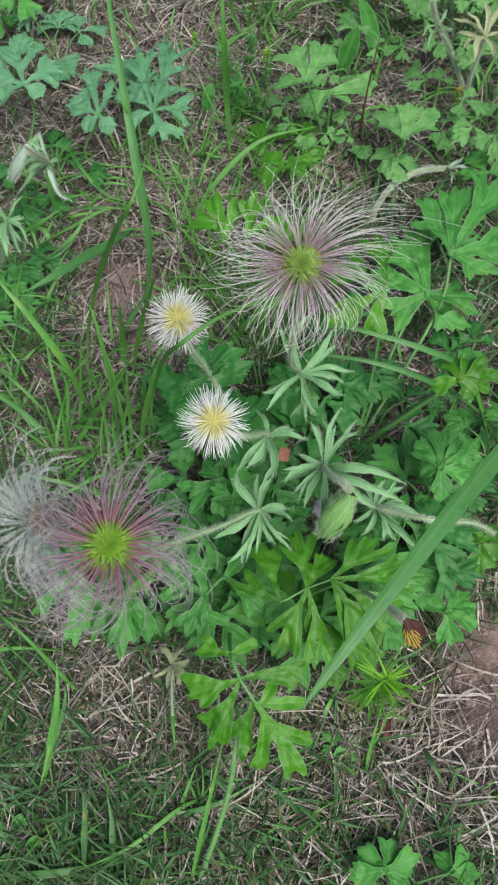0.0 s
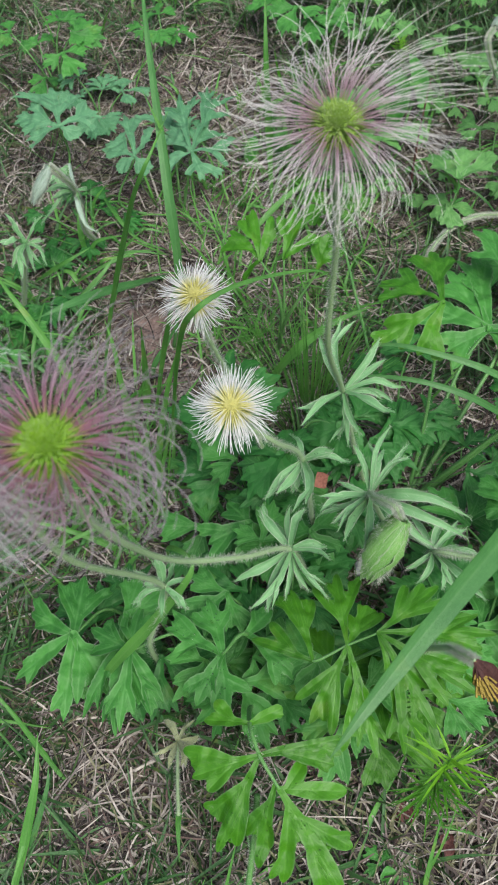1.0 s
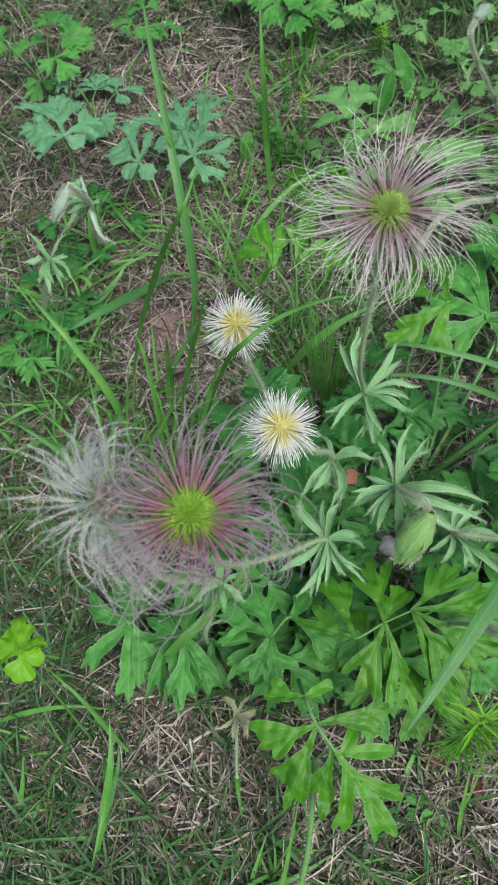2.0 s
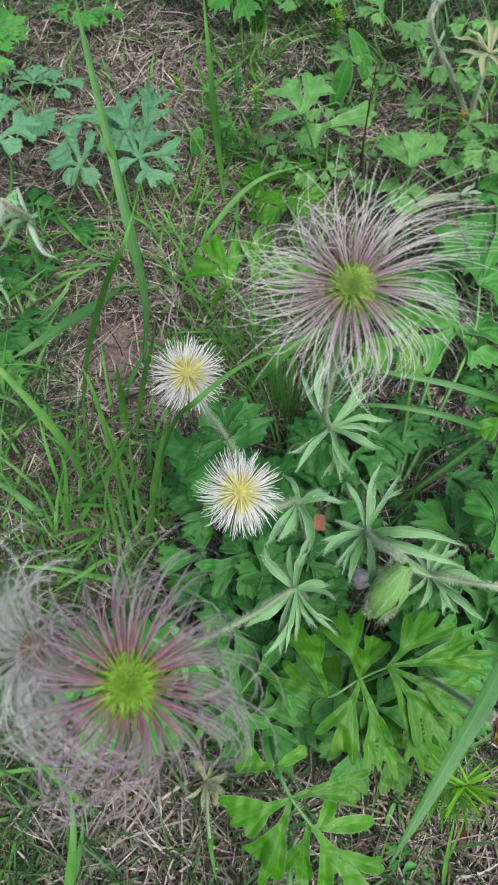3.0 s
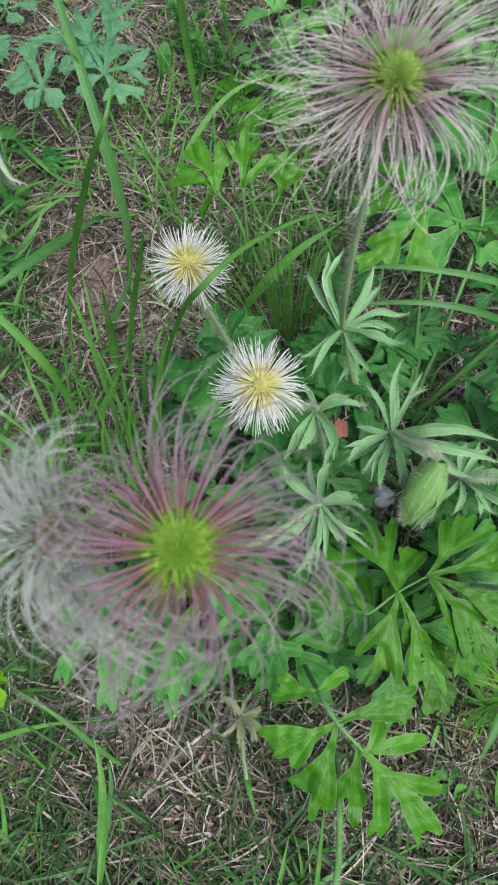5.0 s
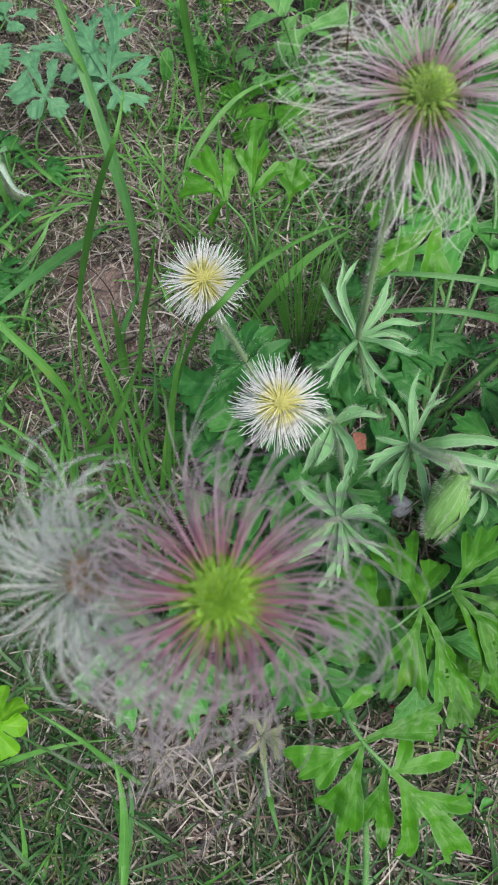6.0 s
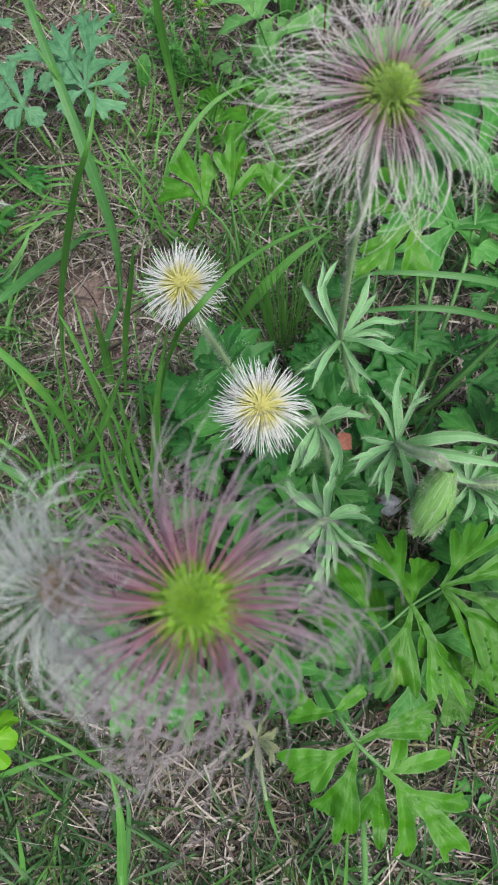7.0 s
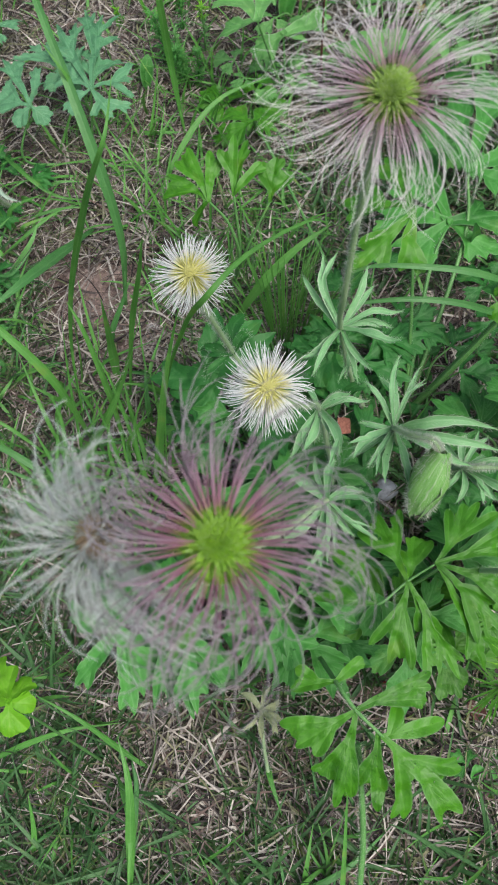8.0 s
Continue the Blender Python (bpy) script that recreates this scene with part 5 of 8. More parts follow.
leaf_on(plant, [crown, (0.0330, 0.4060, 0.0750), (0.0290, 0.4080, 0.1100), (0.0180, 0.4150, 0.1280)],
        [((0.0180, 0.4150, 0.1280), (-0.0050, 0.4410, 0.1300), 0.0070, [(0.35, (-0.0110, 0.4300, 0.1220))]),
         ((0.0180, 0.4150, 0.1280), (0.0110, 0.4500, 0.1420), 0.0072, [(0.40, (0.0010, 0.4460, 0.1350))]),
         ((0.0180, 0.4150, 0.1280), (0.0250, 0.4440, 0.1420), 0.0072, [(0.45, (0.0310, 0.4360, 0.1400))]),
         ((0.0180, 0.4150, 0.1280), (0.0060, 0.4120, 0.1100), 0.0070, [])], BRIGHT, 135, 0.0012)
leaf_on(plant, [crown, (0.0340, 0.4080, 0.0750), (0.0345, 0.4120, 0.1330)],
        [((0.0345, 0.4120, 0.1330), (0.0420, 0.4430, 0.1520), 0.0076, [(0.38, (0.0300, 0.4370, 0.1480))]),
         ((0.0345, 0.4120, 0.1330), (0.0500, 0.4390, 0.1500), 0.0074, []),
         ((0.0345, 0.4120, 0.1330), (0.0560, 0.4260, 0.1420), 0.0070, [])], BRIGHT, 235, 0.0012)
leaf_on(plant, [crown, (0.0360, 0.4060, 0.0750), (0.0580, 0.4090, 0.1250)],
        [((0.0580, 0.4090, 0.1250), (0.0670, 0.4290, 0.1400), 0.0100, [(0.25, (0.0560, 0.4280, 0.1400)), (0.25, (0.0760, 0.4180, 0.1350))])], BRIGHT, 335, 0.0012)
# DARK leaves here put the shade under the seed heads into leaf colour
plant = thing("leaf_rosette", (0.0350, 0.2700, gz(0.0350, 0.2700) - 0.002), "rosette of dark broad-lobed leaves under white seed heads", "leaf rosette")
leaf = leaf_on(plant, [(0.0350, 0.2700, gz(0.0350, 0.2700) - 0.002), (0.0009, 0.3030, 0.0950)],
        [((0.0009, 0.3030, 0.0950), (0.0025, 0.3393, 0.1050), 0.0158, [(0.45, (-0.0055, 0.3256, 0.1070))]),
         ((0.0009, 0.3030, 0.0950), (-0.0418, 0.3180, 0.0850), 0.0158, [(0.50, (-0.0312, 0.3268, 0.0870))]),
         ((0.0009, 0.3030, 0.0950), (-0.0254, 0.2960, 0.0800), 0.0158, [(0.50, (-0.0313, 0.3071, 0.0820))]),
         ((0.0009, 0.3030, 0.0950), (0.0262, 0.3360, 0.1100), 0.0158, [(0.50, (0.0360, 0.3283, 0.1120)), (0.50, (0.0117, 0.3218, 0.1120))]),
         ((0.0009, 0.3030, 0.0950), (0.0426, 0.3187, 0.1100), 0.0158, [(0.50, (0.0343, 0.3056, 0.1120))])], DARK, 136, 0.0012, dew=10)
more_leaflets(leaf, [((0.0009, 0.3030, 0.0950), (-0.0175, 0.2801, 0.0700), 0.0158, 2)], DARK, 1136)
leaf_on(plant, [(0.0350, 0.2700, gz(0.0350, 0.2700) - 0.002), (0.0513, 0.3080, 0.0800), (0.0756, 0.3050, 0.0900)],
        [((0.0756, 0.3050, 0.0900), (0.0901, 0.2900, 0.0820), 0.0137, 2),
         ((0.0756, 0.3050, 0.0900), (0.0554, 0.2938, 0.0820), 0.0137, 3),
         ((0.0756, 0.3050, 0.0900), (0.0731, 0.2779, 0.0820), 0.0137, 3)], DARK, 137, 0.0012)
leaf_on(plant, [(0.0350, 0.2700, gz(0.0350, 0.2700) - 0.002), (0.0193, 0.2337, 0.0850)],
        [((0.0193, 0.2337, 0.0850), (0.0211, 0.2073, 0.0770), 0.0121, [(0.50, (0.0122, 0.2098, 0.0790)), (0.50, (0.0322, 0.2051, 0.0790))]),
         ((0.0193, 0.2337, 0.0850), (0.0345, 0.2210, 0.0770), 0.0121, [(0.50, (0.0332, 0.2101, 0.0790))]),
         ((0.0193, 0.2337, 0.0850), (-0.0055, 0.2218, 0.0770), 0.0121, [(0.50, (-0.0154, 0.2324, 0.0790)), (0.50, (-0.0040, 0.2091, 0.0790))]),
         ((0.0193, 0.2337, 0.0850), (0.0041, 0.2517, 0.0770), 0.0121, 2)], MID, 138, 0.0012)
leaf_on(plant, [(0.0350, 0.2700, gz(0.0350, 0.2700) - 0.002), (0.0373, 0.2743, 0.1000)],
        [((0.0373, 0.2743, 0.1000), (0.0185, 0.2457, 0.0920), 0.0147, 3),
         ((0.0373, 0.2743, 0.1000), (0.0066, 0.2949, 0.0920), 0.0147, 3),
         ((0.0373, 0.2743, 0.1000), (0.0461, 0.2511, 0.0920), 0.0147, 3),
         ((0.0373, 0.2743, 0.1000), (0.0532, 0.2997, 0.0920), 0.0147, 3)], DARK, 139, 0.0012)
plant = thing("leaf_rosette", (-0.0350, 0.1750, gz(-0.0350, 0.1750) - 0.002), "rosette of green cut leaves behind the purple head", "leaf rosette")
leaf_on(plant, [(-0.0350, 0.1750, gz(-0.0350, 0.1750) - 0.002), (-0.0678, 0.1909, 0.0400), (-0.0863, 0.1680, 0.0550)],
        [((-0.0863, 0.1680, 0.0550), (-0.1183, 0.1841, 0.0470), 0.0121, [(0.50, (-0.1177, 0.1928, 0.0490))]),
         ((-0.0863, 0.1680, 0.0550), (-0.1190, 0.1408, 0.0470), 0.0121, [(0.40, (-0.1124, 0.1492, 0.0490))]),
         ((-0.0863, 0.1680, 0.0550), (-0.0854, 0.1180, 0.0470), 0.0121, [(0.40, (-0.0742, 0.1306, 0.0490))]),
         ((-0.0863, 0.1680, 0.0550), (-0.0596, 0.1335, 0.0470), 0.0121, 3),
         ((-0.0863, 0.1680, 0.0550), (-0.0881, 0.2105, 0.0470), 0.0121, 3)], MID, 140, 0.0012)
leaf_on(plant, [(-0.0350, 0.1750, gz(-0.0350, 0.1750) - 0.002), (-0.0516, 0.1767, 0.0700)],
        [((-0.0516, 0.1767, 0.0700), (-0.0480, 0.2058, 0.0620), 0.0105, 3),
         ((-0.0516, 0.1767, 0.0700), (-0.0214, 0.1920, 0.0620), 0.0105, 2),
         ((-0.0516, 0.1767, 0.0700), (-0.0439, 0.1485, 0.0620), 0.0105, 3),
         ((-0.0516, 0.1767, 0.0700), (-0.0495, 0.1063, 0.0620), 0.0105, 3)], MID, 141, 0.0012)
plant = thing("leaf_rosette", (-0.1150, 0.1000, gz(-0.1150, 0.1000) - 0.002), "yellow-green lobed leaf on a slender stalk", "leaf rosette")
leaf_on(plant, [(-0.1150, 0.1000, gz(-0.1150, 0.1000) - 0.002), (-0.1137, 0.1146, 0.1900)],
        [((-0.1137, 0.1146, 0.1900), (-0.1207, 0.1353, 0.1820), 0.0084, 2),
         ((-0.1137, 0.1146, 0.1900), (-0.1066, 0.1249, 0.1820), 0.0084, 2),
         ((-0.1137, 0.1146, 0.1900), (-0.1169, 0.1014, 0.1820), 0.0084, 2),
         ((-0.1137, 0.1146, 0.1900), (-0.1046, 0.1129, 0.1820), 0.0084, 1),
         ((-0.1137, 0.1146, 0.1900), (-0.1300, 0.1212, 0.1820), 0.0084, 2)], LIME, 142, 0.0008)
plant = thing("leaf_rosette", (0.2347, 0.1904, gz(0.2347, 0.1904) - 0.002), "low green lobed leaves over bare soil", "leaf rosette")
leaf_on(plant, [(0.2347, 0.1904, gz(0.2347, 0.1904) - 0.002), (0.2128, 0.1973, 0.0550)],
        [((0.2128, 0.1973, 0.0550), (0.1926, 0.2068, 0.0470), 0.0100, [(0.50, (0.1984, 0.1953, 0.0490))]),
         ((0.2128, 0.1973, 0.0550), (0.2096, 0.2191, 0.0470), 0.0100, 1),
         ((0.2128, 0.1973, 0.0550), (0.2292, 0.1875, 0.0470), 0.0100, 2),
         ((0.2128, 0.1973, 0.0550), (0.2110, 0.1743, 0.0470), 0.0100, 2),
         ((0.2128, 0.1973, 0.0550), (0.2346, 0.2104, 0.0470), 0.0100, 2)], BRIGHT, 143, 0.0012)
plant = thing("leaf_rosette", (0.1403, -0.0413, gz(0.1403, -0.0413) - 0.002), "low green lobed leaves in short grass", "leaf rosette")
leaf_on(plant, [(0.1403, -0.0413, gz(0.1403, -0.0413) - 0.002), (0.1331, -0.0226, 0.0350)],
        [((0.1331, -0.0226, 0.0350), (0.1153, -0.0098, 0.0270), 0.0110, 3),
         ((0.1331, -0.0226, 0.0350), (0.1387, -0.0043, 0.0270), 0.0110, 3),
         ((0.1331, -0.0226, 0.0350), (0.1586, -0.0134, 0.0270), 0.0110, 3),
         ((0.1331, -0.0226, 0.0350), (0.1081, -0.0287, 0.0270), 0.0110, 3),
         ((0.1331, -0.0226, 0.0350), (0.1497, -0.0333, 0.0270), 0.0110, 3)], MID, 144, 0.0012)
leaf_on(plant, [(0.1403, -0.0413, gz(0.1403, -0.0413) - 0.002), (0.1607, -0.0305, 0.0200), (0.1781, -0.0242, 0.0300)],
        [((0.1781, -0.0242, 0.0300), (0.1693, -0.0130, 0.0220), 0.0105, 3),
         ((0.1781, -0.0242, 0.0300), (0.1926, -0.0127, 0.0220), 0.0105, 3),
         ((0.1781, -0.0242, 0.0300), (0.1990, -0.0264, 0.0220), 0.0105, 3)], MID, 145, 0.0012)
plant = thing("leaf_rosette", (0.1868, 0.1580, gz(0.1868, 0.1580) - 0.002), "low lobed leaves beside a withered flower", "leaf rosette")
leaf_on(plant, [(0.1868, 0.1580, gz(0.1868, 0.1580) - 0.002), (0.1844, 0.1461, 0.0500)],
        [((0.1844, 0.1461, 0.0500), (0.2044, 0.1626, 0.0420), 0.0115, 3),
         ((0.1844, 0.1461, 0.0500), (0.2087, 0.1376, 0.0420), 0.0115, 3),
         ((0.1844, 0.1461, 0.0500), (0.1876, 0.1231, 0.0420), 0.0115, 3),
         ((0.1844, 0.1461, 0.0500), (0.1677, 0.1622, 0.0420), 0.0115, 3)], MID, 146, 0.0012)
leaf_on(plant, [(0.1868, 0.1580, gz(0.1868, 0.1580) - 0.002), (0.1633, 0.1791, 0.0600)],
        [((0.1633, 0.1791, 0.0600), (0.1750, 0.2029, 0.0520), 0.0115, 3),
         ((0.1633, 0.1791, 0.0600), (0.1856, 0.1771, 0.0520), 0.0115, 3),
         ((0.1633, 0.1791, 0.0600), (0.1550, 0.1557, 0.0520), 0.0115, 3),
         ((0.1633, 0.1791, 0.0600), (0.1489, 0.1939, 0.0520), 0.0115, 3)], DARK, 147, 0.0012)
plant = thing("leaf_rosette", (0.1950, 0.2673, gz(0.1950, 0.2673) - 0.002), "fresh leafy shoot with crinkled leaves", "leaf rosette")
leaf = leaf_on(plant, [(0.1950, 0.2673, gz(0.1950, 0.2673) - 0.002), (0.1710, 0.2317, 0.1200)],
        [((0.1710, 0.2317, 0.1200), (0.1607, 0.2582, 0.1120), 0.0105, 3),
         ((0.1710, 0.2317, 0.1200), (0.1793, 0.2650, 0.1120), 0.0105, 3),
         ((0.1710, 0.2317, 0.1200), (0.1943, 0.2521, 0.1120), 0.0105, 3),
         ((0.1710, 0.2317, 0.1200), (0.1959, 0.2266, 0.1120), 0.0105, 3),
         ((0.1710, 0.2317, 0.1200), (0.1571, 0.2346, 0.1120), 0.0105, 3)], MID, 148, 0.0012)
more_leaflets(leaf, [((0.1710, 0.2317, 0.1200), (0.1710, 0.2098, 0.1120), 0.0105, 3)], MID, 1148)
# low fill leaves; the DARK ones paint in the gloom between plants
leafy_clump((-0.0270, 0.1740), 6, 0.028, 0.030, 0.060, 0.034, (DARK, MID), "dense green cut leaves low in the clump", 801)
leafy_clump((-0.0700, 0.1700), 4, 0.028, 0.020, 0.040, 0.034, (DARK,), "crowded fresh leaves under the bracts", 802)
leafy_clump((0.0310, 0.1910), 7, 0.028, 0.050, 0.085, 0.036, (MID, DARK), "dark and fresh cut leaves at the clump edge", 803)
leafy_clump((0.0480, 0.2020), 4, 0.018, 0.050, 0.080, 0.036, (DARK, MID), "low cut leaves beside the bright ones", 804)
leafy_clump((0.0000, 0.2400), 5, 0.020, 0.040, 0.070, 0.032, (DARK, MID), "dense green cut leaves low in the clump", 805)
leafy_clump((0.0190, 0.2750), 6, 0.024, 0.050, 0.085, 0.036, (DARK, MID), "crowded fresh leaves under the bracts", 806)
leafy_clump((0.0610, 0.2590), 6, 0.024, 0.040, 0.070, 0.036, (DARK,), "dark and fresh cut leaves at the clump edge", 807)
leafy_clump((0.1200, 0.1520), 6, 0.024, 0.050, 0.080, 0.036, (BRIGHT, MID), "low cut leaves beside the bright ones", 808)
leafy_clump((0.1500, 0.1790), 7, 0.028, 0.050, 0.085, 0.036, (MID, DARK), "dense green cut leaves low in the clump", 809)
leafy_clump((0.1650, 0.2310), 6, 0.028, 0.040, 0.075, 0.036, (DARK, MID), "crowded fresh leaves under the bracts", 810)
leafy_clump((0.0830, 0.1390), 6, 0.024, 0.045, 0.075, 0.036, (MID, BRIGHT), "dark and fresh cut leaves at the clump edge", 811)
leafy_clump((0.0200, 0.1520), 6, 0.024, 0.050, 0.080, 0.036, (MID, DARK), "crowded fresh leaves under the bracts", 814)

# ---- long grass blades ----
lone_blade([(-0.0592, 0.4342, 0.0000), (-0.0464, 0.4413, 0.0800), (-0.0521, 0.4769, 0.1500), (-0.0687, 0.5608, 0.2000), (-0.0773, 0.6111, 0.2200)], 0.0092, GRASS_BLUE, "tall upright green grass blade with a folded midrib", 149)
lone_blade([(-0.0507, 0.4786, 0.0000), (-0.0536, 0.4869, 0.0900), (-0.0543, 0.4956, 0.1300), (-0.0552, 0.4993, 0.1650), (-0.0607, 0.5039, 0.1800), (-0.0688, 0.5169, 0.1900)], 0.0040, GRASS, "narrow green grass blade leaning on a taller one", 150)
lone_blade([(0.0162, 0.6005, 0.0000), (0.0142, 0.6114, 0.0700), (0.0133, 0.6048, 0.1500), (0.0122, 0.6323, 0.2000)], 0.0075, GRASS, "upright green grass blade in dead grass", 151)
lone_blade([(0.265, 0.30, 0.0), (0.235, 0.262, 0.14), (0.19, 0.213, 0.235), (0.15, 0.168, 0.275), (0.11, 0.119, 0.290), (0.078, 0.079, 0.290), (0.062, 0.058, 0.284)], 0.0160, GRASS_BLUE, "broad arching blue-green grass blade", 152)
lone_blade([(-0.0486, 0.2789, 0.0000), (-0.0318, 0.2908, 0.1100), (-0.0104, 0.2564, 0.2300), (0.0030, 0.2426, 0.2720), (0.0235, 0.2592, 0.2720), (0.0525, 0.2788, 0.2600), (0.0643, 0.2827, 0.2500)], 0.0034, GRASS, "slender arching grass blade over a white seed head", 153)
lone_blade([(-0.1031, 0.3392, 0.0000), (-0.0924, 0.3555, 0.0700), (-0.0781, 0.3569, 0.1300), (-0.0631, 0.3496, 0.1800), (-0.0490, 0.3384, 0.2250), (-0.0390, 0.3290, 0.2560), (-0.0300, 0.3240, 0.2780), (-0.0250, 0.3300, 0.2860), (-0.0190, 0.3510, 0.2920)], 0.0050, GRASS, "slim upright grass blade with a dark tip", 154)
lone_blade([(-0.0970, 0.3200, 0.0000), (-0.0946, 0.3127, 0.0600), (-0.1001, 0.3170, 0.1150), (-0.1189, 0.3336, 0.1500), (-0.1347, 0.3483, 0.1650), (-0.1536, 0.3701, 0.1700)], 0.0066, GRASS, "broad green grass blade leaning outward", 155)
lone_blade([(-0.0742, 0.3665, 0.0000), (-0.0697, 0.3744, 0.0350), (-0.0633, 0.3723, 0.1050)], 0.0085, GRASS, "short dark blunt grass leaf", 156)
lone_blade([(-0.0668, 0.3505, 0.0000), (-0.0481, 0.3541, 0.0900), (-0.0319, 0.3439, 0.1600), (-0.0236, 0.3377, 0.2000)], 0.0046, GRASS, "short upright grass blade", 157)
lone_blade([(-0.0522, 0.2716, 0.0000), (-0.0391, 0.2697, 0.1000), (-0.0255, 0.2696, 0.1700), (-0.0112, 0.2749, 0.2200)], 0.0048, GRASS, "green grass blade standing beside a white seed head", 158)
lone_blade([(-0.0745, 0.3019, 0.0000), (-0.0708, 0.3168, 0.0600), (-0.0737, 0.3372, 0.1200), (-0.0789, 0.3494, 0.1400)], 0.0050, GRASS, "thin leaning grass blade", 159)
lone_blade([(-0.0722, 0.5246, 0.0000), (-0.0930, 0.4611, 0.0500), (-0.1139, 0.4102, 0.0900), (-0.1395, 0.3830, 0.1000)], 0.0115, GRASS_BLUE, "broad low grass blade over litter", 160)
lone_blade([(-0.0243, 0.5272, 0.0000), (0.0076, 0.5572, 0.0300), (0.0473, 0.5848, 0.0500), (0.1011, 0.6068, 0.0450)], 0.0060, GRASS, "grass blade bending over dead grass", 161)
lone_blade([(0.0134, 0.3912, 0.0000), (0.0397, 0.3851, 0.0600), (0.0692, 0.3914, 0.0900), (0.0974, 0.4000, 0.1000)], 0.0085, GRASS, "green grass blade among fine grass", 162)
lone_blade([(0.2605, 0.3395, 0.0000), (0.2025, 0.3192, 0.1000), (0.1641, 0.3133, 0.1400), (0.1255, 0.3202, 0.1500), (0.0991, 0.3290, 0.1450), (0.0836, 0.3302, 0.1300)], 0.0050, GRASS_BLUE, "arching grass blade beside a bract whorl", 163)
lone_blade([(0.2548, 0.3117, 0.0000), (0.2055, 0.3021, 0.0800), (0.1609, 0.2964, 0.1300), (0.1239, 0.3006, 0.1450), (0.0911, 0.3086, 0.1400), (0.0783, 0.3084, 0.1350)], 0.0050, GRASS_BLUE, "long low arching grass blade", 164)
lone_blade([(0.2511, 0.3040, 0.0000), (0.2279, 0.3025, 0.0500), (0.2053, 0.3169, 0.1000), (0.1948, 0.3250, 0.1200)], 0.0035, GRASS, "thin grass blade in open litter", 165)
lone_blade([(-0.0556, 0.1631, 0.0000), (-0.0604, 0.1433, 0.0600), (-0.0277, 0.1529, 0.1200), (-0.0047, 0.1630, 0.1600), (-0.0004, 0.1724, 0.1700)], 0.0075, GRASS, "grass blade crossing the low leaves", 166)
lone_blade([(-0.1105, 0.0154, 0.0000), (-0.1000, 0.0491, 0.0300), (-0.0912, 0.0809, 0.0600), (-0.0924, 0.1061, 0.0700)], 0.0070, GRASS, "short grass blade beside dead grass", 167)
lone_blade([(-0.0741, 0.0790, 0.0000), (-0.0965, 0.1001, 0.0200), (-0.1181, 0.1227, 0.0500), (-0.1425, 0.1418, 0.0600)], 0.0045, GRASS, "yellowing grass blade near the ground", 168)
lone_blade([(-0.2026, 0.1097, 0.0000), (-0.1674, 0.1168, 0.0200), (-0.1304, 0.1202, 0.0300), (-0.0992, 0.1195, 0.0200)], 0.0048, GRASS, "low dark grass blade across litter", 169)
lone_blade([(-0.1062, 0.0368, 0.0000), (-0.0982, 0.0599, 0.0200), (-0.0914, 0.0822, 0.0350), (-0.0915, 0.0940, 0.0400)], 0.0042, GRASS_BLUE, "upright short grass blade on bare soil", 170)
lone_blade([(-0.1669, 0.0480, 0.0000), (-0.1574, 0.0680, 0.0200), (-0.1534, 0.0882, 0.0400)], 0.0042, GRASS, "stout grass blade in short turf", 171)
lone_blade([(0.0327, 0.0246, 0.0000), (-0.0026, 0.0152, 0.0200), (-0.0392, -0.0113, 0.0300), (-0.0780, -0.0280, 0.0200)], 0.0048, GRASS, "grass blade lying over turf", 172)
lone_blade([(-0.0014, -0.0481, 0.0000), (0.0069, -0.0142, 0.0300), (0.0170, 0.0249, 0.0700), (0.0254, 0.0581, 0.1000)], 0.0040, GRASS, "pale green grass blade over turf", 173)
lone_blade([(0.1034, 0.0485, 0.0000), (0.0947, 0.0715, 0.0100), (0.1102, 0.1017, 0.0300), (0.1207, 0.1191, 0.0500)], 0.0040, GRASS, "grass blade beside reddish litter", 174)
lone_blade([(0.1255, 0.0295, 0.0000), (0.1279, 0.0520, 0.0200), (0.1351, 0.0844, 0.0500)], 0.0035, GRASS, "upright stiff grass blade on tan litter", 175)
lone_blade([(-0.1612, 0.6452, 0.0000), (-0.1297, 0.5761, 0.0300), (-0.1023, 0.5464, 0.0200), (-0.0708, 0.5405, 0.0100)], 0.0045, GRASS, "leaning grass blade in low herbs", 176)
lone_blade([(-0.0395, 0.6158, 0.0000), (-0.0144, 0.6018, 0.0120), (0.0187, 0.5967, 0.0100)], 0.0050, GRASS, "short green blade over dead straw", 177)

lone_blade([(-0.1340, -0.0290, 0.0000), (-0.1050, -0.0290, 0.0200), (-0.0780, -0.0260, 0.0220), (-0.0630, -0.0220, 0.0100)], 0.0085, MEADOW, "broad dark grass blade lying in turf", 620)
lone_blade([(-0.0730, -0.0380, 0.0000), (-0.0700, -0.0120, 0.0300), (-0.0680, 0.0100, 0.0500), (-0.0690, 0.0240, 0.0600)], 0.0055, MEADOW, "upright blue-green blade in turf", 621)
lone_blade([(-0.0470, -0.0370, 0.0000), (-0.0510, -0.0120, 0.0250), (-0.0520, 0.0060, 0.0350), (-0.0560, 0.0220, 0.0400)], 0.0055, MEADOW, "stout upright grass blade in low turf", 622)
lone_blade([(-0.0300, 0.0050, 0.0000), (-0.0030, 0.0100, 0.0180), (0.0210, 0.0170, 0.0200), (0.0530, 0.0340, 0.0120)], 0.0060, GRASS_BLUE, "flat pale grass blade over straw", 623)
lone_blade([(-0.0180, 0.0470, 0.0000), (0.0080, 0.0390, 0.0160), (0.0250, 0.0250, 0.0160), (0.0350, 0.0060, 0.0080)], 0.0062, MEADOW, "bent dark grass blade beside a leaf stalk", 624)
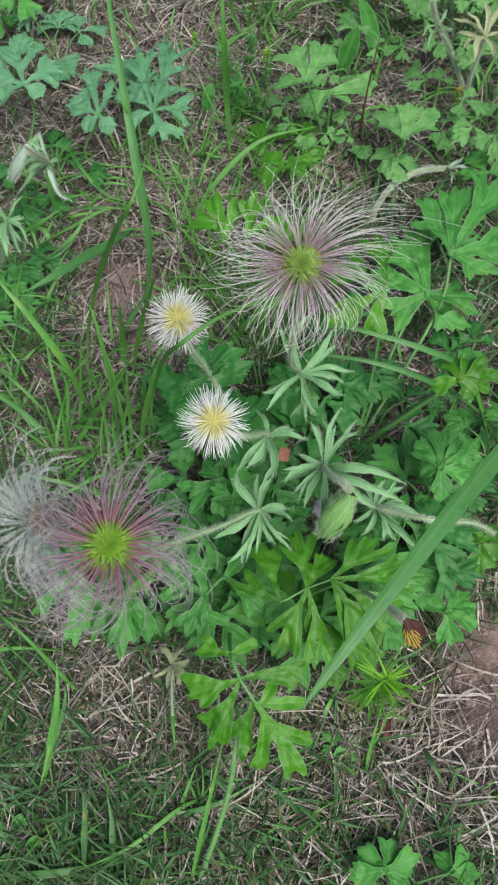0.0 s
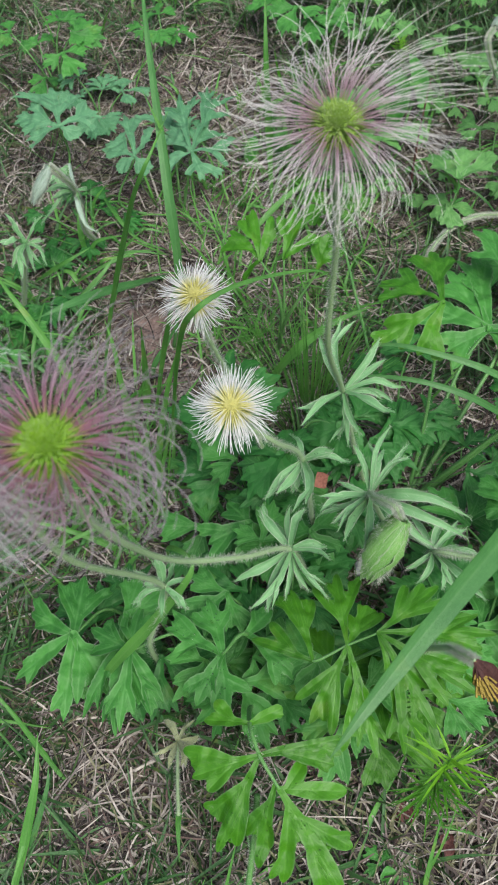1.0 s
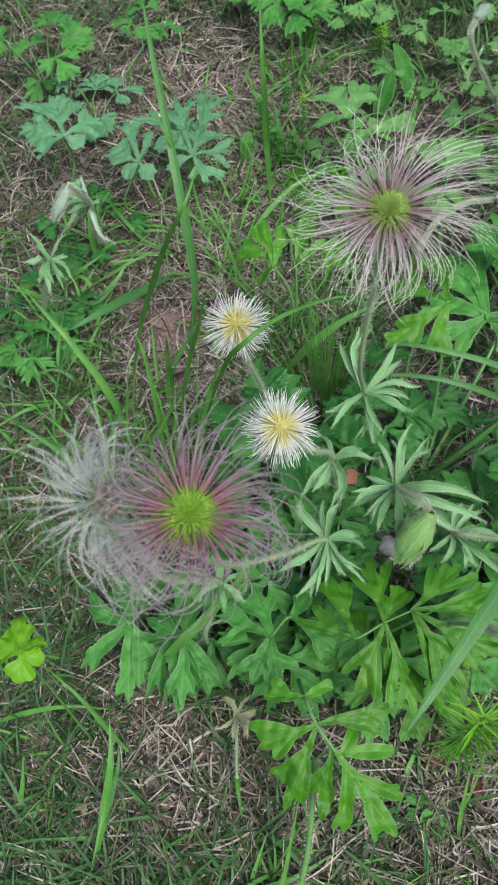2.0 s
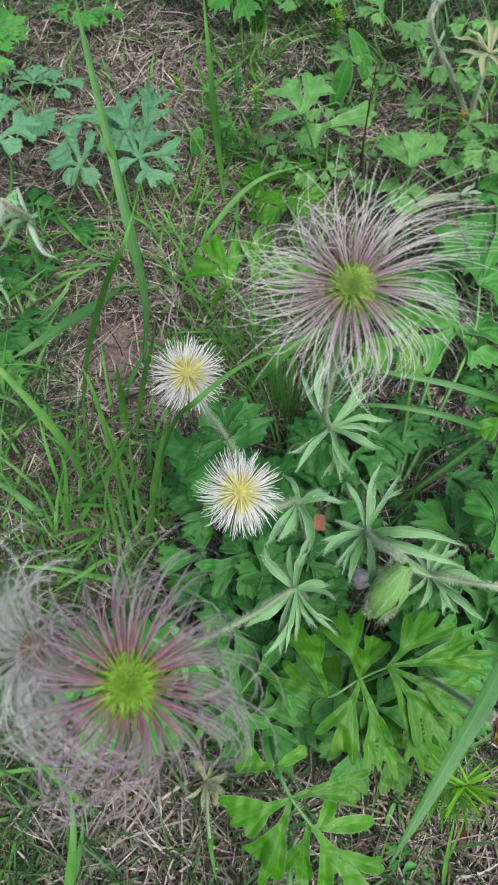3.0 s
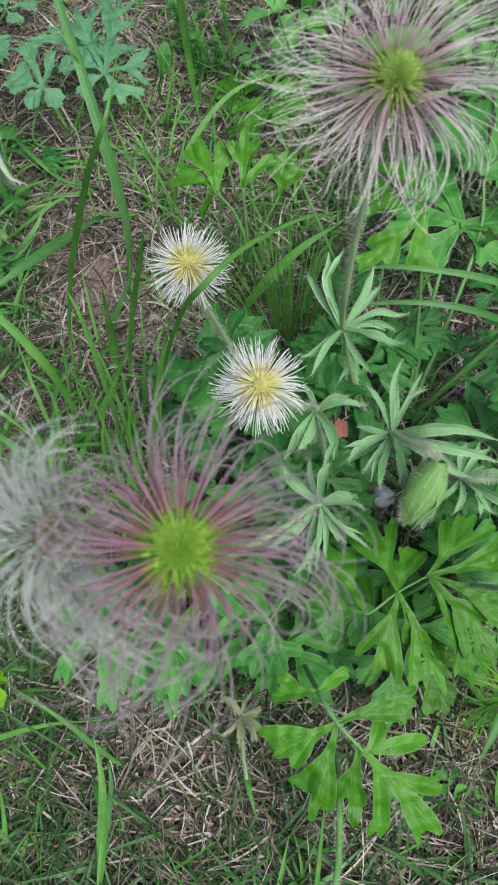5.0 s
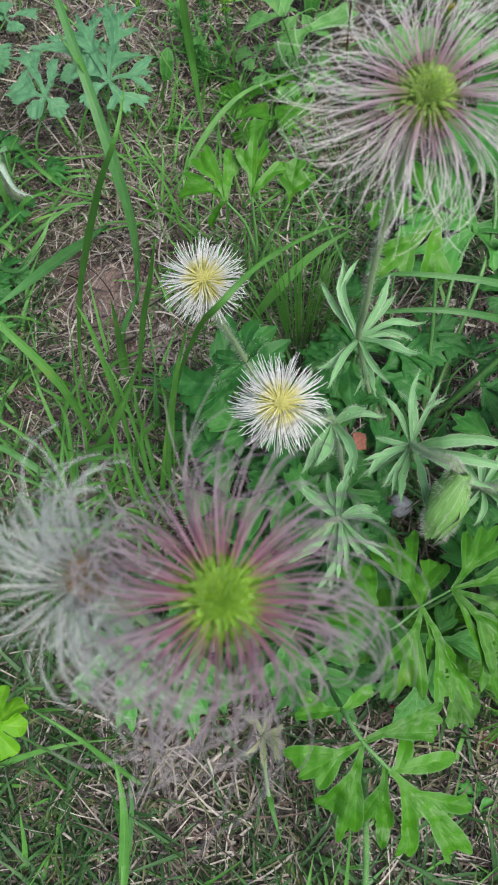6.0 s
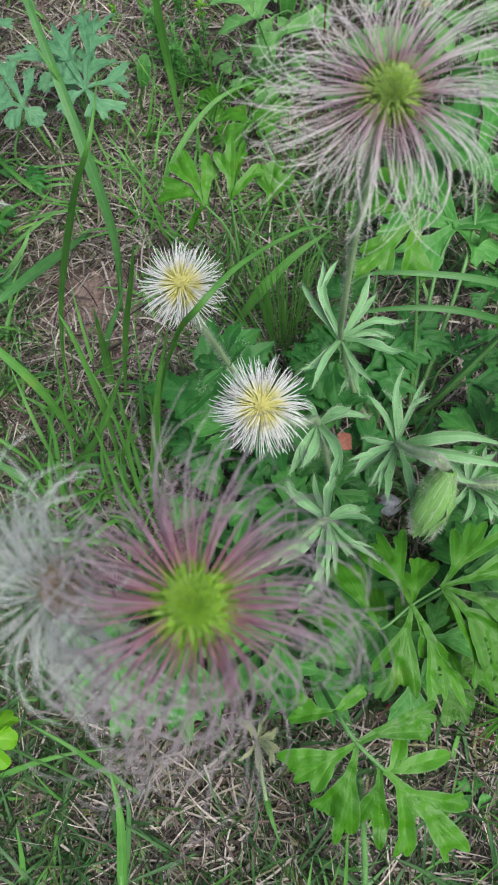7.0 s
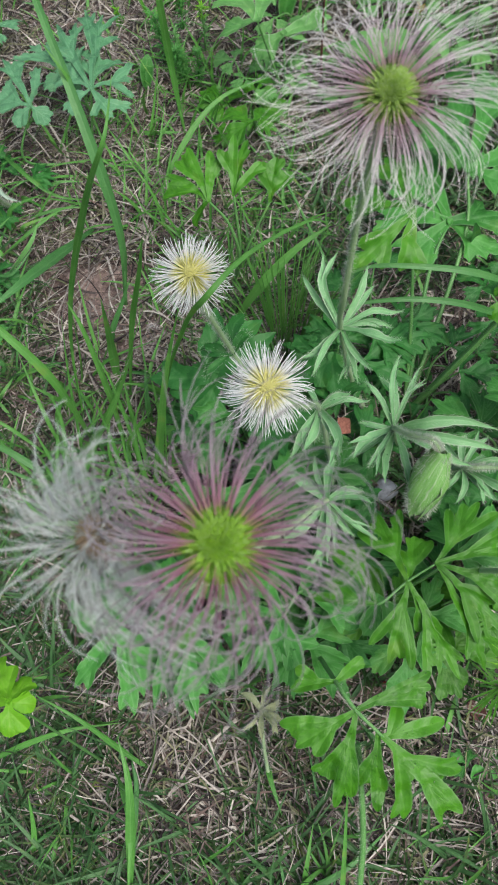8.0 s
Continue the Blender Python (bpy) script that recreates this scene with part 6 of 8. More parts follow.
lone_blade([(-0.0160, 0.0950, 0.0000), (-0.0150, 0.0740, 0.0200), (-0.0120, 0.0500, 0.0200)], 0.0048, GRASS, "green grass blade beside withered bracts", 625)
lone_blade([(-0.1160, 0.1030, 0.0000), (-0.1010, 0.0840, 0.0300), (-0.0980, 0.0600, 0.0350), (-0.1070, 0.0230, 0.0200)], 0.0060, GRASS, "long soft grass blade over litter", 626)
lone_blade([(-0.1680, 0.4970, 0.0000), (-0.1300, 0.4970, 0.0300), (-0.1000, 0.5130, 0.0350), (-0.0780, 0.5230, 0.0300)], 0.0035, GRASS, "thin arched blade over litter", 627)
lone_blade([(-0.1580, 0.4780, 0.0000), (-0.1220, 0.4810, 0.0400), (-0.1120, 0.4980, 0.0450)], 0.0045, SAGE, "pale bent blade at the clearing edge", 628)
lone_blade([(-0.1410, 0.5420, 0.0000), (-0.1020, 0.5250, 0.0250), (-0.0740, 0.5270, 0.0200)], 0.0032, SAGE, "fine pale blade across straw", 629)
lone_blade([(-0.1260, 0.5670, 0.0000), (-0.1000, 0.5580, 0.0200), (-0.0770, 0.5590, 0.0150)], 0.0036, SAGE, "short pale blade over dead grass", 630)
lone_blade([(-0.2020, 0.5090, 0.0000), (-0.1580, 0.4920, 0.0400), (-0.1320, 0.5040, 0.0500)], 0.0050, GRASS, "arching blade among ferny leaves", 631)
lone_blade([(-0.1600, 0.4220, 0.0000), (-0.1260, 0.3760, 0.0500), (-0.1170, 0.3490, 0.0500)], 0.0040, MEADOW, "bent slim blade over soil", 632)
lone_blade([(0.2290, 0.3810, 0.0000), (0.2230, 0.3230, 0.0500), (0.2260, 0.2790, 0.0600)], 0.0035, GRASS, "thin upright blade beside cut leaves", 633)
lone_blade([(0.1190, 0.0110, 0.0000), (0.1200, -0.0100, 0.0150), (0.1250, -0.0250, 0.0100)], 0.0042, MEADOW, "short turf blade in straw", 634)
lone_blade([(0.1650, 0.0650, 0.0000), (0.1720, 0.0450, 0.0200), (0.1820, 0.0260, 0.0150)], 0.0052, MEADOW, "blue-green blade over tan straw", 635)
lone_blade([(0.0900, 0.0250, 0.0000), (0.1040, 0.0070, 0.0200), (0.1280, 0.0000, 0.0150)], 0.0045, MEADOW, "low grass blade in tangled straw", 636)

# ---- grass tufts ----
plant = thing("grass_tuft", (-0.0624, 0.2613, gz(-0.0624, 0.2613) - 0.002), "loose tuft of green grass blades", "grass")
grass_blade(plant, [(-0.0632, 0.2917, gz(-0.0632, 0.2917) - 0.002), (-0.0639, 0.2817, 0.0100), (-0.0625, 0.2944, 0.0500), (-0.0657, 0.3162, 0.0900), (-0.0713, 0.3300, 0.1100)], 0.0036, GRASS, 178)
grass_blade(plant, [(-0.0672, 0.2936, gz(-0.0672, 0.2936) - 0.002), (-0.0598, 0.2857, 0.0100), (-0.0606, 0.3075, 0.0300), (-0.0621, 0.3233, 0.0600)], 0.0046, GRASS, 179)
grass_blade(plant, [(-0.0365, 0.2291, gz(-0.0365, 0.2291) - 0.002), (-0.0344, 0.2312, 0.0500), (-0.0081, 0.2099, 0.0700), (0.0212, 0.1846, 0.0600)], 0.0045, GRASS, 180)
grass_blade(plant, [(-0.0987, 0.2962, gz(-0.0987, 0.2962) - 0.002), (-0.1139, 0.2950, 0.0100), (-0.1098, 0.3242, 0.0500), (-0.1164, 0.3381, 0.0700)], 0.0042, GRASS, 181)
grass_blade(plant, [(-0.1223, 0.3015, gz(-0.1223, 0.3015) - 0.002), (-0.1219, 0.2957, 0.0100), (-0.1237, 0.3026, 0.0300), (-0.1290, 0.3174, 0.0500)], 0.0052, GRASS, 182)
grass_blade(plant, [(-0.0696, 0.2569, gz(-0.0696, 0.2569) - 0.002), (-0.0786, 0.2571, 0.0300), (-0.0985, 0.2418, 0.0400), (-0.1227, 0.2328, 0.0300)], 0.0045, GRASS, 183)
grass_blade(plant, [(-0.0952, 0.2991, gz(-0.0952, 0.2991) - 0.002), (-0.0999, 0.3069, 0.0200), (-0.0756, 0.3007, 0.0700), (-0.0564, 0.3046, 0.1100), (-0.0427, 0.3018, 0.1500)], 0.0048, GRASS, 184)
plant = thing("grass_tuft", (-0.1240, 0.2956, gz(-0.1240, 0.2956) - 0.002), "low grass tuft with broad bent blades", "grass")
grass_blade(plant, [(-0.1329, 0.2929, gz(-0.1329, 0.2929) - 0.002), (-0.1300, 0.2964, 0.0100), (-0.1494, 0.3114, 0.0300), (-0.1675, 0.3189, 0.0500), (-0.1838, 0.3262, 0.0600)], 0.0062, GRASS_BLUE, 185)
grass_blade(plant, [(-0.1446, 0.2761, gz(-0.1446, 0.2761) - 0.002), (-0.1339, 0.2881, 0.0100), (-0.1517, 0.3008, 0.0200), (-0.1689, 0.3067, 0.0300)], 0.0040, GRASS_BLUE, 186)
grass_blade(plant, [(-0.1671, 0.3890, gz(-0.1671, 0.3890) - 0.002), (-0.1541, 0.3909, 0.0200), (-0.1684, 0.3961, 0.0300), (-0.1889, 0.3884, 0.0300)], 0.0045, GRASS_BLUE, 187)
grass_blade(plant, [(-0.0711, 0.4001, gz(-0.0711, 0.4001) - 0.002), (-0.0697, 0.4027, 0.0200), (-0.0576, 0.4111, 0.0400), (-0.0467, 0.4175, 0.0600)], 0.0052, GRASS_BLUE, 188)
grass_blade(plant, [(-0.1627, 0.4696, gz(-0.1627, 0.4696) - 0.002), (-0.1632, 0.4803, 0.0200), (-0.1404, 0.4651, 0.0300), (-0.1164, 0.4821, 0.0400)], 0.0042, GRASS_BLUE, 189)
plant = thing("grass_tuft", (-0.0725, 0.2619, gz(-0.0725, 0.2619) - 0.002), "dense tuft of upright bright green grass blades", "grass")
grass_blade(plant, [(-0.0746, 0.2670, gz(-0.0746, 0.2670) - 0.002), (-0.0740, 0.2651, 0.0100), (-0.0757, 0.2953, 0.0600), (-0.0786, 0.3093, 0.1000)], 0.0042, GRASS, 190)
grass_blade(plant, [(-0.1021, 0.2814, gz(-0.1021, 0.2814) - 0.002), (-0.1082, 0.2882, 0.0100), (-0.0737, 0.3156, 0.0600), (-0.0558, 0.3193, 0.1000)], 0.0050, GRASS, 191)
grass_blade(plant, [(-0.0606, 0.2500, gz(-0.0606, 0.2500) - 0.002), (-0.0574, 0.2661, 0.0100), (-0.0610, 0.2781, 0.0300), (-0.0580, 0.2932, 0.0700), (-0.0417, 0.2995, 0.1100)], 0.0044, GRASS, 192)
grass_blade(plant, [(-0.0599, 0.2588, gz(-0.0599, 0.2588) - 0.002), (-0.0558, 0.2764, 0.0100), (-0.0436, 0.2932, 0.0600), (-0.0291, 0.3046, 0.1200)], 0.0046, GRASS, 193)
grass_blade(plant, [(-0.1165, 0.3118, gz(-0.1165, 0.3118) - 0.002), (-0.1052, 0.3030, 0.0100), (-0.0966, 0.3368, 0.0700), (-0.0873, 0.3538, 0.1200)], 0.0026, GRASS, 194)
grass_blade(plant, [(-0.0927, 0.2513, gz(-0.0927, 0.2513) - 0.002), (-0.0751, 0.2449, 0.0100), (-0.1010, 0.2483, 0.0300), (-0.1323, 0.2516, 0.0400), (-0.1471, 0.2507, 0.0400)], 0.0050, GRASS, 195)
grass_blade(plant, [(-0.1185, 0.2454, gz(-0.1185, 0.2454) - 0.002), (-0.1211, 0.2478, 0.0100), (-0.1022, 0.2586, 0.0300), (-0.0818, 0.2696, 0.0500)], 0.0052, GRASS, 196)
grass_blade(plant, [(-0.0340, 0.2503, gz(-0.0340, 0.2503) - 0.002), (-0.0377, 0.2461, 0.0100), (-0.0215, 0.2535, 0.0300), (-0.0052, 0.2650, 0.0400)], 0.0044, GRASS, 197)
grass_blade(plant, [(-0.0677, 0.2158, gz(-0.0677, 0.2158) - 0.002), (-0.0761, 0.2176, 0.0100), (-0.0630, 0.2290, 0.0300), (-0.0482, 0.2367, 0.0400)], 0.0044, GRASS, 198)
grass_blade(plant, [(-0.1192, 0.2808, gz(-0.1192, 0.2808) - 0.002), (-0.1144, 0.2856, 0.0100), (-0.1115, 0.2941, 0.0400), (-0.1109, 0.3045, 0.0600)], 0.0050, GRASS, 199)
grass_blade(plant, [(-0.1328, 0.2868, gz(-0.1328, 0.2868) - 0.002), (-0.1249, 0.2871, 0.0100), (-0.1265, 0.2947, 0.0300), (-0.1275, 0.2982, 0.0500)], 0.0044, GRASS, 200)
grass_blade(plant, [(-0.0691, 0.2709, gz(-0.0691, 0.2709) - 0.002), (-0.0629, 0.2623, 0.0100), (-0.0678, 0.2774, 0.0500), (-0.0644, 0.2889, 0.0900)], 0.0040, GRASS, 201)
grass_blade(plant, [(-0.0980, 0.2715, gz(-0.0980, 0.2715) - 0.002), (-0.0830, 0.2802, 0.0100), (-0.0794, 0.2902, 0.0500), (-0.0703, 0.3053, 0.0800)], 0.0036, GRASS, 202)
grass_blade(plant, [(-0.1414, 0.2460, gz(-0.1414, 0.2460) - 0.002), (-0.1338, 0.2628, 0.0100), (-0.1382, 0.2669, 0.0300), (-0.1463, 0.2785, 0.0500)], 0.0050, GRASS, 203)
plant = thing("grass_tuft", (0.0214, 0.7701, gz(0.0214, 0.7701) - 0.002), "bright green grass shoots at the clearing edge", "grass")
grass_blade(plant, [(0.0312, 0.7537, gz(0.0312, 0.7537) - 0.002), (0.0160, 0.7729, 0.0300), (0.0111, 0.7731, 0.0600)], 0.0040, BRIGHT, 204)
grass_blade(plant, [(0.0309, 0.7599, gz(0.0309, 0.7599) - 0.002), (0.0331, 0.7641, 0.0300), (0.0438, 0.7663, 0.0700)], 0.0040, BRIGHT, 205)
grass_blade(plant, [(0.0633, 0.7395, gz(0.0633, 0.7395) - 0.002), (0.0501, 0.7553, 0.0300), (0.0660, 0.7785, 0.0500)], 0.0040, BRIGHT, 206)
grass_blade(plant, [(0.0086, 0.7414, gz(0.0086, 0.7414) - 0.002), (0.0001, 0.7472, 0.0300), (-0.0116, 0.7677, 0.0400)], 0.0040, BRIGHT, 207)
plant = thing("grass_tuft", (-0.1538, 0.5303, gz(-0.1538, 0.5303) - 0.002), "coarse grass tuft at the meadow edge", "grass")
grass_blade(plant, [(-0.1376, 0.5234, gz(-0.1376, 0.5234) - 0.002), (-0.1364, 0.5288, 0.0300), (-0.1066, 0.5300, 0.0400)], 0.0050, GRASS, 208)
grass_blade(plant, [(-0.1426, 0.5238, gz(-0.1426, 0.5238) - 0.002), (-0.1477, 0.5329, 0.0400), (-0.1451, 0.5526, 0.0700)], 0.0060, GRASS, 209)
grass_blade(plant, [(-0.1297, 0.5218, gz(-0.1297, 0.5218) - 0.002), (-0.1291, 0.5189, 0.0200), (-0.0969, 0.5254, 0.0200)], 0.0040, GRASS, 210)
grass_blade(plant, [(-0.1411, 0.4844, gz(-0.1411, 0.4844) - 0.002), (-0.1558, 0.5037, 0.0200), (-0.1696, 0.4861, 0.0300)], 0.0050, GRASS, 211)

# ---- broad plain leaves, sprigs and other small plants ----
def oblong_leaf(root, tip, width, mat, label, seed):
    """A single undivided leaf that stands on a short stalk."""
    rng = random.Random(seed)
    x, y, _ = root
    at = (x, y, gz(x, y) - 0.002)
    plant = thing("broad_leaf", at, label, "leaf")
    g = Geo()
    a, b = np.array(at, float), np.array(tip, float)
    path = bent(a, b, 0.006, 14, rng)
    n = 14
    w = [0.0016 if k < 3 else width * math.sin(math.pi * ((k - 2) / (n - 1 - 2) * 0.92 + 0.06)) ** 0.8 for k in range(n)]
    strip(g, path, w, (0.1, -0.75, 0.65), fold=0.10, wave=0.10, seed=seed)
    part("blade", g, mat, plant)
    return plant


def feathery_sprig(at, height, mat, label, seed, needles=90, reach=0.014, top=None, lean=None):
    """A small upright plant with whorls of needle leaves."""
    rng = random.Random(seed)
    x, y = at
    z = gz(x, y) - 0.002
    plant = thing("feathery_sprig", (x, y, z), label, "herb")
    lean = np.array((rng.uniform(-0.15, 0.15), rng.uniform(-0.15, 0.15), 1.0)) if lean is None else np.array((*lean, 1.0))
    path = [np.array((x, y, z)) + lean * height * s for s in (0, 0.25, 0.5, 0.75, 1.0)]
    g = Geo()
    tube(g, path, [0.0009, 0.0008, 0.0007, 0.0006, 0.0004], 5)
    stem = part("stem", g, mat, plant)
    for k in range(needles):
        s = rng.uniform(0.15, 1.0)
        a = rng.uniform(0, 6.2832)
        p = np.array((x, y, z)) + lean * height * s
        ln = reach * rng.uniform(0.6, 1.1) * (1.1 - 0.35 * s)
        tip = p + np.array((math.cos(a), math.sin(a), rng.uniform(0.1, 0.7))) * ln
        g = Geo()
        strip(g, bent(p, tip, ln * 0.08, 4), [0.0007, 0.0013, 0.0011, 0.0002], thick=0.0002)
        part("needle", g, top if top and s > 0.75 else mat, stem)
    return plant


def slender_stalk(pts, radius, mat, label, seed):
    """A thin bare stalk with a few small leaves near its top."""
    rng = random.Random(seed)
    x, y, _ = pts[0]
    root = (x, y, gz(x, y) - 0.002)
    plant = thing("slender_stalk", root, label, "herb")
    path = curve_through([root] + list(pts[1:]), 18)
    g = Geo()
    tube(g, path, [radius * (1.1 - 0.6 * k / 17) for k in range(18)], 6)
    part("stem", g, mat, plant)
    for k in (9, 12, 14, 16, 17):
        a = rng.uniform(0, 6.2832)
        tip = path[k] + np.array((math.cos(a), math.sin(a), 0.5)) * 0.012 * rng.uniform(0.7, 1.2)
        g = Geo()
        strip(g, bent(path[k], tip, 0.001, 6, rng), strap_widths(6, 0.0034, 0.3, 0.5), fold=0.15)
        part("leaf", g, MID, plant)
    return plant


def wiry_tuft(at, count, height, spread, mat, label, seed):
    """A dense tuft of hair-fine grass."""
    rng = random.Random(seed)
    x, y = at
    z = gz(x, y) - 0.002
    plant = thing("wiry_grass_tuft", (x, y, z), label, "grass")
    for k in range(count):
        a = rng.uniform(0, 6.2832)
        r = rng.random() ** 0.6
        b = np.array((x + math.cos(a) * r * spread * 0.5, y + math.sin(a) * r * spread * 0.5, z))
        h = height * rng.uniform(0.45, 1.1)
        tip = b + np.array((math.cos(a) * r * spread, math.sin(a) * r * spread, h * (1 - 0.35 * r)))
        g = Geo()
        strip(g, curve_through([b, b + (tip - b) * 0.5 + np.array((0, 0, h * 0.12)), tip], 7), [0.0008, 0.0008, 0.0008, 0.0007, 0.0006, 0.0005, 0.0002], (0, -0.6, 0.8), thick=0.0002)
        part("blade", g, mat, plant)
    return plant


def random_tuft(at, count, length, label, seed):
    """A loose tuft of bent grass blades from one root."""
    rng = random.Random(seed)
    x, y = at
    z = gz(x, y) - 0.002
    plant = thing("grass_tuft", (x, y, z), label, "grass")
    for k in range(count):
        a = rng.uniform(0, 6.2832)
        ln = length * rng.uniform(0.45, 1.15)
        out = rng.uniform(0.15, 0.95)
        d = np.array((math.cos(a) * out, math.sin(a) * out, 1.0 - 0.55 * out))
        b = np.array((x + rng.gauss(0, 0.011), y + rng.gauss(0, 0.011), z))
        m = b + d * ln * 0.55
        tip = b + d * ln + np.array((math.cos(a) * 0.2, math.sin(a) * 0.2, -0.32 * out)) * ln
        tip[2] = max(tip[2], gz(tip[0], tip[1]) + 0.002)
        grass_blade(plant, [b, m, tip], rng.uniform(0.0015, 0.0044), GRASS if rng.random() < 0.75 else GRASS_BLUE, seed * 40 + k)
    return plant


def stone(at, size, mat, label, seed, name="pebble", sink=0.3, rough=0.0):
    rng = random.Random(seed)
    x, y = at
    sx, sy, sz = size
    z = gz(x, y) + sz * (0.5 - sink)
    plant = thing(name, (x, y, z), label, name.replace("_", " "))
    g = Geo()
    ph = [rng.uniform(0, 6.28) for _ in range(6)]
    rows, uvs = [], []
    for i in range(11):
        t = math.pi * i / 10
        row = []
        for j in range(16):
            f = 6.2832 * j / 16
            d = np.array((math.sin(t) * math.cos(f), math.sin(t) * math.sin(f), math.cos(t)))
            q = 1 + rough * rng.uniform(-1, 1) + 0.10 * math.sin(3 * d[0] + ph[0]) + 0.08 * math.sin(4 * d[1] + ph[1]) + 0.06 * math.sin(5 * d[2] + ph[2])
            row.append(np.array((x, y, z)) + d * np.array((sx, sy, sz)) * 0.5 * q)
        rows.append(row)
        uvs.append([(0.5, i / 10)] * 16)
    g.rows(rows, uvs, True)
    part("body", g, mat, plant)
    return plant


def dead_leaf(at, length, width, heading, mat, label, seed, lift=0.004, blunt=1.6):
    rng = random.Random(seed)
    x, y, z = at
    plant = thing("fallen_leaf", (x, y, z), label, "dead leaf")
    d = np.array((math.cos(radians(heading)), math.sin(radians(heading)), 0.0))
    p = np.array((x, y, z))
    path = [p + d * length * (s - 0.5) + np.array((0, 0, lift * math.sin(s * 3.1) + 0.0006)) for s in (0, 0.17, 0.33, 0.5, 0.67, 0.83, 1.0)]
    g = Geo()
    strip(g, path, strap_widths(7, width, min(0.95, 0.19 * blunt), 0.5, blunt), (0.2 * rng.uniform(-1, 1), 0.1, 1), fold=0.18, wave=0.3, seed=seed)
    part("blade", g, mat, plant)
    return plant


oblong_leaf((0.1240, 0.7040, 0.0000), (0.1410, 0.7190, 0.0600), 0.0185, MID, "upright oblong smooth green leaf", 61)
oblong_leaf((0.1660, 0.7200, 0.0000), (0.1420, 0.7460, 0.0700), 0.0165, MID, "tall oblong green leaf at the clearing edge", 62)
oblong_leaf((-0.0109, 0.6516, 0.0000), (-0.0023, 0.6696, 0.0350), 0.0125, MID, "small oval green leaf on litter", 63)
oblong_leaf((0.2151, 0.4053, 0.0000), (0.1903, 0.3783, 0.1000), 0.010, DARK, "rounded dewy leaf among cut leaves", 64)
oblong_leaf((-0.1200, -0.0060, 0.0000), (-0.1180, 0.0080, 0.0180), 0.0105, MID, "small oval green leaf low in the turf", 601)
oblong_leaf((-0.1340, -0.0110, 0.0000), (-0.1320, 0.0030, 0.0180), 0.0105, MID, "small pale oval leaf beside grass", 602)
oblong_leaf((-0.1080, -0.0180, 0.0000), (-0.1060, -0.0060, 0.0180), 0.0105, MID, "small oval leaf among grass blades", 603)
oblong_leaf((-0.1250, -0.0300, 0.0000), (-0.1250, -0.0170, 0.0180), 0.0105, MID, "round green leaf at the turf", 604)
oblong_leaf((0.1090, 0.0440, 0.0000), (0.1070, 0.0550, 0.0180), 0.0105, MID, "small round green leaf in straw", 605)
feathery_sprig((0.130, 0.094), 0.150, BRIGHT, "needle-leaved sprig with a yellow-green tip", 65, 75, 0.028, LIME, lean=(-0.05, -0.04))
feathery_sprig((0.0278, 0.6553), 0.05, MID, "fine feathery green sprig", 66, 130, 0.013)
feathery_sprig((0.0169, 0.6816), 0.06, MID, "fine feathery green sprig on litter", 67, 130, 0.014)
feathery_sprig((0.1345, 0.7952), 0.05, BRIGHT, "needle-leaved yellow-green sprig in grass", 68, 80, 0.014, LIME)
feathery_sprig((0.0602, 0.8257), 0.06, BRIGHT, "needle-leaved sprig among grass", 69, 90, 0.016)
feathery_sprig((0.2413, 0.6722), 0.03, LIME, "tiny yellow-flowered sprig in dead grass", 70, 40, 0.008, STAMEN)
feathery_sprig((-0.0209, 0.7434), 0.03, BRIGHT, "tiny leafy green sprig on litter", 71, 40, 0.009, LIME)
feathery_sprig((0.0250, 0.6710), 0.060, SAGE, "slender whorl-leaved herb among litter", 641, 70, 0.009)
feathery_sprig((0.0370, 0.6520), 0.050, MID, "slender whorl-leaved herb among litter", 642, 70, 0.009)
feathery_sprig((0.0500, 0.6870), 0.060, SAGE, "slender whorl-leaved herb among litter", 643, 70, 0.009, LIME)
feathery_sprig((0.0350, 0.7220), 0.055, MID, "slender whorl-leaved herb among litter", 644, 70, 0.009)
feathery_sprig((0.0590, 0.7750), 0.050, SAGE, "slender whorl-leaved herb among litter", 645, 70, 0.009)
wiry_tuft((0.0560, 0.3680), 130, 0.135, 0.046, GRASS, "dense tuft of hair-fine green grass", 72)
wiry_tuft((0.0239, 0.4286), 60, 0.07, 0.035, GRASS, "thin fine-bladed grass tuft", 73)
wiry_tuft((0.0560, 0.7965), 50, 0.06, 0.035, GRASS, "thin fine grass tuft beside dead grass", 74)
stone((0.0957, 0.2275), (0.0165, 0.0150, 0.0160), PEBBLE, "smooth blue-grey pebble under bracts", 75, sink=0.15)
stone((-0.0405, 0.4097), (0.010, 0.007, 0.006), CHALK, "small pale stone on bare soil", 76)
stone((-0.0641, 0.4702), (0.014, 0.010, 0.007), CLOD, "flat lump of pinkish soil", 77, "soil_clod", 0.45, 0.16)
stone((-0.0877, 0.4405), (0.012, 0.010, 0.007), CLOD, "dry lump of pinkish soil", 79, "soil_clod", 0.45, 0.16)
stone((-0.0740, 0.0445), (0.013, 0.010, 0.006), CLOD, "dry lump of brown soil", 80, "soil_clod", 0.45, 0.16)
dead_leaf((0.062, 0.2285, 0.1505), 0.0098, 0.0066, 80, TERRACOTTA, "small brick-red scrap caught on a bract", 81, 0.0010, 5.0)
dead_leaf((0.0676, 0.1089, 0.0060), 0.010, 0.007, 40, CRIMSON, "crimson dead leaf on litter", 82)
dead_leaf((0.1186, 0.0841, 0.0060), 0.018, 0.010, 100, RUSSET, "dark russet dead leaf on straw", 90)
dead_leaf((0.1412, 0.0703, 0.0060), 0.014, 0.008, 60, RUSSET, "russet dead leaf scrap", 91)
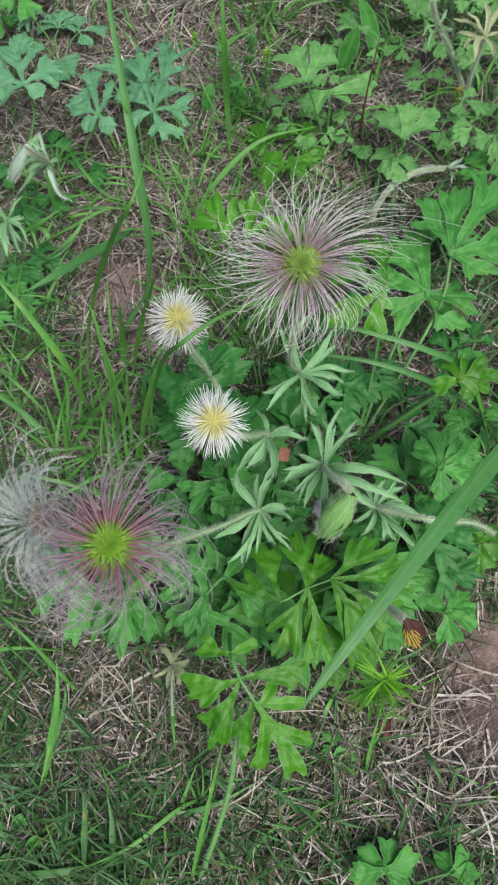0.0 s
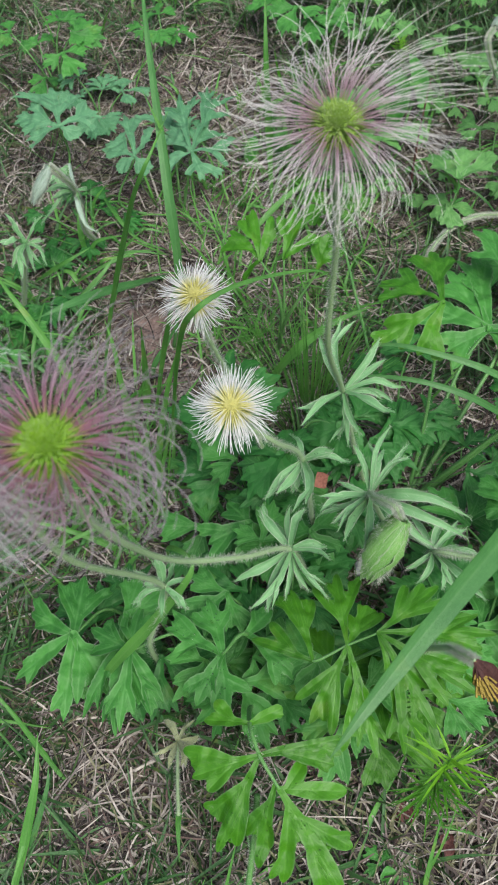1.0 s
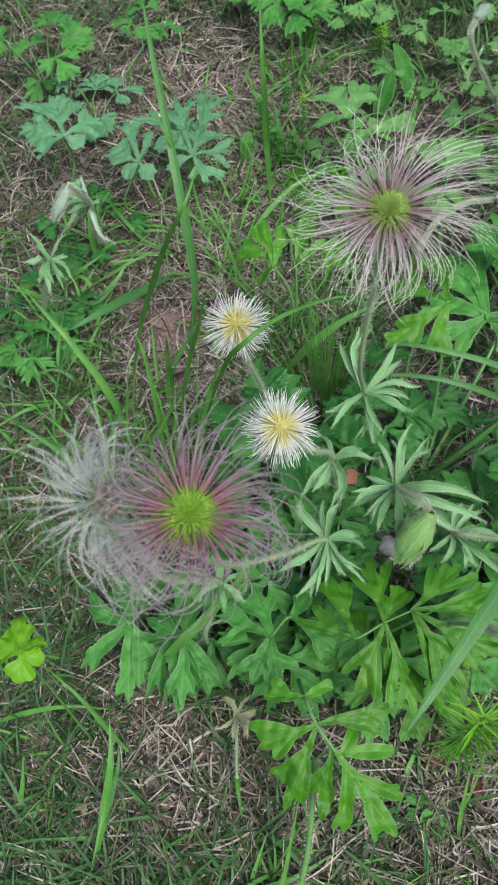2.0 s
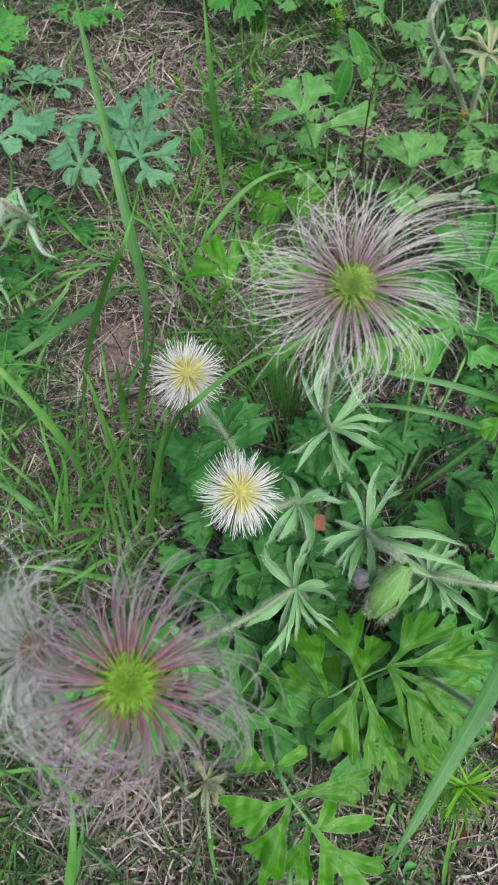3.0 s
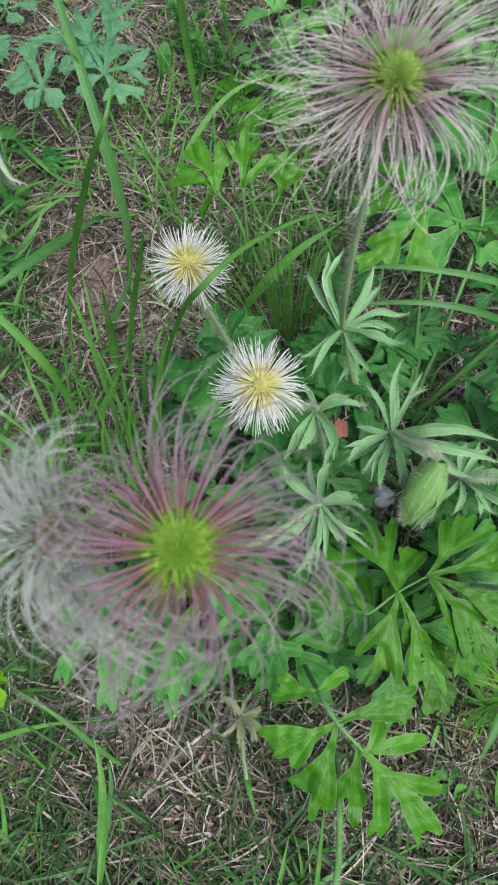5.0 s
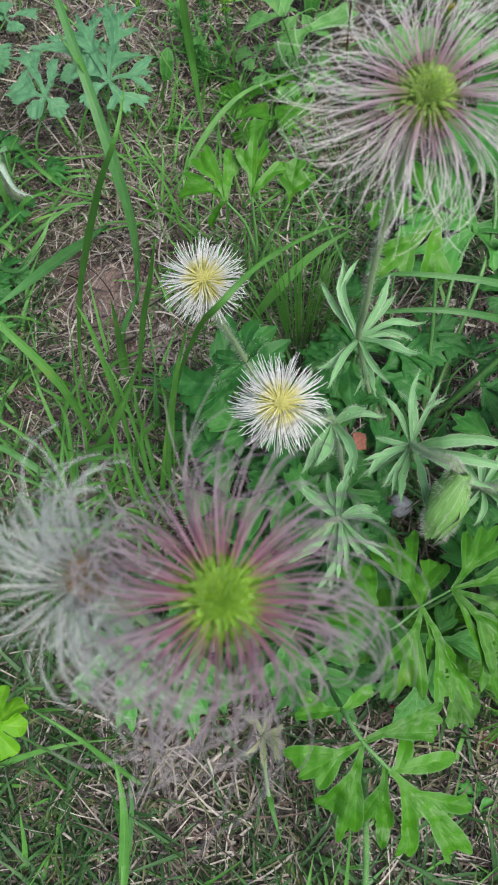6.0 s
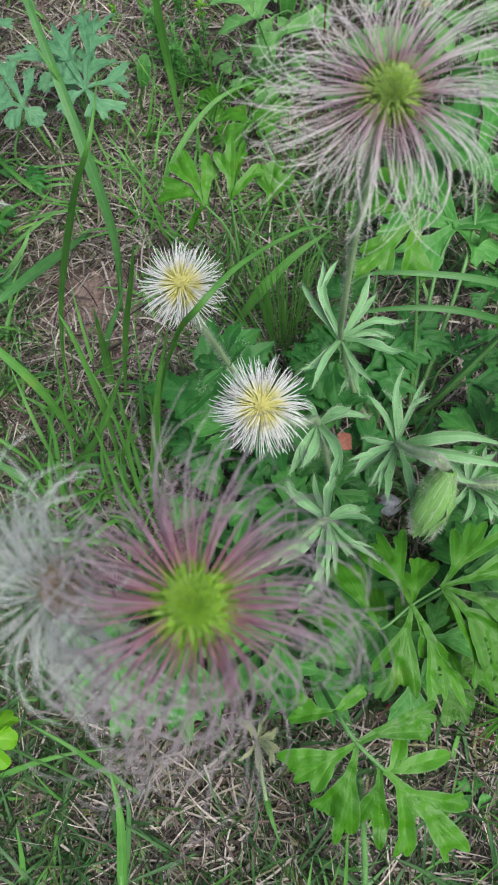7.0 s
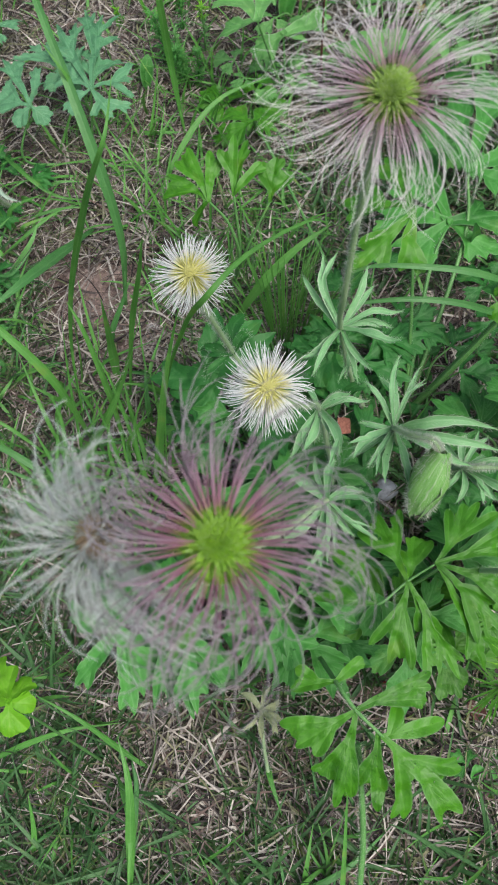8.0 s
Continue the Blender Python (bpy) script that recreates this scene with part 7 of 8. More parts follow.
dead_leaf((0.1417, 0.0660, 0.0060), 0.015, 0.008, 80, RUSSET, "reddish dead leaf on litter", 92)
dead_leaf((0.1171, 0.0867, 0.0060), 0.016, 0.009, 50, RUSSET, "reddish-brown dead leaf in turf", 93)
dead_leaf((-0.0624, 0.1357, 0.0060), 0.010, 0.006, 10, RUSSET, "brown dead leaf under green leaves", 94)
slender_stalk([(0.1447, 0.6310, 0.0000), (0.1451, 0.6311, 0.0450), (0.1457, 0.6303, 0.0800), (0.1488, 0.6344, 0.1200)], 0.0011, RUSSET, "slender dark red stalk with small leaves", 97)
slender_stalk([(0.1820, 0.5746, 0.0000), (0.1739, 0.5695, 0.0300), (0.1762, 0.5727, 0.0550)], 0.0008, STEM, "thin pale green stalk with small leaves", 98)


def withered_flower():
    """A drooping flower past bloom: brown petals round yellow stamens, on a downy stalk."""
    rng = random.Random(95)
    x, y = 0.1180, 0.1650
    plant = thing("withered_flower", (x, y, gz(x, y) - 0.002), "withered flower with maroon petals and yellow stamens", "flower")
    top = np.array((0.1200, 0.1080, 0.2260))
    stem_on(plant, [(x, y, gz(x, y) - 0.002), (0.1140, 0.1450, 0.1200), (0.1130, 0.1210, 0.2020), (0.1155, 0.1130, 0.2200), tuple(top)], 0.0013, rng, 420)
    mid = np.array((0.1270, 0.1010, 0.2180))
    for k in range(6):
        a = 6.2832 * k / 6
        g = Geo()
        tip = mid + np.array((math.cos(a) * 0.0055, math.sin(a) * 0.0055, -0.003))
        strip(g, bent(top, tip, 0.003, 7, rng), strap_widths(7, 0.0055, 0.4, 0.55), (0, -0.3, 1), fold=0.2, wave=0.3, seed=k)
        part("petal", g, PETAL_BROWN, plant)
    for k in range(44):
        g = Geo()
        d = np.array((rng.uniform(-1, 1) - 0.6, rng.uniform(-1, 1) - 0.5, rng.uniform(-0.2, 1.0)))
        tube(g, [top, top + (mid - top) * 0.5 + d * 0.002, mid + d * 0.005 + np.array((0, 0, 0.003))], [0.0002, 0.0002, 0.0005], 5)
        part("stamen", g, STAMEN, plant)
    return plant


withered_flower()
random_tuft((-0.1549, 0.3757), 11, 0.085, "tangled green grass tuft by bare soil", 300)
random_tuft((-0.1183, 0.3101), 10, 0.090, "dense green grass tuft", 301)
random_tuft((-0.1822, 0.4773), 12, 0.080, "grass tuft at the clearing edge", 302)
random_tuft((-0.0826, 0.2895), 8, 0.070, "short green grass tuft in dead straw", 303)
random_tuft((-0.1709, 0.3419), 9, 0.090, "thin tangled grass tuft", 304)
random_tuft((-0.1458, 0.4345), 9, 0.070, "thin grass tuft in dead straw", 305)
random_tuft((-0.0850, 0.2850), 14, 0.085, "bright loose grass tuft over straw", 327)
random_tuft((-0.1250, 0.2750), 12, 0.080, "spreading green grass tuft over litter", 328)
random_tuft((-0.0600, 0.3150), 10, 0.075, "small upright tuft between taller blades", 329)
random_tuft((-0.1075, 0.3537), 7, 0.080, "sparse upright grass tuft", 306)
random_tuft((-0.0912, -0.0138), 14, 0.050, "low grass tuft in turf", 307)
random_tuft((-0.0031, -0.0056), 16, 0.050, "low spreading grass tuft", 308)
random_tuft((0.0735, -0.0120), 12, 0.045, "fine low grass tuft", 309)
random_tuft((-0.1348, 0.0817), 12, 0.060, "grass tuft beside dead grass", 310)
random_tuft((0.2098, 0.0266), 9, 0.040, "thin grass tuft on litter", 311)
random_tuft((0.2349, 0.5753), 12, 0.080, "loose grass tuft among leaves", 312)
random_tuft((0.2747, 0.6400), 14, 0.080, "pale loose grass tuft", 313)
random_tuft((0.1826, 0.7387), 12, 0.080, "grass tuft between leaf clumps", 314)
random_tuft((0.0383, 0.7777), 12, 0.070, "grass tuft on dead grass", 315)
random_tuft((-0.1426, 0.5635), 10, 0.050, "short grass tuft on litter", 316)
random_tuft((0.1199, 0.1033), 12, 0.045, "low grass tuft at the litter edge", 317)
random_tuft((0.0065, 0.0395), 12, 0.045, "low green grass tuft in litter", 318)
random_tuft((-0.0424, 0.3490), 10, 0.060, "grass tuft beside white seed heads", 319)
random_tuft((0.1482, 0.6310), 9, 0.050, "small grass tuft in litter", 320)
random_tuft((-0.1187, 0.9290), 9, 0.060, "grass tuft on far litter", 321)
random_tuft((0.2481, 0.7467), 9, 0.080, "thin pale grass tuft among leaves", 322)
random_tuft((0.1912, 0.6544), 8, 0.070, "thin grass tuft over dead straw", 323)
random_tuft((0.2713, 0.6918), 9, 0.080, "loose thin grass tuft near faded stalks", 324)
random_tuft((0.1264, 0.7402), 8, 0.070, "thin grass tuft beside oblong leaves", 325)
random_tuft((-0.0837, 0.7760), 6, 0.040, "sparse grass shoots on straw", 326)
# low DARK rosettes beneath the bracts, with the clump's shade in their green
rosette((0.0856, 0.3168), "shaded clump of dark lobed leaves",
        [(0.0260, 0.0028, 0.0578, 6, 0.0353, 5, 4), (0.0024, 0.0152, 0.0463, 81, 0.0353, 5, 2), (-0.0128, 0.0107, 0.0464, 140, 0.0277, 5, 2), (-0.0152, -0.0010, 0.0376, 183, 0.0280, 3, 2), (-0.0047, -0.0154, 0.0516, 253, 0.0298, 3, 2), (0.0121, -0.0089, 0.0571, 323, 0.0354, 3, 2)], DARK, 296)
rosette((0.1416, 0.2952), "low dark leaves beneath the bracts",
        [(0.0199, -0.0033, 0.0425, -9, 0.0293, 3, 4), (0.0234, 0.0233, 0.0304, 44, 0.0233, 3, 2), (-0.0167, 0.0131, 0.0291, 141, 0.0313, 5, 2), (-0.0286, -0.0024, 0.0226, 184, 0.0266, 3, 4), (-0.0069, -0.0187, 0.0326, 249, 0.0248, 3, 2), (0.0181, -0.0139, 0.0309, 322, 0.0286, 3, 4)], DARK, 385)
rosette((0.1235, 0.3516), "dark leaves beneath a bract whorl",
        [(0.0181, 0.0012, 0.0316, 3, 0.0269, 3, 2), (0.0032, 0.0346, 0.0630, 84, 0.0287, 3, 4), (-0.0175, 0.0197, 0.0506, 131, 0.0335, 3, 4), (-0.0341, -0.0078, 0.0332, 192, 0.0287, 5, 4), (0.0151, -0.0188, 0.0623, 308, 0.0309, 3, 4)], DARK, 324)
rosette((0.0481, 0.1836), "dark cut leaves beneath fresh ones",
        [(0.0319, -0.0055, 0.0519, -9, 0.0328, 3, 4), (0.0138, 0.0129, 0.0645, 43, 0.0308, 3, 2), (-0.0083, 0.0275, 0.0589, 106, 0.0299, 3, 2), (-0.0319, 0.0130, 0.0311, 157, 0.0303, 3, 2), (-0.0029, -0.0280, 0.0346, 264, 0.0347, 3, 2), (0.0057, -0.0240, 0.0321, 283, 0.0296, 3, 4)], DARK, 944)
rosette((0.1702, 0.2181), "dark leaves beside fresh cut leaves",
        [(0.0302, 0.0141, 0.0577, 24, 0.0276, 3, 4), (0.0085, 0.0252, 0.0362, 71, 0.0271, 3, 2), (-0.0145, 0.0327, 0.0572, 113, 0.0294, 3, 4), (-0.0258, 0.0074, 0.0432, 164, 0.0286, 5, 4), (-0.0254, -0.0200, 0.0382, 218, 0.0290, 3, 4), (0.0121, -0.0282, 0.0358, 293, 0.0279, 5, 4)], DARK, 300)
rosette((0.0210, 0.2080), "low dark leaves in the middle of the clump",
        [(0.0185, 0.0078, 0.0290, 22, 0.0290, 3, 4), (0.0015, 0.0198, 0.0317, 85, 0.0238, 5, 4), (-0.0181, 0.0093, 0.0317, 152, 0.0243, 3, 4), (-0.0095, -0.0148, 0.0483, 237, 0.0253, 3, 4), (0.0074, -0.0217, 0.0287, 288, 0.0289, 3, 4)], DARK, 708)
rosette((-0.0109, 0.3141), "low green leaves beside grass",
        [(0.0206, -0.0079, 0.0312, -21, 0.0244, 5, 4), (0.0032, 0.0185, 0.0363, 80, 0.0257, 5, 4), (-0.0123, 0.0057, 0.0249, 155, 0.0229, 5, 2), (-0.0206, -0.0083, 0.0365, 201, 0.0196, 3, 2), (0.0006, -0.0250, 0.0237, 271, 0.0273, 3, 2)], MID, 561)
rosette((0.0384, 0.8486), "green leaf clump at the clearing edge",
        [(0.0242, -0.0104, 0.0520, -23, 0.0365, 5, 2), (0.0234, 0.0250, 0.0360, 46, 0.0339, 3, 4), (-0.0227, 0.0202, 0.0590, 138, 0.0410, 5, 4), (-0.0230, 0.0040, 0.0575, 170, 0.0408, 3, 4), (-0.0062, -0.0248, 0.0701, 255, 0.0369, 3, 4), (0.0060, -0.0281, 0.0597, 282, 0.0409, 3, 4)], MID, 93)
rosette((0.1023, 0.8524), "soft green leaf clump at the clearing edge",
        [(0.0338, -0.0044, 0.0360, -7, 0.0251, 5, 4), (0.0044, 0.0274, 0.0497, 80, 0.0332, 5, 4), (-0.0104, 0.0236, 0.0455, 113, 0.0271, 5, 4), (-0.0351, 0.0037, 0.0744, 173, 0.0303, 3, 4), (-0.0072, -0.0223, 0.0465, 252, 0.0242, 3, 4), (0.0114, -0.0201, 0.0560, 299, 0.0253, 5, 4)], SAGE, 983)
rosette((0.2054, 0.7981), "light green serrated leaf clump",
        [(0.0232, -0.0011, 0.0688, -2, 0.0283, 3, 4), (0.0005, 0.0281, 0.0462, 89, 0.0251, 3, 4), (-0.0223, 0.0050, 0.0425, 167, 0.0298, 3, 4), (-0.0002, -0.0359, 0.0578, 269, 0.0287, 5, 4)], SAGE, 916)
rosette((0.2197, 0.7410), "soft green lobed leaf clump near stalks",
        [(0.0299, -0.0104, 0.0284, -19, 0.0257, 3, 4), (-0.0031, 0.0310, 0.0217, 95, 0.0240, 5, 4), (-0.0280, -0.0061, 0.0219, 192, 0.0231, 3, 4), (0.0032, -0.0197, 0.0378, 279, 0.0225, 3, 4)], SAGE, 797)
rosette((0.2779, 0.6695), "green lobed leaf clump in grass",
        [(0.0277, 0.0076, 0.0541, 15, 0.0295, 5, 4), (0.0005, 0.0344, 0.0435, 89, 0.0244, 5, 4), (-0.0225, 0.0061, 0.0591, 164, 0.0214, 3, 4), (0.0044, -0.0254, 0.0400, 279, 0.0279, 3, 4)], SAGE, 146)
rosette((0.2601, 0.6016), "light green cut leaf clump",
        [(0.0292, -0.0088, 0.0733, -16, 0.0297, 5, 4), (0.0165, 0.0233, 0.0701, 54, 0.0214, 3, 4), (-0.0132, 0.0144, 0.0386, 132, 0.0294, 3, 4), (-0.0242, -0.0261, 0.0779, 227, 0.0272, 3, 4), (-0.0003, -0.0202, 0.0618, 269, 0.0283, 3, 4)], SAGE, 729)
rosette((0.1458, 0.6232), "small lobed leaves at the soil",
        [(0.0225, 0.0081, 0.0274, 19, 0.0172, 3, 4), (0.0037, 0.0166, 0.0178, 77, 0.0183, 3, 4), (-0.0167, 0.0109, 0.0280, 146, 0.0162, 5, 4), (-0.0161, -0.0134, 0.0304, 219, 0.0152, 3, 4), (-0.0009, -0.0202, 0.0236, 267, 0.0166, 5, 4)], SAGE, 383)
rosette((0.0717, 0.5888), "light green small-lobed leaves",
        [(0.0141, 0.0053, 0.0242, 20, 0.0240, 5, 4), (0.0122, 0.0225, 0.0295, 61, 0.0211, 3, 4), (-0.0158, 0.0183, 0.0240, 130, 0.0274, 3, 4), (-0.0153, -0.0102, 0.0208, 213, 0.0194, 3, 2), (0.0050, -0.0127, 0.0361, 291, 0.0235, 3, 2)], BRIGHT, 399)
rosette((-0.1668, 0.7314), "grey-green lobed leaf clump in grass",
        [(0.0252, 0.0086, 0.0331, 18, 0.0311, 3, 4), (0.0022, 0.0188, 0.0282, 83, 0.0326, 5, 2), (-0.0179, 0.0078, 0.0495, 156, 0.0280, 3, 2), (-0.0172, -0.0178, 0.0474, 226, 0.0260, 5, 4), (0.0045, -0.0245, 0.0278, 280, 0.0314, 5, 4)], BLUE, 823)
rosette((-0.1509, 0.5603), "dark fern-like leaf clump",
        [(0.0351, 0.0040, 0.0256, 6, 0.0234, 5, 2), (0.0078, 0.0239, 0.0200, 72, 0.0234, 3, 2), (-0.0041, 0.0338, 0.0281, 96, 0.0307, 3, 4), (-0.0340, 0.0009, 0.0310, 178, 0.0274, 3, 4), (-0.0159, -0.0134, 0.0213, 219, 0.0268, 3, 4), (0.0049, -0.0220, 0.0238, 282, 0.0247, 3, 4)], DARK, 240)
rosette((-0.1173, 0.8562), "green leaf clump on dead grass",
        [(0.0209, -0.0090, 0.0294, -23, 0.0255, 3, 2), (-0.0033, 0.0198, 0.0326, 99, 0.0271, 3, 4), (-0.0172, 0.0027, 0.0269, 171, 0.0275, 3, 2), (0.0035, -0.0186, 0.0371, 280, 0.0244, 5, 4)], MID, 696)
rosette((0.0516, 0.9509), "bright leaf clump beyond the clearing",
        [(0.0304, -0.0050, 0.0559, -9, 0.0431, 5, 4), (0.0190, 0.0178, 0.0749, 43, 0.0461, 5, 4), (-0.0185, 0.0371, 0.0423, 116, 0.0335, 5, 4), (-0.0208, 0.0062, 0.0829, 163, 0.0446, 5, 4), (-0.0050, -0.0357, 0.0536, 261, 0.0441, 3, 4), (0.0035, -0.0259, 0.0445, 277, 0.0383, 3, 2)], MID, 261)
rosette((0.1422, 0.9272), "leafy clump beyond the clearing",
        [(0.0291, 0.0087, 0.0734, 16, 0.0451, 3, 2), (0.0119, 0.0323, 0.0512, 69, 0.0360, 3, 2), (-0.0068, 0.0411, 0.0499, 99, 0.0337, 5, 2), (-0.0301, -0.0033, 0.0595, 186, 0.0387, 3, 4), (-0.0146, -0.0332, 0.0867, 246, 0.0370, 3, 2), (0.0129, -0.0201, 0.0657, 302, 0.0438, 3, 4)], MID, 320)
rosette((0.2223, 0.8935), "light leafy clump beyond the clearing",
        [(0.0306, -0.0102, 0.0558, -18, 0.0334, 3, 4), (0.0040, 0.0348, 0.0476, 83, 0.0311, 3, 4), (-0.0032, 0.0250, 0.0480, 97, 0.0298, 3, 4), (-0.0346, 0.0136, 0.0520, 158, 0.0342, 3, 4), (-0.0061, -0.0342, 0.0679, 259, 0.0320, 3, 4), (0.0075, -0.0346, 0.0688, 282, 0.0258, 3, 4)], SAGE, 718)
rosette((0.1061, 1.1158), "leafy clump in the far grass",
        [(0.0265, -0.0017, 0.0815, -3, 0.0431, 3, 2), (0.0174, 0.0210, 0.0664, 50, 0.0394, 3, 2), (-0.0222, 0.0353, 0.0434, 122, 0.0364, 3, 4), (-0.0301, 0.0017, 0.0886, 176, 0.0348, 5, 4), (-0.0217, -0.0190, 0.0596, 221, 0.0370, 5, 2), (0.0174, -0.0197, 0.0680, 311, 0.0371, 5, 2)], MID, 456)
rosette((0.2190, 1.1135), "dark leafy clump in the far grass",
        [(0.0335, 0.0079, 0.0630, 13, 0.0396, 3, 2), (0.0182, 0.0292, 0.0636, 58, 0.0462, 3, 4), (-0.0172, 0.0314, 0.0421, 118, 0.0365, 3, 4), (-0.0439, 0.0181, 0.0436, 157, 0.0433, 3, 4), (-0.0063, -0.0328, 0.0526, 259, 0.0387, 3, 4), (0.0178, -0.0273, 0.0788, 303, 0.0382, 3, 2)], DARK, 833)
rosette((-0.0204, 1.0639), "green leafy clump in the far grass",
        [(0.0403, 0.0180, 0.0717, 24, 0.0415, 3, 4), (0.0326, 0.0295, 0.0566, 42, 0.0332, 3, 4), (-0.0071, 0.0406, 0.0738, 99, 0.0355, 3, 4), (-0.0441, -0.0071, 0.0622, 189, 0.0441, 3, 4), (-0.0295, -0.0211, 0.0606, 215, 0.0353, 3, 2), (0.0088, -0.0230, 0.0491, 290, 0.0381, 3, 4)], MID, 720)
rosette((-0.2177, 0.7742), "green leafy clump beside stalks",
        [(0.0257, 0.0043, 0.0691, 9, 0.0337, 5, 4), (0.0101, 0.0257, 0.0695, 68, 0.0311, 5, 2), (-0.0172, 0.0213, 0.0479, 128, 0.0278, 3, 4), (-0.0334, -0.0032, 0.0755, 185, 0.0317, 3, 4), (-0.0033, -0.0220, 0.0376, 261, 0.0279, 3, 4), (0.0210, -0.0256, 0.0670, 309, 0.0341, 3, 4)], MID, 529)
rosette((-0.1769, 0.4774), "dark ferny leaves in grass",
        [(0.0189, -0.0070, 0.0252, -20, 0.0284, 3, 4), (0.0034, 0.0299, 0.0259, 83, 0.0281, 5, 2), (-0.0224, 0.0185, 0.0261, 140, 0.0221, 5, 4), (-0.0352, -0.0058, 0.0232, 189, 0.0220, 3, 4), (-0.0084, -0.0312, 0.0196, 254, 0.0299, 3, 4), (0.0092, -0.0192, 0.0318, 295, 0.0264, 5, 4)], DARK, 899)
rosette((-0.1859, 0.4220), "low green leaves at the meadow edge",
        [(0.0169, 0.0007, 0.0228, 2, 0.0233, 5, 2), (0.0072, 0.0136, 0.0307, 62, 0.0273, 3, 4), (-0.0068, 0.0115, 0.0298, 120, 0.0243, 3, 4), (-0.0179, -0.0067, 0.0316, 200, 0.0250, 5, 2), (-0.0012, -0.0178, 0.0355, 266, 0.0272, 3, 2)], MID, 870)
rosette((0.1076, 0.0505), "tiny green leaves in litter",
        [(0.0069, 0.0019, 0.0099, 15, 0.0124, 5, 4), (-0.0051, 0.0054, 0.0151, 133, 0.0139, 3, 2), (-0.0012, -0.0117, 0.0083, 264, 0.0115, 3, 4)], MID, 967)
rosette((0.2308, 0.3468), "dark low leaves in litter",
        [(0.0262, 0.0056, 0.0377, 12, 0.0277, 3, 2), (0.0016, 0.0359, 0.0338, 87, 0.0229, 3, 4), (-0.0202, 0.0277, 0.0315, 126, 0.0282, 3, 4), (-0.0243, -0.0072, 0.0378, 196, 0.0217, 3, 2), (0.0025, -0.0357, 0.0237, 274, 0.0278, 3, 4)], DARK, 990)
rosette((0.1741, 0.3137), "small dark leaves on litter",
        [(0.0131, 0.0057, 0.0232, 23, 0.0174, 5, 2), (-0.0074, 0.0177, 0.0237, 112, 0.0208, 3, 2), (-0.0203, 0.0062, 0.0190, 163, 0.0238, 5, 4), (0.0020, -0.0189, 0.0150, 275, 0.0205, 5, 4)], DARK, 831)
rosette((0.2825, 0.7810), "pale leafy clump near faded stalks",
        [(0.0311, 0.0105, 0.0620, 18, 0.0242, 3, 4), (-0.0069, 0.0195, 0.0573, 109, 0.0246, 3, 4), (-0.0199, -0.0092, 0.0447, 204, 0.0233, 3, 4), (-0.0021, -0.0179, 0.0522, 263, 0.0278, 3, 4)], SAGE, 78)
rosette((0.2178, 0.6466), "light green lobed leaf clump on litter",
        [(0.0216, -0.0084, 0.0491, -21, 0.0266, 3, 4), (0.0054, 0.0289, 0.0378, 79, 0.0219, 3, 4), (-0.0122, 0.0168, 0.0498, 125, 0.0271, 3, 4), (-0.0298, -0.0062, 0.0264, 191, 0.0203, 5, 4), (0.0060, -0.0292, 0.0283, 281, 0.0236, 5, 4)], SAGE, 570)
rosette((0.1394, 0.7064), "green lobed leaves over dead grass",
        [(0.0175, -0.0065, 0.0525, -20, 0.0223, 3, 4), (-0.0011, 0.0260, 0.0455, 92, 0.0265, 5, 4), (-0.0101, 0.0138, 0.0304, 126, 0.0224, 3, 4), (-0.0235, -0.0165, 0.0303, 215, 0.0257, 3, 4), (0.0023, -0.0287, 0.0383, 274, 0.0218, 5, 4)], SAGE, 244)
rosette((0.0909, 0.6230), "small light green leaves near dead grass",
        [(0.0191, -0.0081, 0.0253, -23, 0.0161, 3, 4), (0.0059, 0.0154, 0.0206, 68, 0.0223, 5, 4), (-0.0212, 0.0146, 0.0377, 145, 0.0226, 3, 4), (-0.0157, -0.0077, 0.0376, 206, 0.0165, 3, 4), (-0.0013, -0.0181, 0.0310, 265, 0.0167, 5, 4)], SAGE, 306)
rosette((0.2623, 0.5151), "lush green lobed leaf clump",
        [(0.0277, 0.0079, 0.0443, 15, 0.0345, 3, 4), (0.0269, 0.0189, 0.0498, 35, 0.0293, 5, 2), (-0.0074, 0.0389, 0.0431, 100, 0.0331, 3, 4), (-0.0354, -0.0090, 0.0392, 194, 0.0392, 5, 4), (-0.0199, -0.0278, 0.0386, 234, 0.0321, 3, 2), (0.0187, -0.0270, 0.0616, 304, 0.0333, 3, 2)], MID, 466)
rosette((0.2383, 0.2729), "green lobed leaves beside soil",
        [(0.0303, -0.0127, 0.0473, -22, 0.0318, 3, 2), (0.0047, 0.0196, 0.0552, 76, 0.0292, 5, 4), (-0.0226, 0.0268, 0.0339, 130, 0.0237, 5, 4), (-0.0185, -0.0052, 0.0461, 195, 0.0296, 5, 4), (0.0202, -0.0289, 0.0538, 304, 0.0258, 3, 4)], MID, 264)

# ---- ground ----
def spaced(lo, hi, step, far):
    """Coordinates at an even step between lo and hi that widen out to far on both sides."""
    core = list(np.arange(lo, hi + step * 0.5, step))
    out, d, c = [], step, core[-1]
    while c < far:
        d *= 1.35
        c += d
        out.append(c)
    low, d, c = [], step, core[0]
    while c > -far:
        d *= 1.35
        c -= d
        low.append(c)
    return np.array(low[::-1] + core + out)


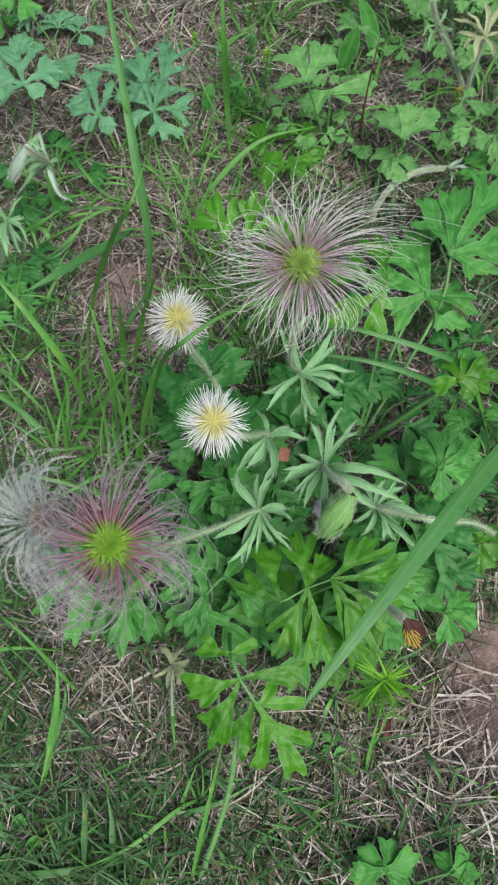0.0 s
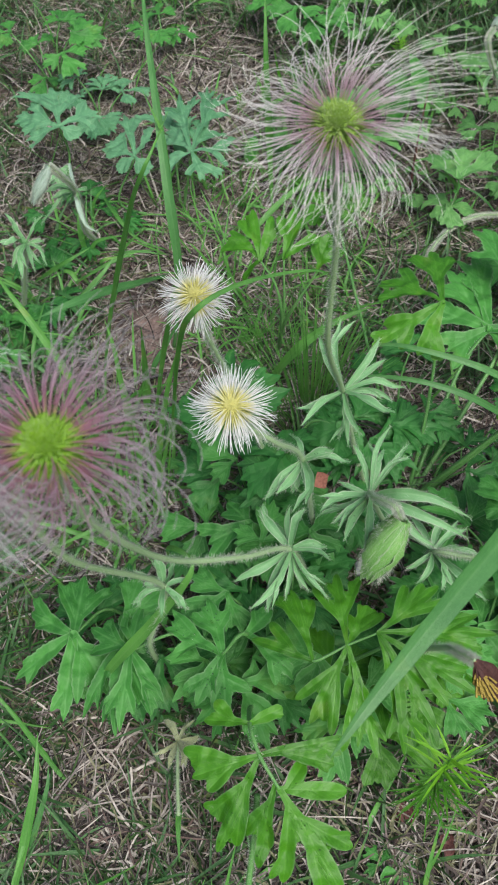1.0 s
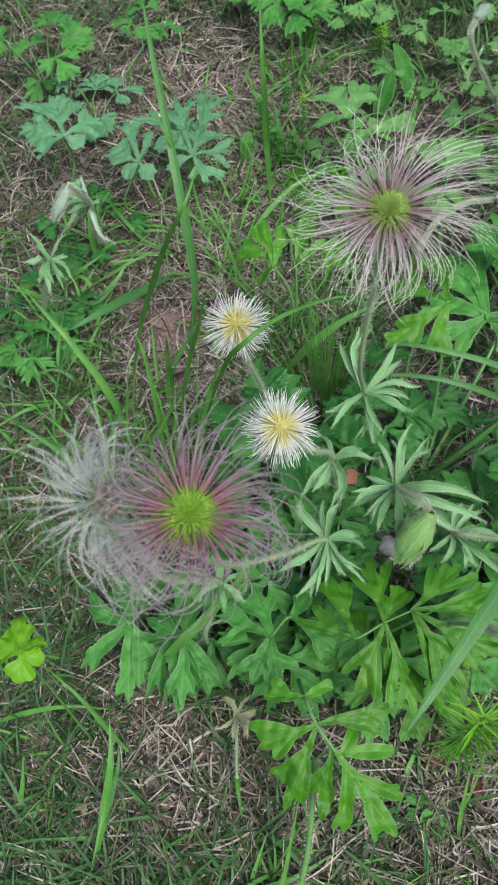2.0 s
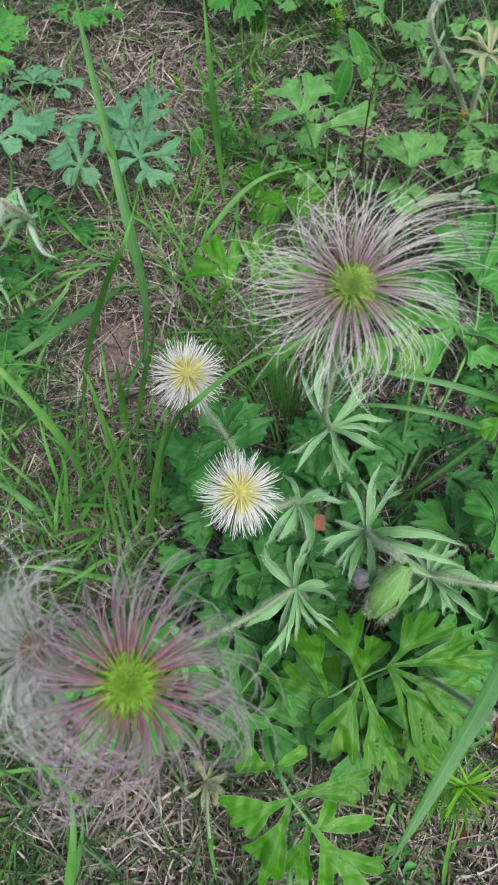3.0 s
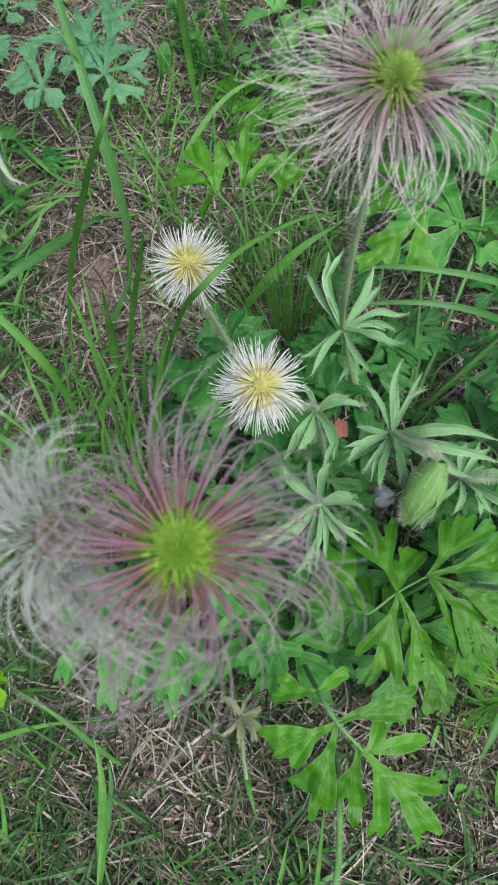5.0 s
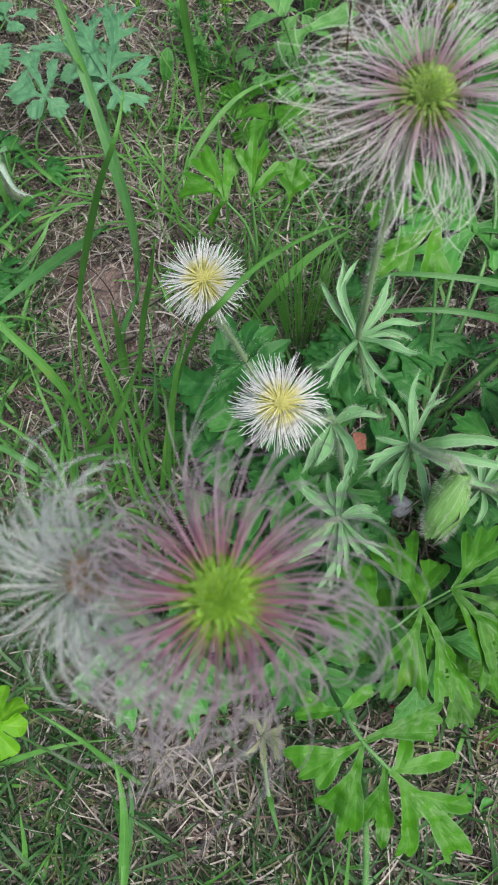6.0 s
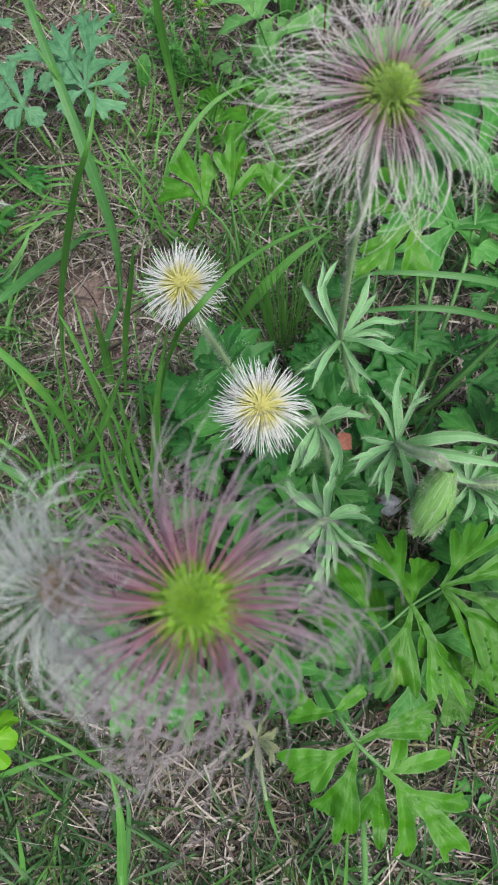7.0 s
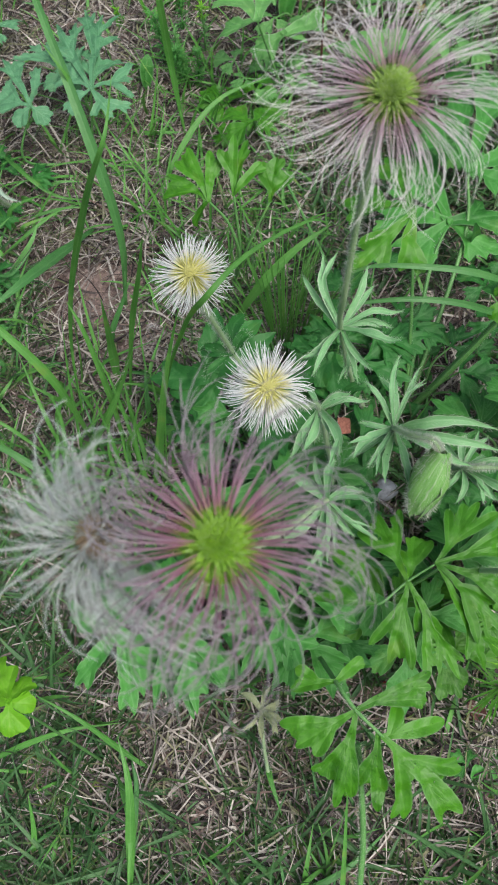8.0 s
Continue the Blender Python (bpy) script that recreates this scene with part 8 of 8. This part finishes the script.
gx, gy = spaced(-0.45, 0.50, 0.005, 400.0), spaced(-0.25, 1.25, 0.005, 400.0)
GX, GY = np.meshgrid(gx, gy)
GZ = ground_z(GX, GY)
close = np.exp(-((GX - 0.03) ** 2 + (GY - 0.4) ** 2) / 1.0)
GZ = GZ + close * (np.random.RandomState(4).rand(*GX.shape) - 0.5) * 0.0006
nx, ny = len(gx), len(gy)
verts = np.stack([GX, GY, GZ], -1).reshape(-1, 3).tolist()
faces = [(j * nx + i, j * nx + i + 1, (j + 1) * nx + i + 1, (j + 1) * nx + i) for j in range(ny - 1) for i in range(nx - 1)]
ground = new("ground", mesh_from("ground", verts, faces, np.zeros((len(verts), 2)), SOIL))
tagged(ground, "crumbly reddish-brown soil under dead grass", "ground", kind="structure")


# ---- what covers the ground ----
def bumps(x, y, spots):
    out = np.zeros_like(x)
    for cx, cy, r, a in spots:
        out += a * np.exp(-((x - cx) ** 2 + (y - cy) ** 2) / (2 * r * r))
    return out


def patchy(x, y, k):
    return 0.5 + 0.25 * (np.sin(23 * x + 1.7 * k) * np.cos(19 * y + k) + np.sin(47 * x - 31 * y + 2.1 * k) * 0.7 + np.sin(71 * y + 53 * x + k) * 0.5)


BARE = ((-0.085, 0.46, 0.035, 1.15), (0.235, 0.09, 0.04, 1.2), (-0.06, 0.40, 0.02, 0.6))
LITTER = ((0.16, 0.67, 0.07, 1.0), (-0.05, 0.68, 0.10, 1.0), (-0.06, 0.55, 0.06, 0.8), (0.12, 0.05, 0.05, 0.5), (-0.080, 0.060, 0.050, 0.75), (0.02, 0.03, 0.03, 0.6), (0.17, 0.32, 0.04, 1.0), (0.06, 0.38, 0.035, 0.9), (0.0, 0.82, 0.09, 0.6), (0.18, 0.02, 0.06, 0.65), (-0.1, 0.38, 0.05, 0.9), (-0.07, 0.29, 0.05, 1.1), (0.22, 0.62, 0.06, 0.6), (0.03, 0.0, 0.06, 0.6))
LUSH = ((-0.10, -0.02, 0.04, 0.4), (0.02, -0.02, 0.05, 0.8), (-0.09, -0.03, 0.06, 1.0), (0.16, -0.02, 0.05, 0.6), (-0.15, 0.09, 0.04, 0.7), (-0.16, 0.42, 0.05, 0.8), (-0.04, 0.29, 0.045, 0.25), (-0.10, 0.31, 0.05, 0.35), (-0.12, 0.5, 0.05, 0.3), (-0.13, 0.33, 0.05, 0.25), (0.05, 0.40, 0.045, 0.3), (0.24, 0.45, 0.08, 0.4), (0.15, 0.90, 0.15, 1.0), (0.2, 0.6, 0.06, 0.4), (-0.18, 0.20, 0.06, 0.5), (0.05, 0.12, 0.05, 0.5), (0.15, 0.11, 0.03, 0.5), (0.3, 0.25, 0.08, 0.7))

SWARD = ((0.04, -0.02, 0.06, 0.8), (-0.09, -0.05, 0.06, 0.8), (0.17, -0.01, 0.06, 0.6), (-0.15, 0.03, 0.03, 0.4), (-0.02, 0.0, 0.04, 0.4), (0.11, 0.07, 0.03, 0.4))


def scatter(count, seed, weight, box):
    r = np.random.RandomState(seed)
    x = r.uniform(box[0], box[1], count * 12)
    y = r.uniform(box[2], box[3], count * 12)
    keep = r.rand(count * 12) < np.clip(weight(x, y), 0, 1)
    return x[keep][:count], y[keep][:count], r


def fibres(name, label, count, seed, weight, box, height, lean, width, mat, sides, rows, curl, sink=0.001, flat=0.0, lift=0.0, more=None):
    """Many thin blades or straws as one mesh; height, lean and width: (least, most). more: a second batch with (count, weight, height, width)."""
    x, y, r = scatter(count, seed, weight, box)
    n = len(x)
    ln = r.uniform(*height, n)
    if more:
        x2, y2, _ = scatter(more[0], seed + 500, more[1], box)
        x, y, n = np.concatenate([x, x2]), np.concatenate([y, y2]), len(x) + len(x2)
        ln = np.concatenate([ln, r.uniform(*more[2], len(x2))])
    az = r.uniform(0, 2 * np.pi, n)
    tilt = r.uniform(*lean, n)
    wd = r.uniform(*width, n)
    if more:
        wd[-len(x2):] = r.uniform(*more[3], len(x2))
    bend = r.normal(0, curl, n)
    base = np.stack([x, y, ground_z(x, y) - sink + r.rand(n) * lift], -1)
    d = np.stack([np.cos(az) * np.sin(tilt), np.sin(az) * np.sin(tilt), np.cos(tilt)], -1)
    side = np.stack([-np.sin(az), np.cos(az), np.zeros(n)], -1)
    top = np.cross(side, d)
    V = np.zeros((n, rows, sides, 3))
    U = np.zeros((n, rows, sides, 2))
    for k in range(rows):
        s = k / (rows - 1)
        c = base + d * (ln * s)[:, None] + side * (bend * ln * s * s)[:, None]
        drop = (1 - flat) * (np.abs(bend) + 0.25) * ln * s * s * np.sin(tilt)
        c[:, 2] -= drop * 0.7
        c[:, 2] = np.maximum(c[:, 2], ground_z(c[:, 0], c[:, 1]) + 0.0004)
        w = wd * (1 - 0.85 * s ** 2.2)
        if sides == 3:
            off = [-side * (w * 0.5)[:, None], top * (w * 0.18)[:, None], side * (w * 0.5)[:, None]]
        else:
            off = [(side * np.cos(2 * np.pi * j / sides) + top * np.sin(2 * np.pi * j / sides)) * (w * 0.5)[:, None] for j in range(sides)]
        for j in range(sides):
            V[:, k, j] = c + off[j]
            U[:, k, j, 0] = j / (sides - 1)
            U[:, k, j, 1] = s
    idx = np.arange(n * rows * sides).reshape(n, rows, sides)
    span = sides if sides > 3 else 2
    F = []
    for k in range(rows - 1):
        for j in range(span):
            i = (j + 1) % sides
            F.append(np.stack([idx[:, k, j], idx[:, k, i], idx[:, k + 1, i], idx[:, k + 1, j]], -1))
    F = np.concatenate(F, 0).tolist()
    ob = new(name, mesh_from(name, V.reshape(-1, 3).tolist(), F, U.reshape(-1, 2), mat))
    return tagged(ob, label, "grass", kind="stuff")


AREA = (-0.36, 0.42, -0.14, 1.15)
fibres("dead_grass_litter", "matted tan and grey-brown dead grass on soil", 60000, 21,
       lambda x, y: 0.26 + 0.2 * patchy(x, y, 1) + 0.75 * bumps(x, y, LITTER) - 0.75 * bumps(x, y, BARE) - 0.15 * bumps(x, y, SWARD), AREA, (0.014, 0.055), (1.1, 1.6), (0.0005, 0.0015), STRAW, 3, 6, 0.42, lift=0.012,
       more=(3600, lambda x, y: 0.15 + 0.7 * bumps(x, y, LITTER), (0.022, 0.055), (0.0010, 0.0020)))
fibres("short_turf", "short fine green turf between litter", 34000, 23,
       lambda x, y: 0.12 + 0.26 * patchy(x, y, 2) + 0.55 * bumps(x, y, LUSH) + 0.3 * bumps(x, y, SWARD) - 0.35 * bumps(x, y, LITTER) - 0.7 * bumps(x, y, BARE), AREA, (0.012, 0.050), (0.4, 1.5), (0.0008, 0.0021), TURF, 3, 5, 0.25)
fibres("meadow_grass", "loose taller green meadow grass", 12000, 24,
       lambda x, y: 0.05 + 0.14 * patchy(x, y, 3) + 0.5 * bumps(x, y, LUSH) + 0.25 * bumps(x, y, SWARD) - 0.4 * bumps(x, y, LITTER) - 0.7 * bumps(x, y, BARE), AREA, (0.025, 0.075), (0.6, 1.5), (0.0013, 0.0034), MEADOW, 3, 7, 0.25)
fibres("clearing_grass", "sparse green blades over dead grass", 1800, 27,
       lambda x, y: 0.04 + 0.9 * bumps(x, y, ((-0.06, 0.42, 0.06, 0.7), (0.0, 0.52, 0.08, 0.7), (-0.04, 0.62, 0.08, 0.35), (0.07, 0.62, 0.05, 0.5), (-0.08, 0.27, 0.05, 0.6))) - 1.2 * bumps(x, y, BARE), AREA, (0.025, 0.080), (0.3, 1.4), (0.0012, 0.0036), GRASS, 3, 7, 0.3)
fibres("far_meadow_grass", "dense green meadow grass beyond the clearing", 42000, 25,
       lambda x, y: (0.7 + 0.3 * patchy(x * 0.3, y * 0.3, 4)) * np.exp(-((x - 0.05) ** 2 + (y - 0.45) ** 2) / 1.1) - 1.0 * ((x > -0.32) & (x < 0.38) & (y > -0.10) & (y < 0.98)), (-2.4, 2.5, -2.0, 3.4), (0.03, 0.12), (0.3, 1.2), (0.002, 0.006), MEADOW, 3, 5, 0.22)

# ground leaves in DARK, densest under the clump; their colour includes its shade
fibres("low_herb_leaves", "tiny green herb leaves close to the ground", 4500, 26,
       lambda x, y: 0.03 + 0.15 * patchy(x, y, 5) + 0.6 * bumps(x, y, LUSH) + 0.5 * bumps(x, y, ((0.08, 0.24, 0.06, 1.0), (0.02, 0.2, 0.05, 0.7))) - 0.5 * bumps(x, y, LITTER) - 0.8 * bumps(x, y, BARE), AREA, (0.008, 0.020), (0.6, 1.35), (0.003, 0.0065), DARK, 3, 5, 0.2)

# crumbs of soil
cx, cy, cr = scatter(3500, 31, lambda x, y: 0.06 + 1.0 * bumps(x, y, BARE) + 0.15 * bumps(x, y, LITTER), AREA)
cv, cf = [], []
ico = bmesh.new()
bmesh.ops.create_icosphere(ico, subdivisions=1, radius=1.0)
iv = np.array([v.co[:] for v in ico.verts])
ifs = [tuple(v.index for v in f.verts) for f in ico.faces]
ico.free()
for k in range(len(cx)):
    size = 0.0005 + 0.0028 * cr.rand() ** 4
    p = iv * (0.75 + 0.5 * cr.rand(len(iv), 1)) * size * (1, 0.8 + 0.4 * cr.rand(), 0.65)
    p = p + (cx[k], cy[k], gz(cx[k], cy[k]) + size * 0.2)
    o = len(cv)
    cv.extend(p.tolist())
    cf.extend([tuple(i + o for i in f) for f in ifs])
crumbs = new("soil_crumbs", mesh_from("soil_crumbs", cv, cf, np.zeros((len(cv), 2)), CLOD, smooth=False))
tagged(crumbs, "loose reddish-brown crumbs of dry soil", "soil", kind="stuff")
